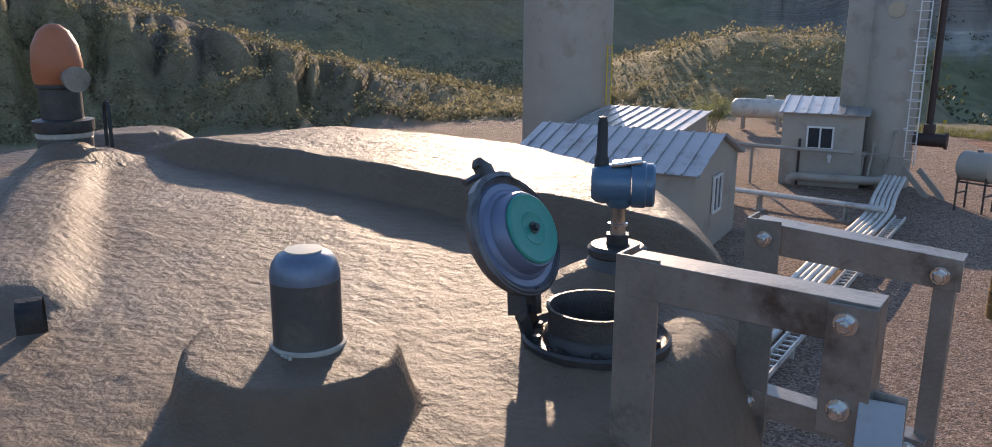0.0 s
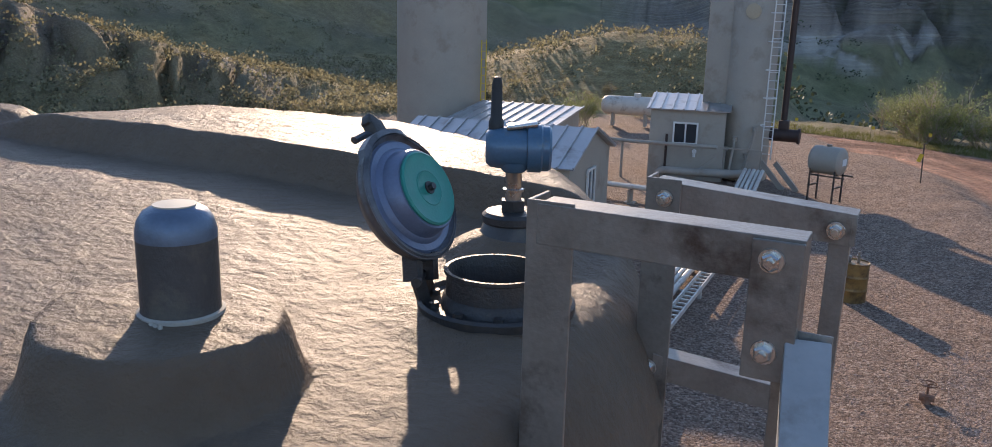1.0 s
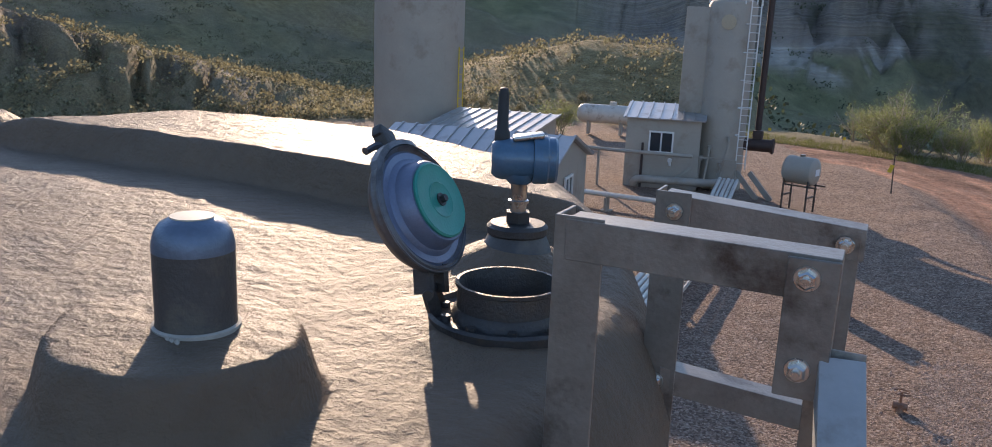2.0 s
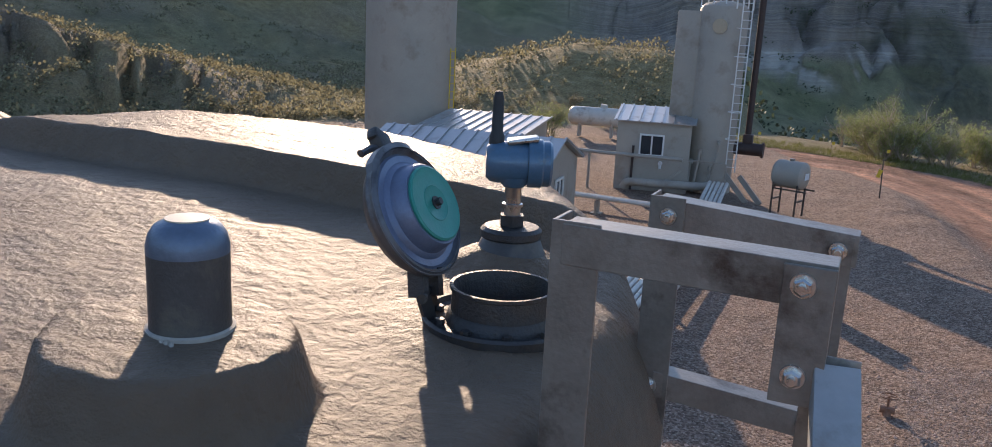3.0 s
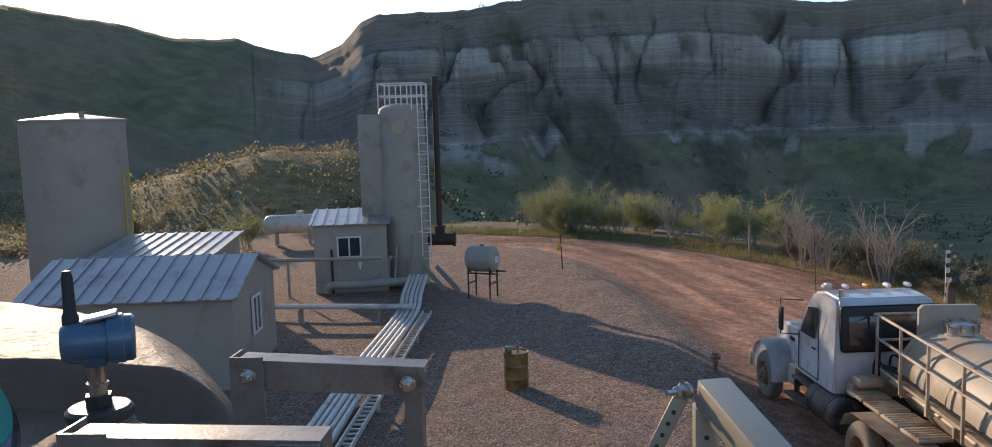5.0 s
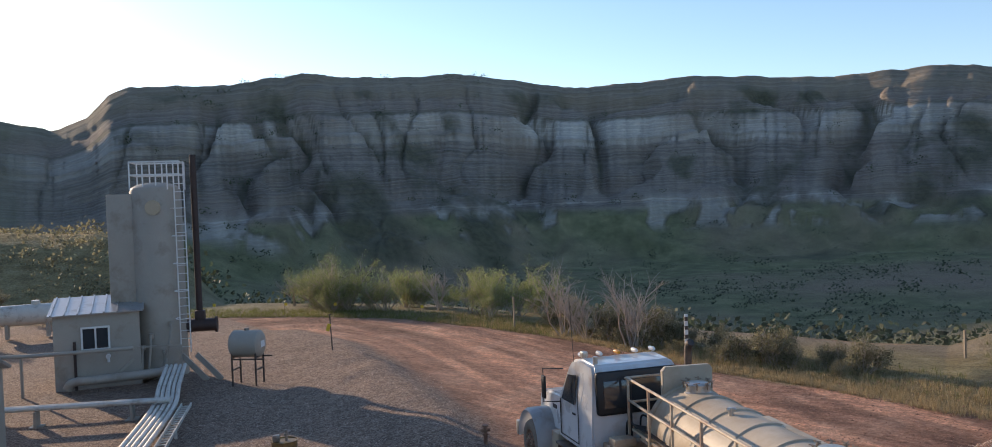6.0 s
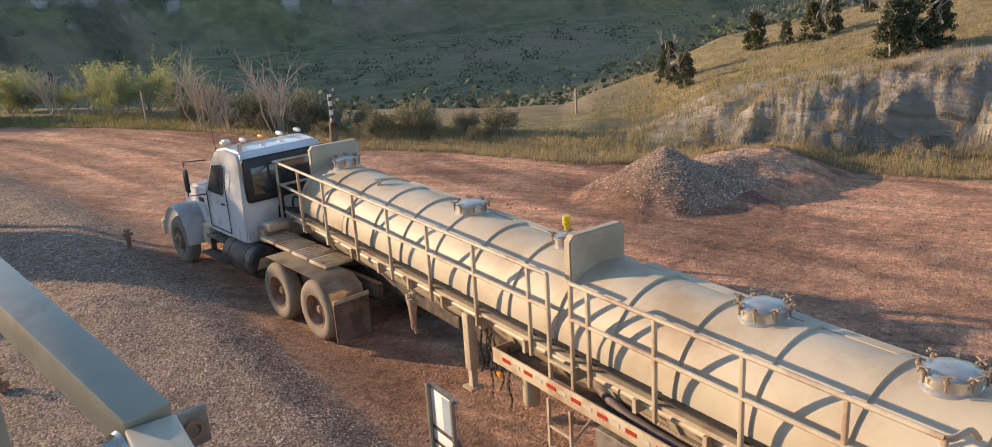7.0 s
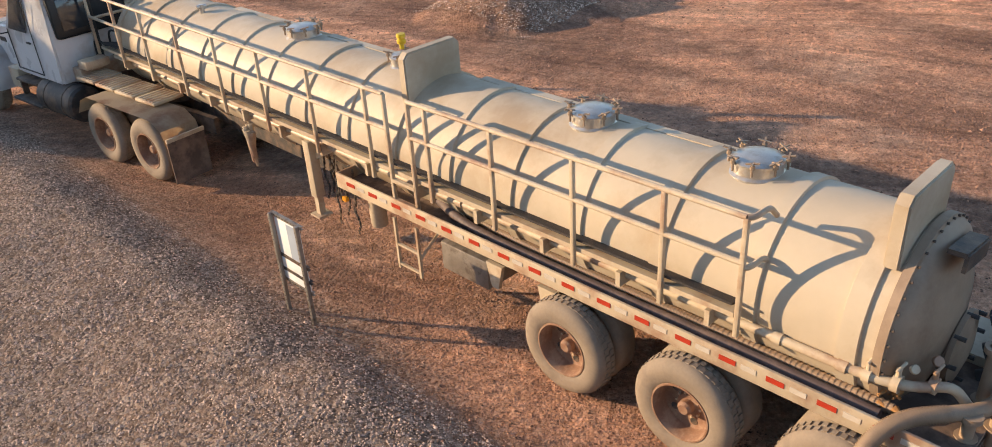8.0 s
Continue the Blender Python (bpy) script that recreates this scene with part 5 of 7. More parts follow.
    box(bm, (TX - 0.05, Y0 - 0.17, 2.38), (0.5, 0.14, 0.04), Matrix.Rotation(0.15, 3, "Y"))
    box(bm, (TX - 0.05, Y0 - 0.24, 2.31), (0.5, 0.03, 0.14), Matrix.Rotation(0.15, 3, "Y"))
    part("rear_hood", bm, black_steel, t)
    bm = BM()
    box(bm, (TX, 1.18, 0.95), (2.2, 0.12, 0.2), bevel=0.01)
    part("rear_bumper", bm, dusty_cream, t)
    bm = BM()
    box(bm, (TX, 1.42, 1.0), (2.0, 0.72, 0.05))
    part("rear_platform", bm, deck_dust, t)
    man = BM()
    pipe(man, bend([(XD + 0.21, 2.02, 1.46), (XD + 0.24, 1.75, 1.46), (XD + 0.33, 1.55, 1.45), (XD + 0.55, 1.35, 1.40), (XD + 0.62, 1.22, 1.25)], 6), 0.042, 12)
    for p, r in (((XD + 0.225, 1.86, 1.46), 0.062), ((XD + 0.28, 1.66, 1.455), 0.075), ((XD + 0.45, 1.45, 1.44), 0.07)):
        cyl(man, (p[0], p[1] - 0.03, p[2]), (p[0], p[1] + 0.03, p[2]), r, seg=14)
        cyl(man, (p[0], p[1], p[2]), (p[0], p[1], p[2] + 0.14), 0.022, seg=10)
        cyl(man, (p[0] - 0.05, p[1], p[2] + 0.14), (p[0] + 0.06, p[1] - 0.02, p[2] + 0.17), 0.014, seg=8)
    part("valve_manifold", man, dusty_cream, t)
    for p, r in (((XD + 0.36, 1.58, 1.58), 0.034), ((XD + 0.62, 1.50, 1.54), 0.04)):
        bm = BM()
        lathe(bm, [(0, -0.02), (r, -0.02), (r + 0.006, 0.0), (r, 0.02), (r * 0.8, 0.022), (0, 0.018)], 24, pose(p[0], p[1], p[2], 55, 0, -40))
        part("pressure_gauge", bm, dusty_cream, t, "small round pressure gauge")
    bm = BM()
    rr = random.Random(9)
    for i in range(14):
        a = rr.uniform(0, 6.28)
        p = Vector((XD + 0.36 + rr.gauss(0, 0.05), 1.72 + rr.gauss(0, 0.09), 1.20 + rr.uniform(0, 0.12)))
        q = p + Vector((0.07 * math.cos(a), 0.07 * math.sin(a), rr.uniform(-0.03, 0.03)))
        cyl(bm, p, q, rr.uniform(0.02, 0.04), 0.012, seg=7)
    part("rag_bundle", bm, rag_orange, t, "crumpled rust-orange rag")
    bm = BM()
    pts = bend([(TX + 0.25, 1.0, 1.20), (6.95, 1.10, 1.31), (6.68, 1.26, 1.34), (6.45, 1.47, 1.33), (6.28, 1.60, 1.24), (6.15, 1.67, 1.06), (6.08, 1.70, 0.75), (6.08, 1.68, 0.35)], 14)
    pipe(bm, pts, 0.062, 14)
    for a, b in zip(pts[30:], pts[31:]):
        cyl(bm, a, a + (b - a) * 0.5, 0.071, seg=14, cap=False)
    part("drain_hose", bm, hose_tan, t, "tan ribbed hose bending down at the rear")
    bm = BM()
    for x, y, z, h in ((6.75, 1.15, 0.95, 0.4), (7.0, 1.02, 0.95, 0.55), (7.25, 1.2, 0.95, 0.7)):
        cyl(bm, (x, y, z), (x, y, z + h), 0.05, seg=12)
        cyl(bm, (x, y, z + h - 0.05), (x, y, z + h), 0.085, seg=12)
        cyl(bm, (x, y, z + 0.15), (x, y, z + 0.19), 0.085, seg=12)
    part("rear_risers", bm, mud_dust_and_shade, t)
    # bolts round the rear rim
    me = mesh_of("rim_bolt", cyl(BM(), (0, 0, 0), (0, -0.02, 0), 0.012, seg=6), black_steel)
    for i in range(40):
        a = 2 * math.pi * i / 40
        piece("rim_bolt", me, t, Matrix.Translation((TX + 0.822 * math.cos(a), Y0 + 0.018, TZ + 0.822 * math.sin(a))))
    for k in range(3):
        bm = BM()
        pipe(bm, bend([(TX + 0.3, 1.35, 1.0 + 0.28 * k), (TX + 0.45, 0.95, 1.2 + 0.28 * k), (TX + 0.8, 1.0, 1.25 + 0.30 * k), (TX + 1.2, 1.5, 1.1 + 0.24 * k)], 8), 0.075, 12)
        part("rear_hose", bm, black_rubber, t, "black rubber hose")
    return t


trailer()


def tractor():
    t = thing("truck_tractor", "dusty white day-cab truck tractor", "truck", pose(6.93, 13.77, 0, 0, 0, 6.2))
    # frame and running gear
    for s in (-0.42, 0.42):
        bm = BM()
        beam(bm, (s, -1.5, 0.85), (s, 6.2, 0.85), 0.09, 0.26)
        part("frame_rail", bm, black_steel, t)
    for y in (-0.66, 0.66):
        bm = BM()
        cyl(bm, (-0.9, y, 0.52), (0.9, y, 0.52), 0.1)
        part("axle", bm, black_steel, t)
        wheel(t, -1.22, y)
        wheel(t, 1.22, y, side=1)
    wheel(t, -1.18, 5.25, dual=False, front=True)
    wheel(t, 1.18, 5.25, dual=False, front=True, side=1)
    # drive fenders
    for s in (-1, 1):
        bm = BM()
        pts = [(-1.32, 0.72), (-1.24, 0.98), (-1.0, 1.12), (0.9, 1.14), (1.14, 1.04), (1.32, 0.78)]
        a = [bm.verts.new((s * 0.62, y, z)) for y, z in pts]
        b = [bm.verts.new((s * 1.25, y, z)) for y, z in pts]
        for i in range(len(pts) - 1):
            bm.faces.new((a[i], a[i + 1], b[i + 1], b[i]))
        r = bmesh.ops.solidify(bm, geom=bm.faces[:], thickness=0.025)
        bmesh.ops.recalc_face_normals(bm, faces=bm.faces)
        part("fender", bm, dusty_cream, t)
        bm = BM()
        box(bm, (s * 0.93, -1.36, 0.50), (0.66, 0.02, 0.74))
        part("mud_flap", bm, deck_dust, t)
        bm = BM()
        beam(bm, (s * 0.6, -1.38, 0.86), (s * 1.27, -1.38, 0.86), 0.04, 0.06)
        part("flap_bar", bm, dusty_cream, t)
    # stepped deck plates behind the cab
    for i in range(4):
        bm = BM()
        box(bm, (-0.62, 1.55 - 0.62 * i, 1.20 - 0.01 * i), (0.55, 0.56, 0.05), bevel=0.008)
        for k in range(5):
            box(bm, (-0.62, 1.35 - 0.62 * i + 0.1 * k, 1.23 - 0.01 * i), (0.5, 0.03, 0.02))
        part("deck_plate", bm, dusty_cream, t)
    bm = BM()
    cyl(bm, (0, 0, 1.0), (0, 0, 1.12), 0.5, seg=28)
    part("fifth_wheel", bm, black_steel, t)
    # cab
    bm = BM()
    prof = [(2.15, 1.0), (2.12, 1.9), (2.2, 2.62), (2.35, 2.76), (3.0, 2.80), (3.35, 2.72), (3.5, 2.55), (3.85, 1.85), (3.88, 1.0)]
    wid = [1.0, 1.02, 0.94, 0.86, 0.86, 0.88, 0.92, 1.02, 1.0]
    a = [bm.verts.new((-w, y, z)) for (y, z), w in zip(prof, wid)]
    b = [bm.verts.new((w, y, z)) for (y, z), w in zip(prof, wid)]
    for i in range(len(prof)):
        j = (i + 1) % len(prof)
        bm.faces.new((a[j], a[i], b[i], b[j]))
    bm.faces.new(a)
    bm.faces.new(b[::-1])
    bmesh.ops.recalc_face_normals(bm, faces=bm.faces)
    bmesh.ops.bevel(bm, geom=bm.edges[:], offset=0.05, segments=3, affect="EDGES")
    cab = part("cab", bm, white_cab, t)
    bm = BM()
    box(bm, (0, 2.125, 2.25), (1.8, 0.06, 0.84), Matrix.Rotation(-0.06, 3, "X"), bevel=0.06)
    rw = part("rear_window_seal", bm, black_rubber, cab)
    bm = BM()
    box(bm, (0, 2.095, 2.22), (1.5, 0.02, 0.54), Matrix.Rotation(-0.06, 3, "X"), bevel=0.008)
    part("rear_window", bm, glass, cab)
    for s in (-1, 1):
        bm = BM()
        v = [bm.verts.new((s * x, y, z)) for x, y, z in ((1.025, 2.95, 1.88), (1.02, 3.62, 1.88), (0.965, 3.38, 2.42), (0.955, 2.95, 2.48))]
        f = bm.faces.new(v)
        e = bmesh.ops.extrude_face_region(bm, geom=[f])
        for g in e["geom"]:
            if isinstance(g, bmesh.types.BMVert):
                g.co.x += s * 0.012
        bmesh.ops.recalc_face_normals(bm, faces=bm.faces)
        part("side_window", bm, glass, cab)
        bm = BM()
        for y0, y1, z0, z1 in ((2.78, 2.79, 1.12, 2.45), (3.72, 3.73, 1.12, 1.85), (2.78, 3.73, 1.12, 1.13)):
            box(bm, (s * 1.018, (y0 + y1) / 2, (z0 + z1) / 2), (0.012, y1 - y0 + 0.008, z1 - z0 + 0.008))
        part("door_seam", bm, black_rubber, cab)
        bm = BM()
        box(bm, (s * 1.04, 2.95, 1.7), (0.03, 0.14, 0.035), bevel=0.008)
        part("door_handle", bm, black_rubber, cab)
        # mirror on arms
        bm = BM()
        box(bm, (s * 1.36, 3.78, 2.12), (0.06, 0.17, 0.48), bevel=0.025)
        mir = part("mirror", bm, black_rubber, cab)
        bm = BM()
        pipe(bm, [(s * 0.98, 3.6, 2.5), (s * 1.36, 3.8, 2.5), (s * 1.36, 3.8, 1.8), (s * 1.02, 3.75, 1.78)], 0.014, 6)
        part("mirror_arm", bm, black_rubber, cab)
        bm = BM()
        box(bm, (s * 1.03, 4.02, 1.62), (0.012, 0.22, 0.08))
        part("vent_louver", bm, black_rubber, cab)
    bm = BM()
    box(bm, (0, 3.66, 2.2), (1.7, 0.03, 0.66), Matrix.Rotation(0.46, 3, "X"), bevel=0.01)
    part("windscreen", bm, glass, cab)
    bm = BM()
    box(bm, (0, 2.13, 2.54), (1.8, 0.03, 0.07))
    part("roof_trim", bm, black_rubber, cab)
    for s in (-0.8, -0.4, 0, 0.4, 0.8):
        bm = BM()
        lathe(bm, [(0.045, 0), (0.045, 0.14), (0.03, 0.19), (0, 0.2)], 12, pose(s, 3.12, 2.86, 90, 0, 0))
        part("roof_lamp", bm, amber if abs(s) < 0.1 else white_frame, cab, "roof marker lamp")
    for s in (-0.75,):
        bm = BM()
        cyl(bm, (s, 2.45, 2.78), (s, 2.45, 2.92), 0.05)
        part("roof_beacon", bm, chrome, cab)
        bm = BM()
        box(bm, (s - 0.05, 2.9, 2.9), (0.12, 0.16, 0.12), bevel=0.02)
        part("work_lamp", bm, chrome, cab)
    bm = BM()
    cyl(bm, (-0.9, 3.2, 2.7), (-0.92, 3.3, 4.0), 0.006, seg=6)
    part("aerial", bm, black_rubber, cab)
    # bonnet and front wings
    bm = BM()
    prof = [(3.84, 1.0), (3.84, 1.86), (4.6, 1.78), (5.7, 1.62), (6.05, 1.5), (6.12, 0.8)]
    wid = [0.9, 0.86, 0.78, 0.66, 0.6, 0.62]
    a = [bm.verts.new((-w, y, z)) for (y, z), w in zip(prof, wid)]
    b = [bm.verts.new((w, y, z)) for (y, z), w in zip(prof, wid)]
    for i in range(len(prof)):
        j = (i + 1) % len(prof)
        bm.faces.new((a[j], a[i], b[i], b[j]))
    bm.faces.new(a)
    bm.faces.new(b[::-1])
    bmesh.ops.recalc_face_normals(bm, faces=bm.faces)
    bmesh.ops.bevel(bm, geom=bm.edges[:], offset=0.06, segments=3, affect="EDGES")
    part("bonnet", bm, white_cab, t)
    for s in (-1, 1):
        bm = BM()
        arc = [(5.25 + 0.68 * math.cos(q), 0.60 + 0.72 * math.sin(q)) for q in np.linspace(radians(-5), radians(185), 15)]
        a = [bm.verts.new((s * 0.6, y, z)) for y, z in arc]
        b = [bm.verts.new((s * 1.16, y, z)) for y, z in arc]
        c = [bm.verts.new((s * 1.24, 5.25 + (y - 5.25) * 0.93, 0.6 + (z - 0.6) * 0.93)) for y, z in arc]
        for i in range(len(arc) - 1):
            bm.faces.new((a[i], a[i + 1], b[i + 1], b[i]))
            bm.faces.new((b[i], b[i + 1], c[i + 1], c[i]))
        bmesh.ops.solidify(bm, geom=bm.faces[:], thickness=0.03)
        bmesh.ops.recalc_face_normals(bm, faces=bm.faces)
        part("front_wing", bm, white_cab, t)
    bm = BM()
    box(bm, (0, 6.3, 0.62), (2.3, 0.12, 0.34), bevel=0.03)
    part("front_bumper", bm, chrome, t)
    # fuel tank, steps, air tanks, exhaust
    for s in (-1, 1):
        bm = BM()
        lathe(bm, [(0, 1.75), (0.28, 1.76), (0.325, 1.8), (0.325, 2.95), (0.28, 2.99), (0, 3.0)], 32, pose(s * 0.88, 0, 0.72, -90, 0, 0))
        part("fuel_tank", bm, black_steel, t)
        for y in (2.05, 2.7):
            bm = BM()
            lathe(bm, [(0.326, y - 0.025), (0.335, y - 0.025), (0.335, y + 0.025), (0.326, y + 0.025)], 32, pose(s * 0.88, 0, 0.72, -90, 0, 0))
            part("tank_strap", bm, black_steel, t)
        bm = BM()
        for y in (3.2, 3.45):
            cyl(bm, (s * 0.8, y, 0.85), (s * 0.8, y + 0.2, 0.85), 0.15, seg=18)
        part("air_tank", bm, black_steel, t)
        bm = BM()
        box(bm, (s * 1.08, 3.4, 0.55), (0.28, 1.1, 0.05), bevel=0.01)
        box(bm, (s * 1.02, 3.4, 0.92), (0.22, 0.8, 0.05), bevel=0.01)
        for y in (2.95, 3.85):
            box(bm, (s * 1.0, y, 0.72), (0.1, 0.05, 0.4))
        part("cab_step", bm, black_steel, t)
    bm = BM()
    box(bm, (-0.85, 4.1, 0.85), (0.35, 0.4, 0.4), bevel=0.03)
    part("battery_box", bm, dusty_cream, t)
    bm = BM()
    box(bm, (-0.35, 1.95, 1.2), (0.9, 0.3, 0.25), bevel=0.02)
    box(bm, (-0.55, 1.75, 1.4), (0.45, 0.3, 0.15), bevel=0.02)
    part("equipment_box", bm, dusty_cream, t)
    bm = BM()
    pipe(bm, bend([(-0.3, 2.08, 1.2), (-0.3, 2.0, 1.7), (-0.25, 1.6, 1.6), (0.1, 1.0, 1.35)], 6), 0.02, 8)
    pipe(bm, bend([(0.0, 2.08, 1.3), (-0.05, 1.9, 1.8), (0.05, 1.5, 1.7), (0.2, 1.1, 1.35)], 6), 0.02, 8)
    pipe(bm, [(-0.2, 2.08, 1.2), (-0.2, 2.06, 2.4)], 0.03, 8)
    part("air_line", bm, black_rubber, t)
    bm = BM()
    pipe(bm, bend([(1.02, 1.95, 1.0), (1.02, 1.95, 2.7), (1.02, 1.92, 3.05), (1.02, 1.82, 3.15)], 5), 0.075, 14)
    part("exhaust_pipe", bm, black_steel, t, "sooty upright exhaust pipe")
    return t


tractor()


def notice_board():
    t = thing("notice_board", "back of a white notice board strapped to two perforated steel posts", "sign", pose(5.07, 7.98, ground_z(5.07, 7.9), 0, 0, -90))
    for x in (0.0, 0.52):
        bm = BM()
        beam(bm, (x, 0, -0.2), (x, 0, 1.32), 0.045, 0.045, up=(0, 1, 0), bevel=0.004)
        part("post", bm, galv, t)
        me = mesh_of("post_hole", box(BM(), (0, 0, 0), (0.012, 0.003, 0.012)), black_rubber)
        for i in range(22):
            piece("post_hole", me, t, Matrix.Translation((x, -0.0235, 0.1 + 0.055 * i)))
    for z0, z1, w in ((0.80, 1.27, 0.50), (0.61, 0.745, 0.52), (0.46, 0.575, 0.54)):
        bm = BM()
        box(bm, (0.27, 0.034, (z0 + z1) / 2), (w, 0.012, z1 - z0), bevel=0.004)
        part("panel", bm, sign_white, t)
    bm = BM()
    box(bm, (0.36, 0.026, 1.03), (0.2, 0.004, 0.44))
    part("backing_sheet", bm, sign_back, t, "grey-blue backing sheet")
    for z, mat in ((1.30, galv), (0.775, black_steel), (0.59, black_steel), (0.44, galv)):
        bm = BM()
        for q in (-0.018, 0.018):
            beam(bm, (-0.03, 0.03 + 0.012, z + q), (0.57, 0.03 + 0.012, z + q), 0.04, 0.004)
        beam(bm, (-0.03, 0.024, z), (0.57, 0.024, z), 0.004, 0.036)
        st = part("strut_channel", bm, mat, t)
        me = mesh_of("strut_hole", box(BM(), (0, 0, 0), (0.022, 0.004, 0.012)), black_rubber)
        for i in range(9):
            piece("strut_hole", me, st, Matrix.Translation((0.05 + 0.055 * i, 0.0215, z)))


notice_board()


# ---- fittings on the tank roof ----
def zr(x, y):
    return float(roof_height(np.array([float(x)]), np.array([float(y)]))[0])


def pipe_cap():
    x, y = -0.635, 1.50
    z = 5.262
    t = thing("capped_riser", "capped grey riser pipe with a blue-grey domed top", "pipe cap", pose(x, y, z))
    h = 5.47 - z
    bm = BM()
    lathe(bm, [(0.072, -0.10), (0.072, h - 0.055)], 40)
    part("pipe", bm, pipe_grey, t)
    bm = BM()
    lathe(bm, [(0.0725, h - 0.06), (0.072, h - 0.045), (0.067, h - 0.025), (0.057, h - 0.010), (0.042, h - 0.002), (0.038, h)], 40)
    part("dome", bm, pipe_blue, t)
    bm = BM()
    lathe(bm, [(0.039, h - 0.003), (0.039, h + 0.002), (0.008, h + 0.003), (0, h + 0.003)], 32)
    part("top_disc", bm, cream, t)
    bm = BM()
    lathe(bm, [(0.073, 0.0), (0.079, 0.001), (0.0795, 0.009), (0.073, 0.011)], 40)
    for k, q in enumerate((0.0, 0.012, -0.01)):
        pipe(bm, bend([(0.02 + q, -0.080, 0.006), (0.03 + q, -0.088, -0.012), (0.035 + 1.5 * q, -0.094, -0.045 - 0.008 * k)], 4), 0.0045, 6)
    part("tape", bm, tape, t)


def hatch():
    x, y = -0.30, 2.15
    z = zr(x, y)
    t = thing("thief_hatch", "open cast-metal tank hatch with a teal-lined lid", "tank hatch", pose(x, y, z))
    h = 5.235 - z
    bm = BM()
    lathe(bm, [(0.175, -0.06), (0.186, -0.02), (0.19, 0.012), (0.182, 0.018), (0.176, 0.006), (0.14, 0.004)], 52)
    part("base_ring", bm, dark_cast, t)
    for i in range(10):
        a = 2 * math.pi * (i + 0.3) / 10
        bm = BM()
        cyl(bm, (0.155 * math.cos(a), 0.155 * math.sin(a), 0.0), (0.155 * math.cos(a), 0.155 * math.sin(a), 0.02), 0.012, seg=6)
        part("flange_bolt", bm, dark_cast, t)
    bm = BM()
    lathe(bm, [(0.135, 0.0), (0.128, 0.025), (0.122, 0.03), (0.120, h - 0.012), (0.126, h - 0.008), (0.126, h), (0.117, h), (0.113, h - 0.02), (0.110, -0.04), (0, -0.05)], 52)
    part("neck", bm, dark_cast, t)
    # lid, standing open on its hinge
    n = Vector((0.887, -0.03, 0.459)).normalized()
    c = Vector((-0.521 - x, 2.106 - y, 5.389 - z))
    q = n.to_track_quat("Z", "Y").to_matrix().to_4x4()
    L = new("lid")
    L.parent = t
    L.matrix_basis = Matrix.Translation(c) @ q
    bm = BM()
    lathe(bm, [(0, -0.055), (0.10, -0.05), (0.14, -0.035), (0.160, -0.008), (0.163, 0.012), (0.155, 0.020), (0.147, 0.008), (0.140, 0.004)], 56)
    bmesh.ops.recalc_face_normals(bm, faces=bm.faces)
    part("shell", bm, lid_steel, L)
    bm = BM()
    lathe(bm, [(0.148, 0.002), (0.138, 0.012), (0.122, 0.012), (0.115, 0.02), (0.110, 0.022), (0.102, 0.055), (0.098, 0.06), (0, 0.06)], 56)
    part("inner_face", bm, lid_inner, L)
    bm = BM()
    lathe(bm, [(0.092, 0.057), (0.093, 0.066), (0.088, 0.069), (0.083, 0.067), (0.045, 0.067), (0.043, 0.0685), (0.040, 0.067), (0, 0.067)], 44)
    part("gasket_pad", bm, teal, L, "teal gasket pad")
    bm = BM()
    cyl(bm, (0, 0, 0.065), (0, 0, 0.070), 0.016, seg=20)
    cyl(bm, (0, 0, 0.070), (0, 0, 0.082), 0.009, seg=6)
    part("centre_bolt", bm, dark_cast, L)
    q3 = q.to_3x3().inverted()

    def flat(v):
        v = q3 @ Vector(v)
        v.z = 0
        return v.normalized()
    u = flat((-0.68 + 0.50, 2.15 - 2.125, 5.55 - 5.405))
    s = Vector((-u.y, u.x, 0))
    bm = BM()
    beam(bm, u * 0.14 + Vector((0, 0, -0.02)), u * 0.205 + Vector((0, 0, -0.03)), 0.045, 0.035, bevel=0.006)
    beam(bm, u * 0.19 - s * 0.018 + Vector((0, 0, -0.03)), u * 0.215 + s * 0.022 + Vector((0, 0, -0.03)), 0.03, 0.03, bevel=0.006)
    part("latch", bm, dark_cast, L)
    bm = BM()
    pipe(bm, bend([u * 0.17 + s * 0.01 + Vector((0, 0, -0.03)), u * 0.175 + s * 0.04 + Vector((0, 0, -0.035)), u * 0.165 + s * 0.075 + Vector((0, 0, -0.04))], 4), 0.010, 8)
    part("latch_handle", bm, lid_steel, L)
    w = flat((0.5, -0.1, 0.9))
    bm = BM()
    lathe(bm, [(0.158, -0.01), (0.172, -0.006), (0.172, 0.016), (0.158, 0.02)], 56)
    for v in list(bm.verts):
        if v.co.normalized().dot(w) < 0.86:
            v.co *= 0.94
    part("lid_lip", bm, lid_steel, L)
    lo = flat((-0.40 + 0.50, 2.08 - 2.125, 5.22 - 5.405))
    bm = BM()
    for k in (-0.03, 0.03):
        side = Vector((-lo.y, lo.x, 0)) * k
        beam(bm, lo * 0.135 + side + Vector((0, 0, -0.012)), lo * 0.20 + side + Vector((0, 0, -0.03)), 0.02, 0.045)
    part("hinge_arm", bm, dark_cast, L)
    hp = c + q.to_3x3() @ (lo * 0.19 + Vector((0, 0, -0.03)))
    bm = BM()
    for k in (-0.035, 0.035):
        d = Vector((-0.8, -0.3, 0)).normalized()
        sd = Vector((-d.y, d.x, 0)) * k
        beam(bm, d * 0.165 + sd + Vector((0, 0, 0.0)), hp + sd * 0.8, 0.018, 0.03)
    cyl(bm, hp + Vector((-0.02, 0.05, 0)), hp + Vector((0.02, -0.05, 0)), 0.012)
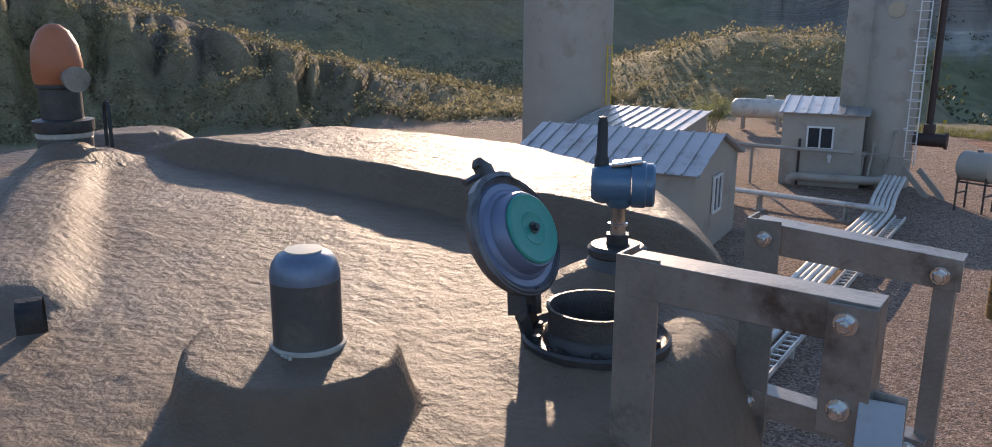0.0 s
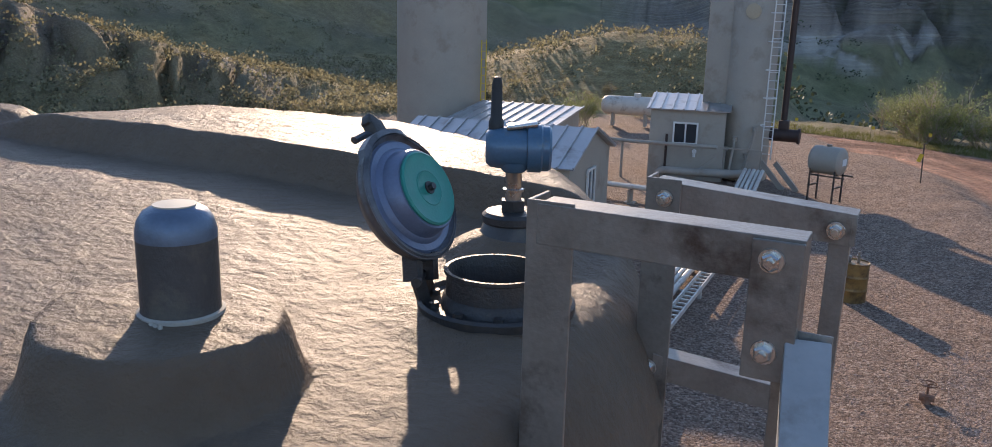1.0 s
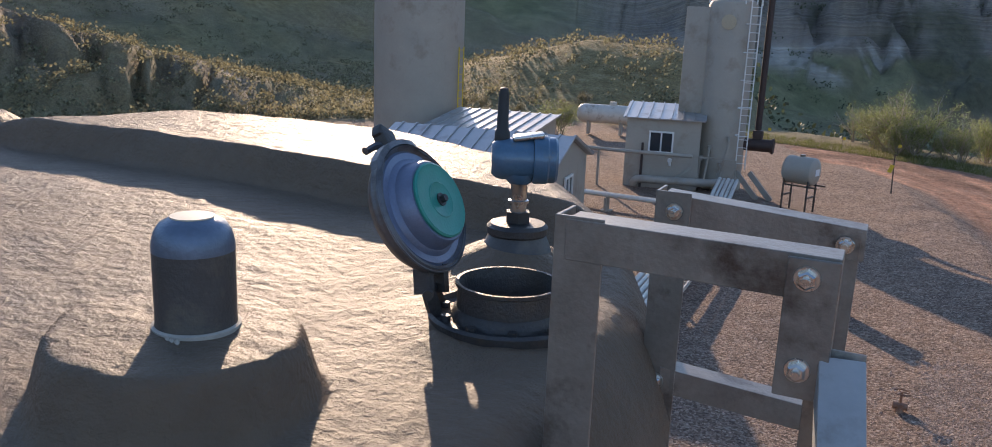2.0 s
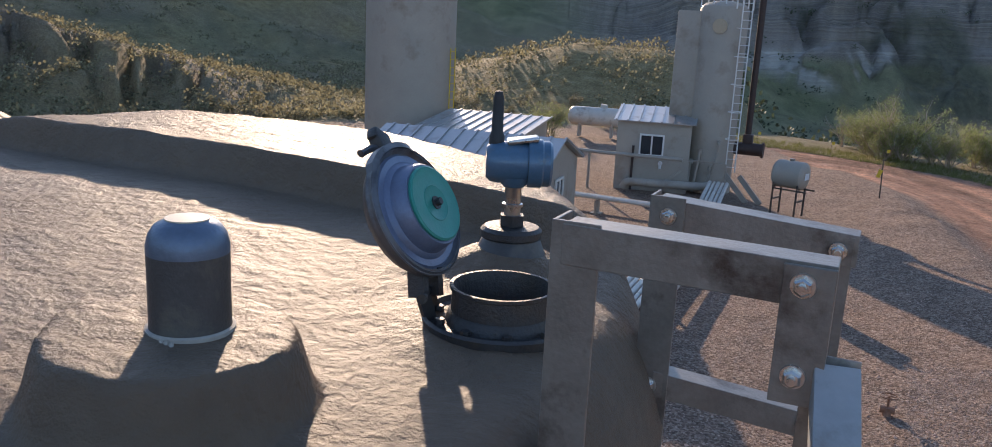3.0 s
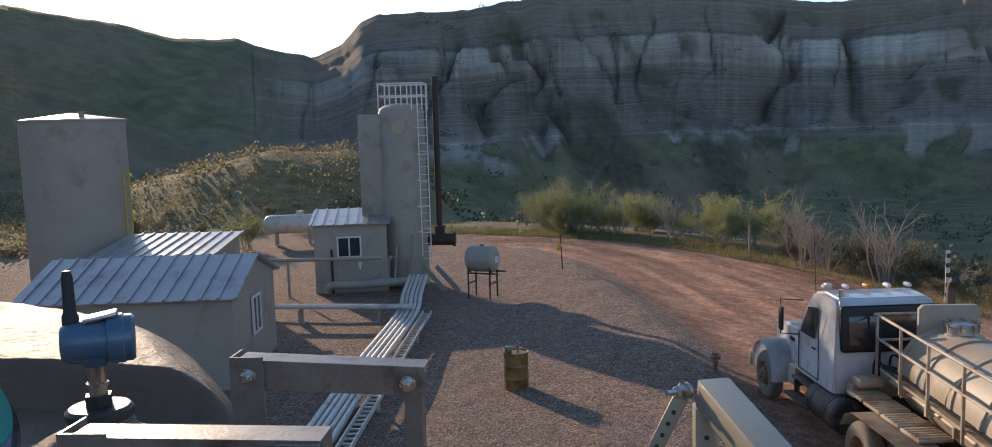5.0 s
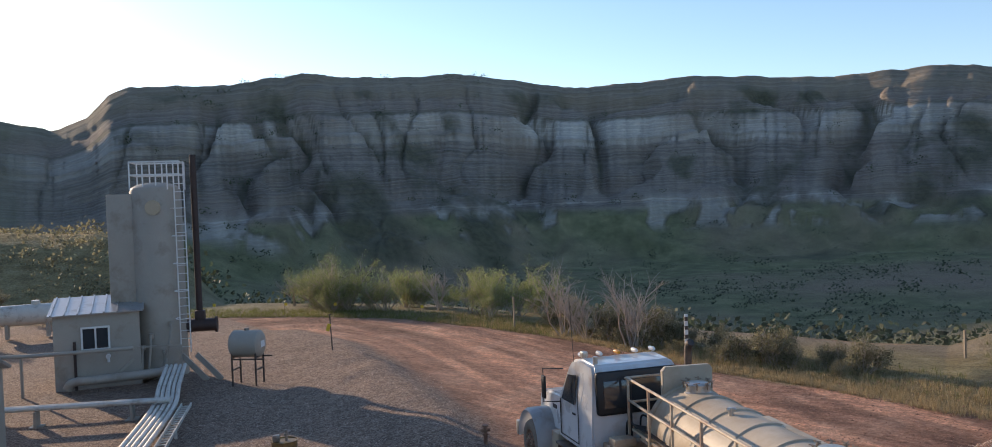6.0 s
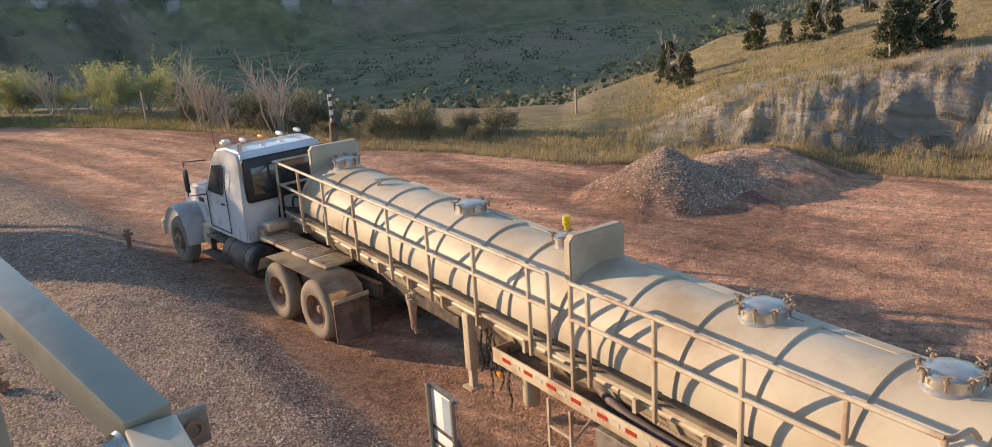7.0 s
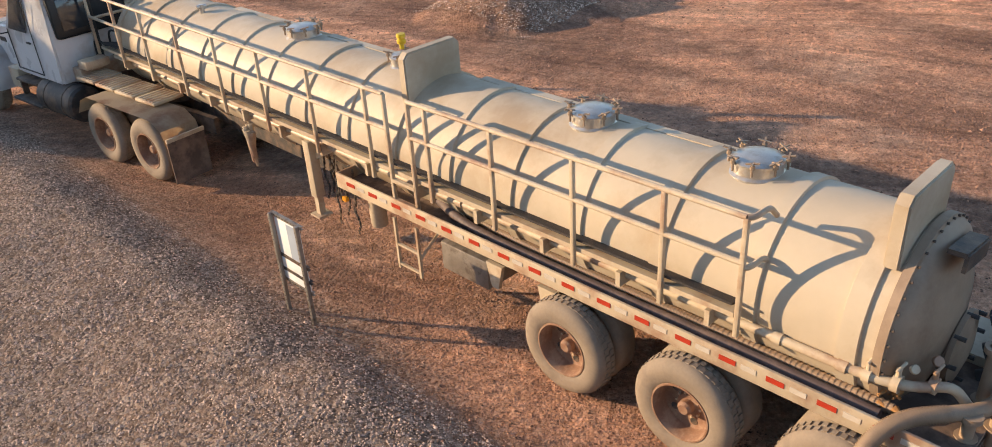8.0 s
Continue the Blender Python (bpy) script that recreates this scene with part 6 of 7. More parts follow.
    part("hinge_bracket", bm, dark_cast, t)


def transmitter():
    x, y = -0.482, 2.612
    z = zr(x, y) - 0.01
    t = thing("level_transmitter", "blue wireless level transmitter with a black aerial on a steel neck", "transmitter", pose(x, y, z, 0, 0, 26))
    k = 5.275 - z
    bm = BM()
    lathe(bm, [(0.13, -0.05), (0.10, 0.0), (0.084, k - 0.045), (0.078, k - 0.04)], 32)
    part("coated_collar", bm, pipe_grey, t)
    bm = BM()
    lathe(bm, [(0.086, k - 0.045), (0.09, k - 0.04), (0.09, k - 0.022), (0.08, k - 0.012), (0, k - 0.010)], 32)
    part("bushing", bm, dark_cast, t)
    bm = BM()
    cyl(bm, (0, 0, k - 0.01), (0, 0, k + 0.022), 0.038, seg=6)
    part("hex_nut", bm, dark_cast, t)
    bm = BM()
    lathe(bm, [(0.024, k + 0.02), (0.024, k + 0.045), (0.03, k + 0.047), (0.03, k + 0.055), (0.024, k + 0.057), (0.024, k + 0.10), (0.03, k + 0.11), (0.03, k + 0.12)], 24)
    part("neck", bm, steel_neck, t)
    hz = k + 0.175
    bm = BM()
    lathe(bm, [(0.03, k + 0.105), (0.045, k + 0.12), (0.05, hz - 0.04)], 24)
    lathe(bm, [(0, -0.085), (0.045, -0.083), (0.056, -0.07), (0.06, -0.05), (0.06, 0.035), (0.0, 0.035)], 32, pose(0, 0, hz, 0, 90, 0))
    bmesh.ops.recalc_face_normals(bm, faces=bm.faces)
    part("housing", bm, blue_paint, t)
    bm = BM()
    lathe(bm, [(0.0, 0.036), (0.068, 0.036), (0.07, 0.042), (0.07, 0.075), (0.066, 0.08), (0.066, 0.098), (0.06, 0.105), (0, 0.106)], 32, pose(0, 0, hz, 0, 90, 0))
    part("end_cap", bm, blue_paint, t)
    bm = BM()
    box(bm, (0.02, 0, hz + 0.066), (0.09, 0.07, 0.014), Matrix.Rotation(-0.15, 3, "Y"), bevel=0.005)
    part("name_plate", bm, steel_neck, t)
    bm = BM()
    lathe(bm, [(0.022, hz + 0.03), (0.022, hz + 0.075), (0.017, hz + 0.085), (0.015, hz + 0.18), (0.011, hz + 0.20), (0, hz + 0.203)], 16, Matrix.Translation((-0.055, 0, 0)))
    part("aerial", bm, black_rubber, t, "black stub aerial")


def vent_valve():
    x, y = -3.80, 2.70
    z = zr(x, y) - 0.02
    t = thing("vent_valve", "black vent stack with a faded orange domed cap", "vent", pose(x, y, z) @ Matrix.Scale(0.86, 4))
    bm = BM()
    lathe(bm, [(0.16, 0), (0.16, 0.10), (0.15, 0.11)], 32)
    part("coated_base", bm, pipe_grey, t)
    bm = BM()
    lathe(bm, [(0.155, 0.10), (0.165, 0.11), (0.165, 0.135), (0.155, 0.14)], 32)
    part("white_band", bm, tape, t)
    bm = BM()
    lathe(bm, [(0.17, 0.14), (0.175, 0.15), (0.175, 0.21), (0.12, 0.22), (0.12, 0.40), (0.13, 0.41), (0.13, 0.43)], 32)
    part("flange", bm, dark_cast, t)
    bm = BM()
    lathe(bm, [(0.13, 0.43), (0.14, 0.45), (0.145, 0.55), (0.13, 0.66), (0.09, 0.74), (0.04, 0.78), (0, 0.785)], 32)
    part("dome", bm, orange, t)
    bm = BM()
    cyl(bm, (0.1, 0, 0.47), (0.3, -0.05, 0.47), 0.05)
    cyl(bm, (0.28, -0.05, 0.47), (0.32, -0.06, 0.47), 0.075)
    part("side_outlet", bm, galv, t)
    bm = BM()
    pipe(bm, bend([(0.2, 0.15, 0.05), (0.21, 0.15, 0.28), (0.27, 0.14, 0.3), (0.29, 0.13, 0.05)], 5), 0.012, 6)
    part("loop", bm, black_rubber, t)


def strap_loop():
    x, y = -1.40, 1.30
    z = zr(x, y)
    t = thing("lifting_lug", "dark bent strap lug standing on the coating", "lug", pose(x, y, z, 0, 0, -30))
    bm = BM()
    arc = [(-0.05, -0.03)] + [(-0.05 * math.cos(q) + 0.0, 0.06 + 0.045 * math.sin(q)) for q in np.linspace(0.0, math.pi, 9)] + [(0.05, 0.03)]
    a = [bm.verts.new((u, -0.03, v)) for u, v in arc]
    b = [bm.verts.new((u, 0.03, v)) for u, v in arc]
    for i in range(len(arc) - 1):
        bm.faces.new((a[i], a[i + 1], b[i + 1], b[i]))
    bmesh.ops.solidify(bm, geom=bm.faces[:], thickness=0.01)
    bmesh.ops.recalc_face_normals(bm, faces=bm.faces)
    part("strap", bm, dark_cast, t)


pipe_cap()
hatch()
transmitter()
vent_valve()
strap_loop()


# ---- steel gate and guard rail beside the tank ----
def hex_bolt(parent, p, n, r=0.013):
    bm = BM()
    p, n = Vector(p), Vector(n).normalized()
    cyl(bm, p, p + n * 0.003, r * 1.5, r * 1.42, seg=20)
    cyl(bm, p + n * 0.003, p + n * 0.013, r * 1.12, seg=6)
    cyl(bm, p + n * 0.013, p + n * 0.016, r * 1.12, r * 0.85, seg=6)
    cyl(bm, p + n * 0.016, p + n * 0.027, r * 0.55, r * 0.5, seg=10)
    part("bolt", bm, bolt_steel, parent, "shiny hex bolt")


def angle_bar(parent, a, b, side, out, w=0.06, th=0.007, name="angle_bar", mat=None):
    """An L-section from a to b, one leg along side, the other along out."""
    bm = BM()
    a, b = Vector(a), Vector(b)
    side, out = Vector(side).normalized(), Vector(out).normalized()
    pts = [(0, 0), (w, 0), (w, th), (th, th), (th, w), (0, w)]
    A = [bm.verts.new(a + side * u + out * v) for u, v in pts]
    B = [bm.verts.new(b + side * u + out * v) for u, v in pts]
    bm.faces.new(A)
    bm.faces.new(B[::-1])
    for i in range(6):
        j = (i + 1) % 6
        bm.faces.new((A[j], A[i], B[i], B[j]))
    bmesh.ops.recalc_face_normals(bm, faces=bm.faces)
    bmesh.ops.bevel(bm, geom=bm.edges[:], offset=0.0012, segments=1, affect="EDGES")
    return part(name, bm, mat or galv, parent)


def rail_frames():
    X, Z, Y = (1, 0, 0), (0, 0, 1), (0, 1, 0)
    D = (0, 0, -1)
    g = thing("guard_frame", "weathered grey angle-iron guard frame bolted together", "guard rail", group="guard frames")
    angle_bar(g, (-0.02, 1.69, 4.2), (-0.02, 1.69, 5.52), X, Y, 0.085, name="upright")
    angle_bar(g, (0.0, 1.688, 5.515), (0.43, 1.68, 5.512), D, Y, 0.07, name="top_bar")
    angle_bar(g, (0.43, 1.672, 5.508), (0.43, 1.672, 5.29), (-1, 0, 0), Y, 0.075, name="drop_plate")
    hex_bolt(g, (0.385, 1.672, 5.478), (0, -1, 0.0))
    hex_bolt(g, (0.387, 1.672, 5.335), (0, -1, 0.0))
    angle_bar(g, (0.40, 1.69, 5.32), (0.40, 1.69, 4.6), X, Y, 0.06, name="upright")
    f = thing("guard_frame", "weathered grey angle-iron guard frame with a lower cross bar", "guard rail", group="guard frames")
    angle_bar(f, (-0.05, 2.49, 3.9), (-0.05, 2.49, 5.43), X, Y, 0.09, name="upright")
    angle_bar(f, (-0.03, 2.49, 5.425), (0.45, 2.58, 5.375), D, Y, 0.08, name="top_bar")
    angle_bar(f, (0.0, 2.485, 4.96), (0.42, 2.56, 4.90), D, Y, 0.07, name="cross_bar")
    angle_bar(f, (0.44, 2.575, 5.37), (0.43, 2.62, 4.0), (-1, 0, 0), Y, 0.048, name="upright")
    for p in ((0.0, 2.486, 5.38), (0.405, 2.56, 5.335), (-0.01, 2.486, 4.92), (0.385, 2.545, 4.875)):
        hex_bolt(f, p, (0, -1, 0), 0.015)
    # box rail that comes forward from the near frame
    b = thing("box_rail", "square steel rail with pale worn top face", "guard rail")
    bm = BM()
    beam(bm, (0.445, 1.70, 5.345), (0.55, 1.05, 4.72), 0.066, 0.05, bevel=0.003)
    part("rail", bm, pale_steel, b, "pale worn steel face")
    bm = BM()
    box(bm, (0.44, 1.71, 5.32), (0.08, 0.006, 0.09), bevel=0.002)
    part("end_plate", bm, galv, b)
    # hand rail beside the camera
    h = thing("hand_rail", "tan painted square-tube hand rail with bolted braces", "guard rail")
    A, J, K = Vector((0.965, 1.215, 5.738)), Vector((1.043, 0.894, 5.673)), Vector((1.043, 0.687, 5.64))
    bm = BM()
    beam(bm, A, J, 0.033, 0.030, bevel=0.002)
    part("rail", bm, tan_beam, h)
    d = (K - J).normalized()
    bm = BM()
    beam(bm, J + d * 0.004 + Vector((0, 0, -0.004)), K + d * 0.4, 0.033, 0.030, bevel=0.002)
    part("rail", bm, tan_beam, h)
    bm = BM()
    beam(bm, A + Vector((-0.006, 0.006, -0.016)), A + Vector((-0.006, 0.006, -0.9)), 0.021, 0.021, up=(0, 1, 0), bevel=0.001)
    up = part("upright", bm, tan_beam, h)
    me = mesh_of("post_hole", cyl(BM(), (0, 0, 0), (0, -0.0008, 0), 0.0025, seg=10), black_rubber)
    for i in range(22):
        piece("post_hole", me, up, Matrix.Translation(A + Vector((-0.006, -0.0045, -0.045 - 0.024 * i))))
    a0, a1 = A + Vector((-0.024, 0.004, 0.004)), A + Vector((-0.27, 0.05, -0.53))
    bm = BM()
    nn = Vector((-0.15, -0.95, 0.2)).normalized()
    beam(bm, a0, a1, 0.015, 0.004, up=nn, bevel=0.0006)
    br = part("brace", bm, tan_beam, h)
    me = mesh_of("brace_hole", cyl(BM(), (0, 0, 0), nn * 0.0026, 0.0024, seg=10), black_rubber)
    for i in range(40):
        piece("brace_hole", me, br, Matrix.Translation(a0.lerp(a1, 0.05 + 0.0225 * i)))
    sd = -(J - A).cross(Vector((0, 0, 1))).normalized()
    bm = BM()
    beam(bm, J - sd * 0.005 - Vector((0, 0, 0.012)), J + sd * 0.040 - Vector((0, 0, 0.012)), 0.005, 0.028, bevel=0.001)
    tab = part("lug", bm, galv, h)
    bm = BM()
    dj = (J - A).normalized()
    lathe(bm, [(0.005, -0.004), (0.009, -0.0038), (0.009, 0.0038), (0.005, 0.004)], 20, Matrix.Translation(J + sd * 0.028 - Vector((0, 0, 0.012))) @ dj.to_track_quat("Z", "Y").to_matrix().to_4x4())
    part("lug_washer", bm, rim_brown, tab)
    hex_bolt(h, A + Vector((-0.024, 0.002, 0.0)), (-0.8, -0.6, 0.1), 0.006)
    hex_bolt(h, J - sd * 0.02 - Vector((0, 0, 0.006)), -sd, 0.010)


rail_frames()


# ---- plants ----
def leaf_cloud(bm_list, centers, size, rng, n):
    """Adds n small leaf quads round the given centres (x, y, z, radius)."""
    vs, fs = bm_list
    for cx, cy, cz, cr in centers:
        for _ in range(n):
            d = Vector((rng.gauss(0, 1), rng.gauss(0, 1), rng.gauss(0, 0.8)))
            d = d.normalized() * cr * rng.uniform(0.35, 1.0)
            p = Vector((cx, cy, cz)) + d
            a = Vector((rng.gauss(0, 1), rng.gauss(0, 1), rng.gauss(0, 1))).normalized() * size * rng.uniform(0.6, 1.3)
            b = a.orthogonal().normalized() * size * rng.uniform(0.35, 0.7)
            k = len(vs)
            vs += [p - a, p + b, p + a, p - b]
            fs.append((k, k + 1, k + 2, k + 3))


def branches(rng, base, direction, length, radius, depth, segs, tips):
    """Tapered limbs; collects (a, b, r0, r1) and tip points."""
    d = Vector(direction).normalized()
    p = Vector(base)
    n = 4
    for i in range(n):
        q = p + d * length / n
        segs.append((p.copy(), q.copy(), radius * (1 - 0.5 * i / n), radius * (1 - 0.5 * (i + 1) / n)))
        d = (d + Vector((rng.gauss(0, 0.13), rng.gauss(0, 0.13), rng.gauss(0.03, 0.08)))).normalized()
        p = q
        if depth > 0 and i > 0:
            for _ in range(2 if depth > 1 else 1 + (rng.random() < 0.5)):
                dd = (d + Vector((rng.gauss(0, 0.5), rng.gauss(0, 0.5), rng.gauss(0.1, 0.25)))).normalized()
                branches(rng, p, dd, length * rng.uniform(0.4, 0.62), radius * 0.5, depth - 1, segs, tips)
    tips.append(p)


def limb_mesh(name, segs, mat, seg=5):
    vs, fs = [], []
    for a, b, r0, r1 in segs:
        d = (b - a).normalized()
        u = d.orthogonal().normalized()
        v = d.cross(u)
        k = len(vs)
        for c, r in ((a, r0), (b, r1)):
            vs += [c + r * (math.cos(2 * math.pi * i / seg) * u + math.sin(2 * math.pi * i / seg) * v) for i in range(seg)]
        fs += [(k + i, k + (i + 1) % seg, k + seg + (i + 1) % seg, k + seg + i) for i in range(seg)]
    me = bpy.data.meshes.new(name)
    me.from_pydata(vs, [], fs)
    me.materials.append(mat)
    me.shade_smooth()
    return me


def shrub_meshes(seed, h, leafy, mat, stems=6, spread=0.45, leaf=0.05, n=14):
    rng = random.Random(seed)
    segs, tips = [], []
    for _ in range(stems):
        branches(rng, (rng.gauss(0, 0.1), rng.gauss(0, 0.1), -0.15), (rng.gauss(0, spread), rng.gauss(0, spread), 1), h * rng.uniform(0.45, 0.75), 0.011 * h + 0.004, 2, segs, tips)
    limbs = limb_mesh("trunk", segs, bark)
    crown = None
    if leafy:
        vs, fs = [], []
        leaf_cloud((vs, fs), [(p.x, p.y, p.z, 0.17 * h ** 0.5) for p in tips] + [(q.x, q.y, q.z, 0.2 * h ** 0.5) for a, q, r0, r1 in segs[::6]] + [(rng.gauss(0, 0.22 * h), rng.gauss(0, 0.22 * h), rng.uniform(0.05, 0.5) * h, 0.2 * h ** 0.5) for _ in range(26)], leaf, rng, n)
        crown = bpy.data.meshes.new("crown")
        crown.from_pydata(vs, [], fs)
        crown.materials.append(mat)
    return limbs, crown


def plant(name, label, category, meshes, x, y, scale, turn, group=""):
    t = thing(name, label, category, pose(x, y, ground_z(x, y), 0, 0, turn) @ Matrix.Diagonal((scale, scale, scale, 1)), group)
    for nm, me in zip(("trunk", "crown"), meshes):
        if me:
            new(nm, me).parent = t
    return t


def polar(az, r):
    return r * math.sin(radians(az)), r * math.cos(radians(az))


rng = random.Random(11)
green_kinds = [shrub_meshes(100 + i, 2.6, True, leaf_green, 9, 0.5, 0.045, 9) for i in range(3)]
olive_kinds = [shrub_meshes(120 + i, 1.5, True, leaf_olive, 7, 0.5, 0.05, 5) for i in range(3)]
bare_kinds = [shrub_meshes(140 + i, 2.9, False, None, 6, 0.26) for i in range(3)]
for i in range(20):
    az = rng.uniform(-1.5, 15)
    r = np.interp(az, EDGE_AZ, EDGE_R) + rng.uniform(2.0, 9.5)
    x, y = polar(az, r)
    k = rng.uniform(0.45, 1.0)
    plant("willow_shrub", "leafy yellow-green shrub beside the road", "shrub", green_kinds[i % 3], x, y, k, rng.uniform(0, 360), "roadside shrubs")
for az, k in ((1.0, 1.25), (2.2, 1.1), (4.6, 0.9)):
    x, y = polar(az, np.interp(az, EDGE_AZ, EDGE_R) + 3.2)
    plant("willow_shrub", "tall yellow-green shrub beside the road", "shrub", green_kinds[1], x, y, k, az * 50, "roadside shrubs")
for az, dr, k in ((8.2, 4.5, 1.0), (10.3, 4.5, 0.7), (16.8, 1.2, 1.05), (17.6, 1.6, 0.85), (18.3, 1.0, 0.7), (21.4, 1.1, 1.1), (21.9, 1.5, 0.8), (-1.5, 7, 0.7)):
    x, y = polar(az, np.interp(az, EDGE_AZ, EDGE_R) + dr)
    plant("bare_tree", "bare grey-branched young tree beside the road", "tree", bare_kinds[int(az) % 3], x, y, k, az * 77, "bare trees")
for i in range(34):
    az = rng.uniform(15.5, 36)
    x, y = polar(az, np.interp(az, EDGE_AZ, EDGE_R) + rng.uniform(1.2, 4.5))
    plant("sagebrush", "olive-grey sagebrush on the grassy verge", "shrub", olive_kinds[i % 3], x, y, rng.uniform(0.35, 0.95), rng.uniform(0, 360), "verge brush")
for i in range(9):
    x, y = polar(rng.uniform(-30, -14), rng.uniform(53, 60))
    plant("sagebrush", "olive-grey brush behind the plant", "shrub", olive_kinds[i % 3], x, y, rng.uniform(0.5, 1.2), rng.uniform(0, 360), "verge brush")
x, y = polar(-19.8, 47)
plant("willow_shrub", "small leafy shrub behind the plant", "shrub", green_kinds[0], x, y, 0.8, 20)


def juniper_mesh(seed):
    r2 = random.Random(seed)
    segs, tips = [], []
    branches(r2, (0, 0, -0.2), (0, 0, 1), 1.5, 0.06, 2, segs, tips)
    vs, fs = [], []
    cs = []
    for _ in range(95):
        z = r2.uniform(0.0, 1.75)
        rad = 0.62 * (1 - (z / 1.95)) ** 0.6 * r2.uniform(0.5, 1.05)
        a = r2.uniform(0, 6.28)
        cs.append((rad * math.cos(a), rad * math.sin(a), z, 0.17))
    leaf_cloud((vs, fs), cs, 0.06, r2, 30)
    me = bpy.data.meshes.new("crown")
    me.from_pydata(vs, [], fs)
    me.materials.append(juniper)
    return limb_mesh("trunk", segs, bark), me


jun = [juniper_mesh(7), juniper_mesh(8)]
for i, (az, d, k) in enumerate(((46.9, 14, 1.0), (48.0, 11, 0.75), (52.2, 17, 0.9), (55.5, 14, 0.9), (56.6, 15, 0.8), (60.0, 6.5, 1.0), (61.2, 7.0, 1.2), (62.4, 7.5, 0.9), (63.4, 20, 1.1), (66, 15, 1.3), (58.6, 19, 0.6), (54.0, 15.5, 0.6))):
    x, y = polar(az, np.interp(az, EDGE_AZ, EDGE_R) + d)
    plant("juniper", "dark green juniper bush on the clay bluff", "juniper", jun[i % 2], x, y, k, 67 * i, "junipers")


def scatter_mesh(name, label, mat, spots, build, category):
    """Joins many small alike pieces into one object."""
    vs, fs = [], []
    for s in spots:
        build(vs, fs, *s)
    me = bpy.data.meshes.new(name)
    me.from_pydata(vs, [], fs)
    me.materials.append(mat)
    return tagged(new(name, me), label, category, kind="stuff")


def tuft(vs, fs, x, y, z, h, r):
    for _ in range(r):
        a = rng.uniform(0, 6.28)
        lean = rng.uniform(0.1, 0.6)
        dx, dy = math.cos(a), math.sin(a)
        bx, by = x + rng.gauss(0, 0.06), y + rng.gauss(0, 0.06)
        w = 0.006 + 0.012 * h
        hh = h * rng.uniform(0.6, 1.2)
        k = len(vs)
        vs += [(bx - dy * w, by + dx * w, z - 0.02), (bx + dy * w, by - dx * w, z - 0.02), (bx + dx * lean * hh, by + dy * lean * hh, z + hh)]
        fs.append((k, k + 1, k + 2))


def spots_polar(n, az0, az1, d0, d1, h0, h1, blades, edge=True):
    az = np.array([rng.uniform(az0, az1) for _ in range(n)])
    d = np.array([d0 + (d1 - d0) * rng.random() ** 1.5 for _ in range(n)])
    r = (np.interp(az, EDGE_AZ, EDGE_R) if edge else 0) + d
    x, y = r * np.sin(np.radians(az)), r * np.cos(np.radians(az))
    z = ground_height(x, y)[0]
    return [(float(a), float(b), float(c), rng.uniform(h0, h1), blades) for a, b, c in zip(x, y, z)]


scatter_mesh("dry_grass", "dry straw-coloured grass along the road edge", grass_dry, spots_polar(7500, 8, 75, -0.2, 4.5, 0.06, 0.22, 9) + spots_polar(3500, 44, 78, 4, 22, 0.08, 0.22, 8), tuft, "grass")
scatter_mesh("green_grass", "fresh green grass along the road edge", grass_green, spots_polar(2400, -12, 16, -0.1, 3.5, 0.08, 0.26, 8) + spots_polar(400, 16, 42, 1.5, 6, 0.08, 0.2, 7) + spots_polar(700, 42, 60, 2, 14, 0.1, 0.25, 7), tuft, "grass")


def clump(vs, fs, x, y, z, h, n):
    for _ in range(n):
        d = Vector((rng.gauss(0, 0.55), rng.gauss(0, 0.55), abs(rng.gauss(0.45, 0.3)))) * h
        a = Vector((rng.gauss(0, 1), rng.gauss(0, 1), rng.gauss(0, 1))).normalized() * h * 0.17
        b = a.orthogonal().normalized() * h * 0.11
        p = Vector((x, y, z)) + d
        k = len(vs)
        vs += [p - a, p + b, p + a, p - b]
        fs.append((k, k + 1, k + 2, k + 3))


scatter_mesh("hillside_brush", "grey-green brush covering the hillsides", leaf_olive, spots_polar(2600, -74, -28, 3, 75, 0.22, 0.75, 26) + spots_polar(260, -28, -12, 8, 60, 0.4, 1.0, 22), clump, "brush")
scatter_mesh("valley_brush", "dark brush scattered over valley and slopes", juniper, spots_polar(900, -12, 60, 25, 210, 0.6, 1.7, 20), clump, "brush")


# ---- loose stones of the gravel pad and heap ----
def stone(vs, fs, x, y, z, s, n):
    k = len(vs)
    q = [rng.uniform(0.6, 1.25) * s for _ in range(6)]
    a = rng.uniform(0, 3)
    c, d = math.cos(a), math.sin(a)
    vs += [(x + q[0] * c, y + q[0] * d, z), (x - q[1] * d, y + q[1] * c, z), (x - q[2] * c, y - q[2] * d, z), (x + q[3] * d, y - q[3] * c, z), (x, y, z + 0.8 * q[4]), (x, y, z - 0.3 * s)]
    fs += [(k, k + 1, k + 4), (k + 1, k + 2, k + 4), (k + 2, k + 3, k + 4), (k + 3, k, k + 4)]


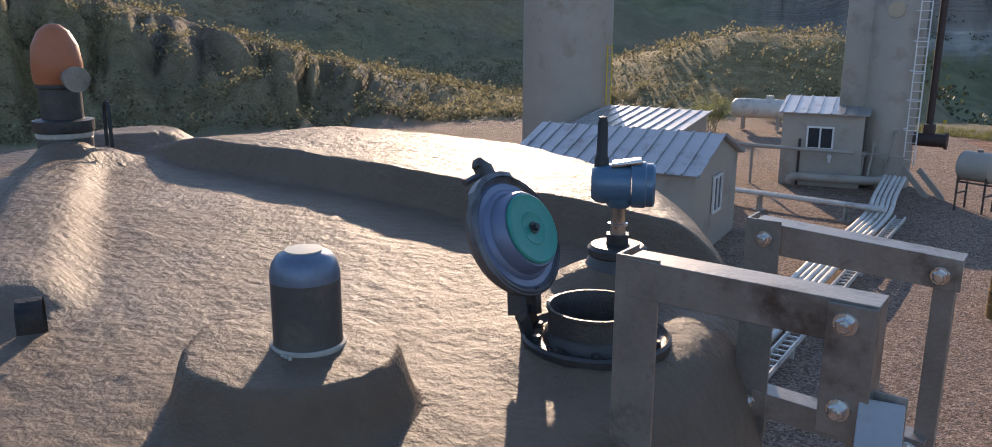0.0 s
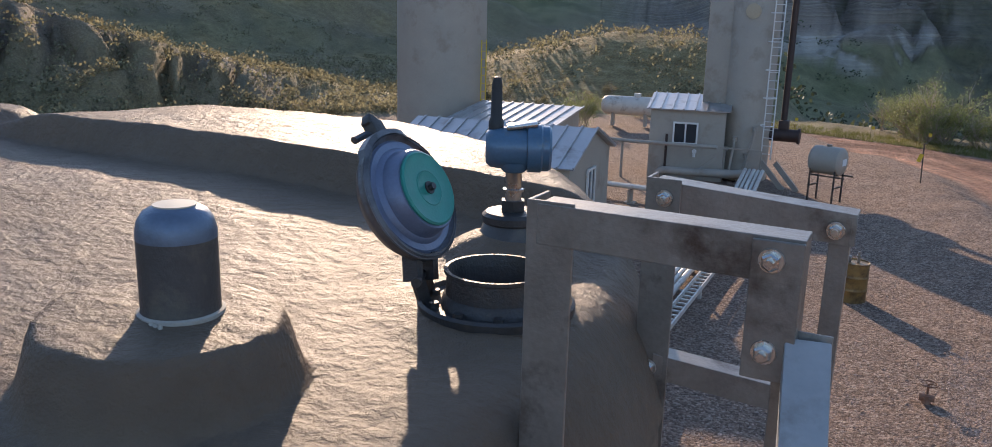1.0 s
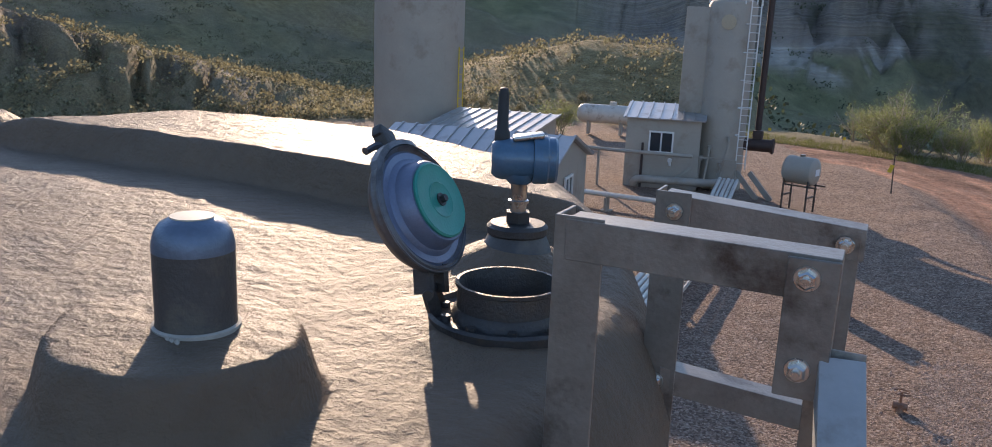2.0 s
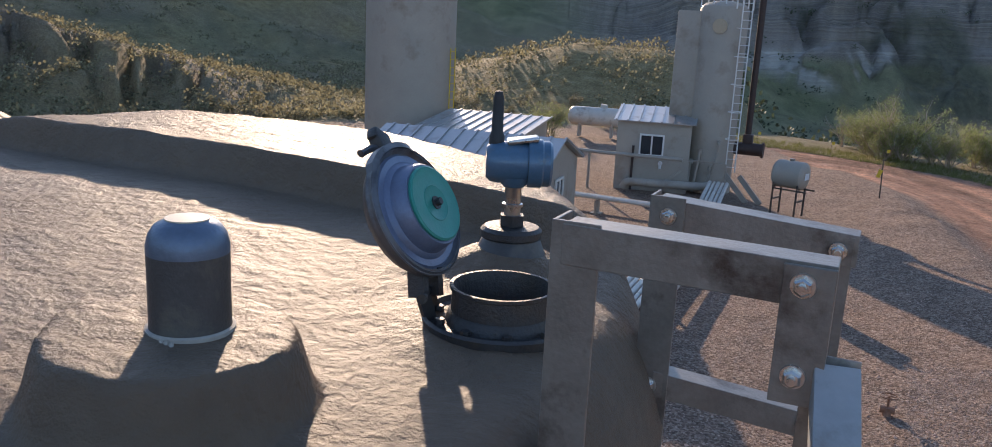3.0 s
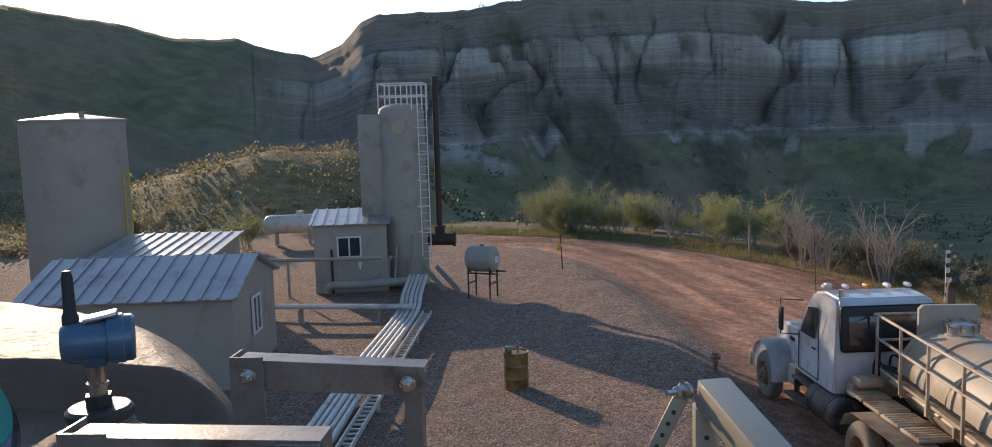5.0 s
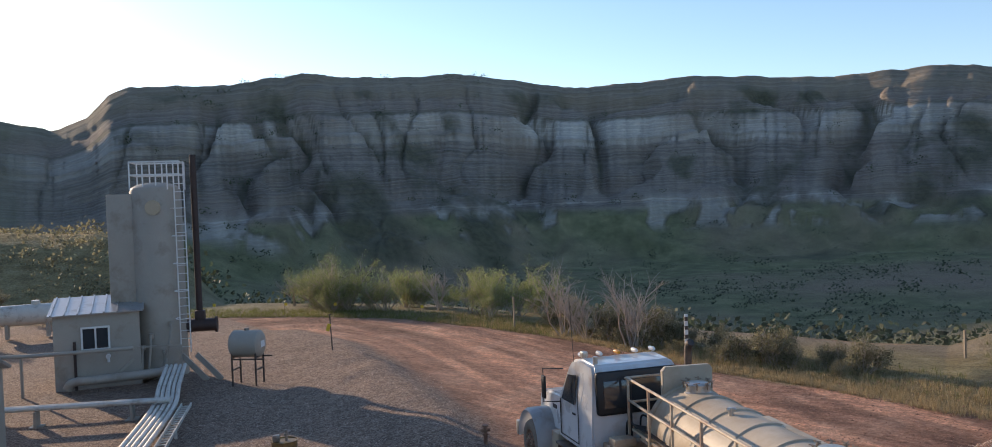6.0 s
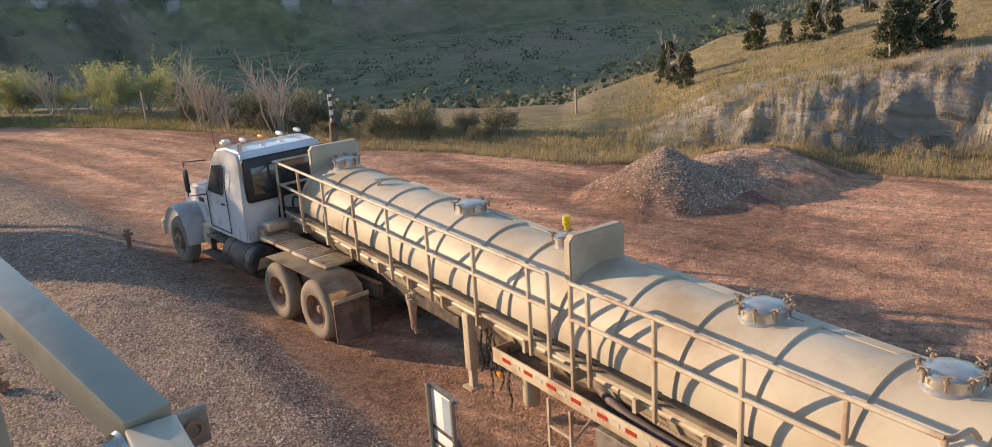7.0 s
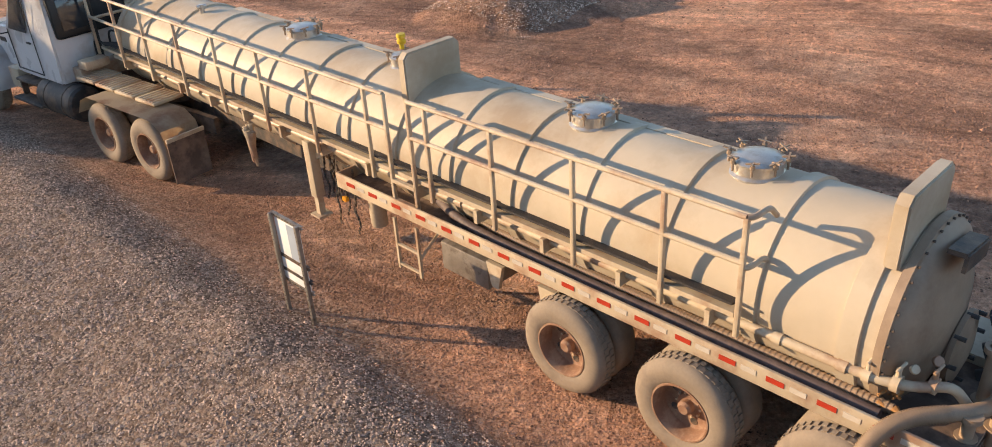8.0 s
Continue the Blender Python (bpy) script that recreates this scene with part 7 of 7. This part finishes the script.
def pad_spots(n, x0, x1, y0, y1, s0, s1):
    x = np.array([rng.uniform(x0, x1) for _ in range(n)])
    y = np.array([y0 + (y1 - y0) * rng.random() ** 1.4 for _ in range(n)])
    z = ground_height(x, y)[0]
    return [(float(a), float(b), float(c), rng.uniform(s0, s1) * (1 if rng.random() < 0.93 else 1.8), 0) for a, b, c in zip(x, y, z)]


scatter_mesh("gravel", "loose pinkish-grey gravel on the pad", stone_grey, pad_spots(52000, 1.5, 5.1, 3.2, 17, 0.006, 0.017) + pad_spots(12000, -3, 4.4, 9, 30, 0.008, 0.022) + pad_spots(6000, 14.8, 19, 13.2, 17.2, 0.010, 0.028), stone, "gravel")
red_stone = speckled(material("red_scoria_chips", (0.36, 0.19, 0.12), 0.9, 0, 0.3, 3.0), 0.3, 1.5)
scatter_mesh("scoria_chips", "red scoria chips on the road", red_stone, pad_spots(16000, 4.6, 7, 2.5, 14, 0.005, 0.014) + pad_spots(14000, 8, 20, 0, 24, 0.008, 0.026), stone, "gravel")


# ---- posts beyond the road ----
def far_post(az, dr, h, mat, label, striped=False):
    x, y = polar(az, np.interp(az, EDGE_AZ, EDGE_R) + dr)
    t = thing("marker_post", label, "post", pose(x, y, ground_z(x, y)))
    bm = BM()
    beam(bm, (0, 0, -0.2), (0, 0, h), 0.07 if not striped else 0.13, 0.07 if not striped else 0.03, up=(0, 1, 0))
    p = part("post", bm, mat, t)
    if striped:
        for i in range(5):
            bm = BM()
            box(bm, (0, -0.02, 0.3 + 0.32 * i), (0.132, 0.012, 0.14))
            part("stripe", bm, black_steel, p)


far_post(13.4, 0.6, 1.5, wood_post, "weathered wooden marker post")
far_post(25.0, 0.4, 1.75, white_frame, "white and black striped marker post", True)
far_post(41.0, 9.0, 1.0, wood_post, "pale wooden marker post by the trail")
for az in (-6.5, -2.0, 1.2, 7.0):
    x, y = polar(az, np.interp(az, EDGE_AZ, EDGE_R) + 0.5)
    t = thing("marker_flag", "small yellow wire flag at the road edge", "flag", pose(x, y, ground_z(x, y)), "marker flags")
    part("wire", cyl(BM(), (0, 0, -0.1), (0, 0, 0.75), 0.008, seg=5), black_steel, t)
    part("flag", box(BM(), (0.08, 0, 0.66), (0.16, 0.01, 0.16)), yellow, t)
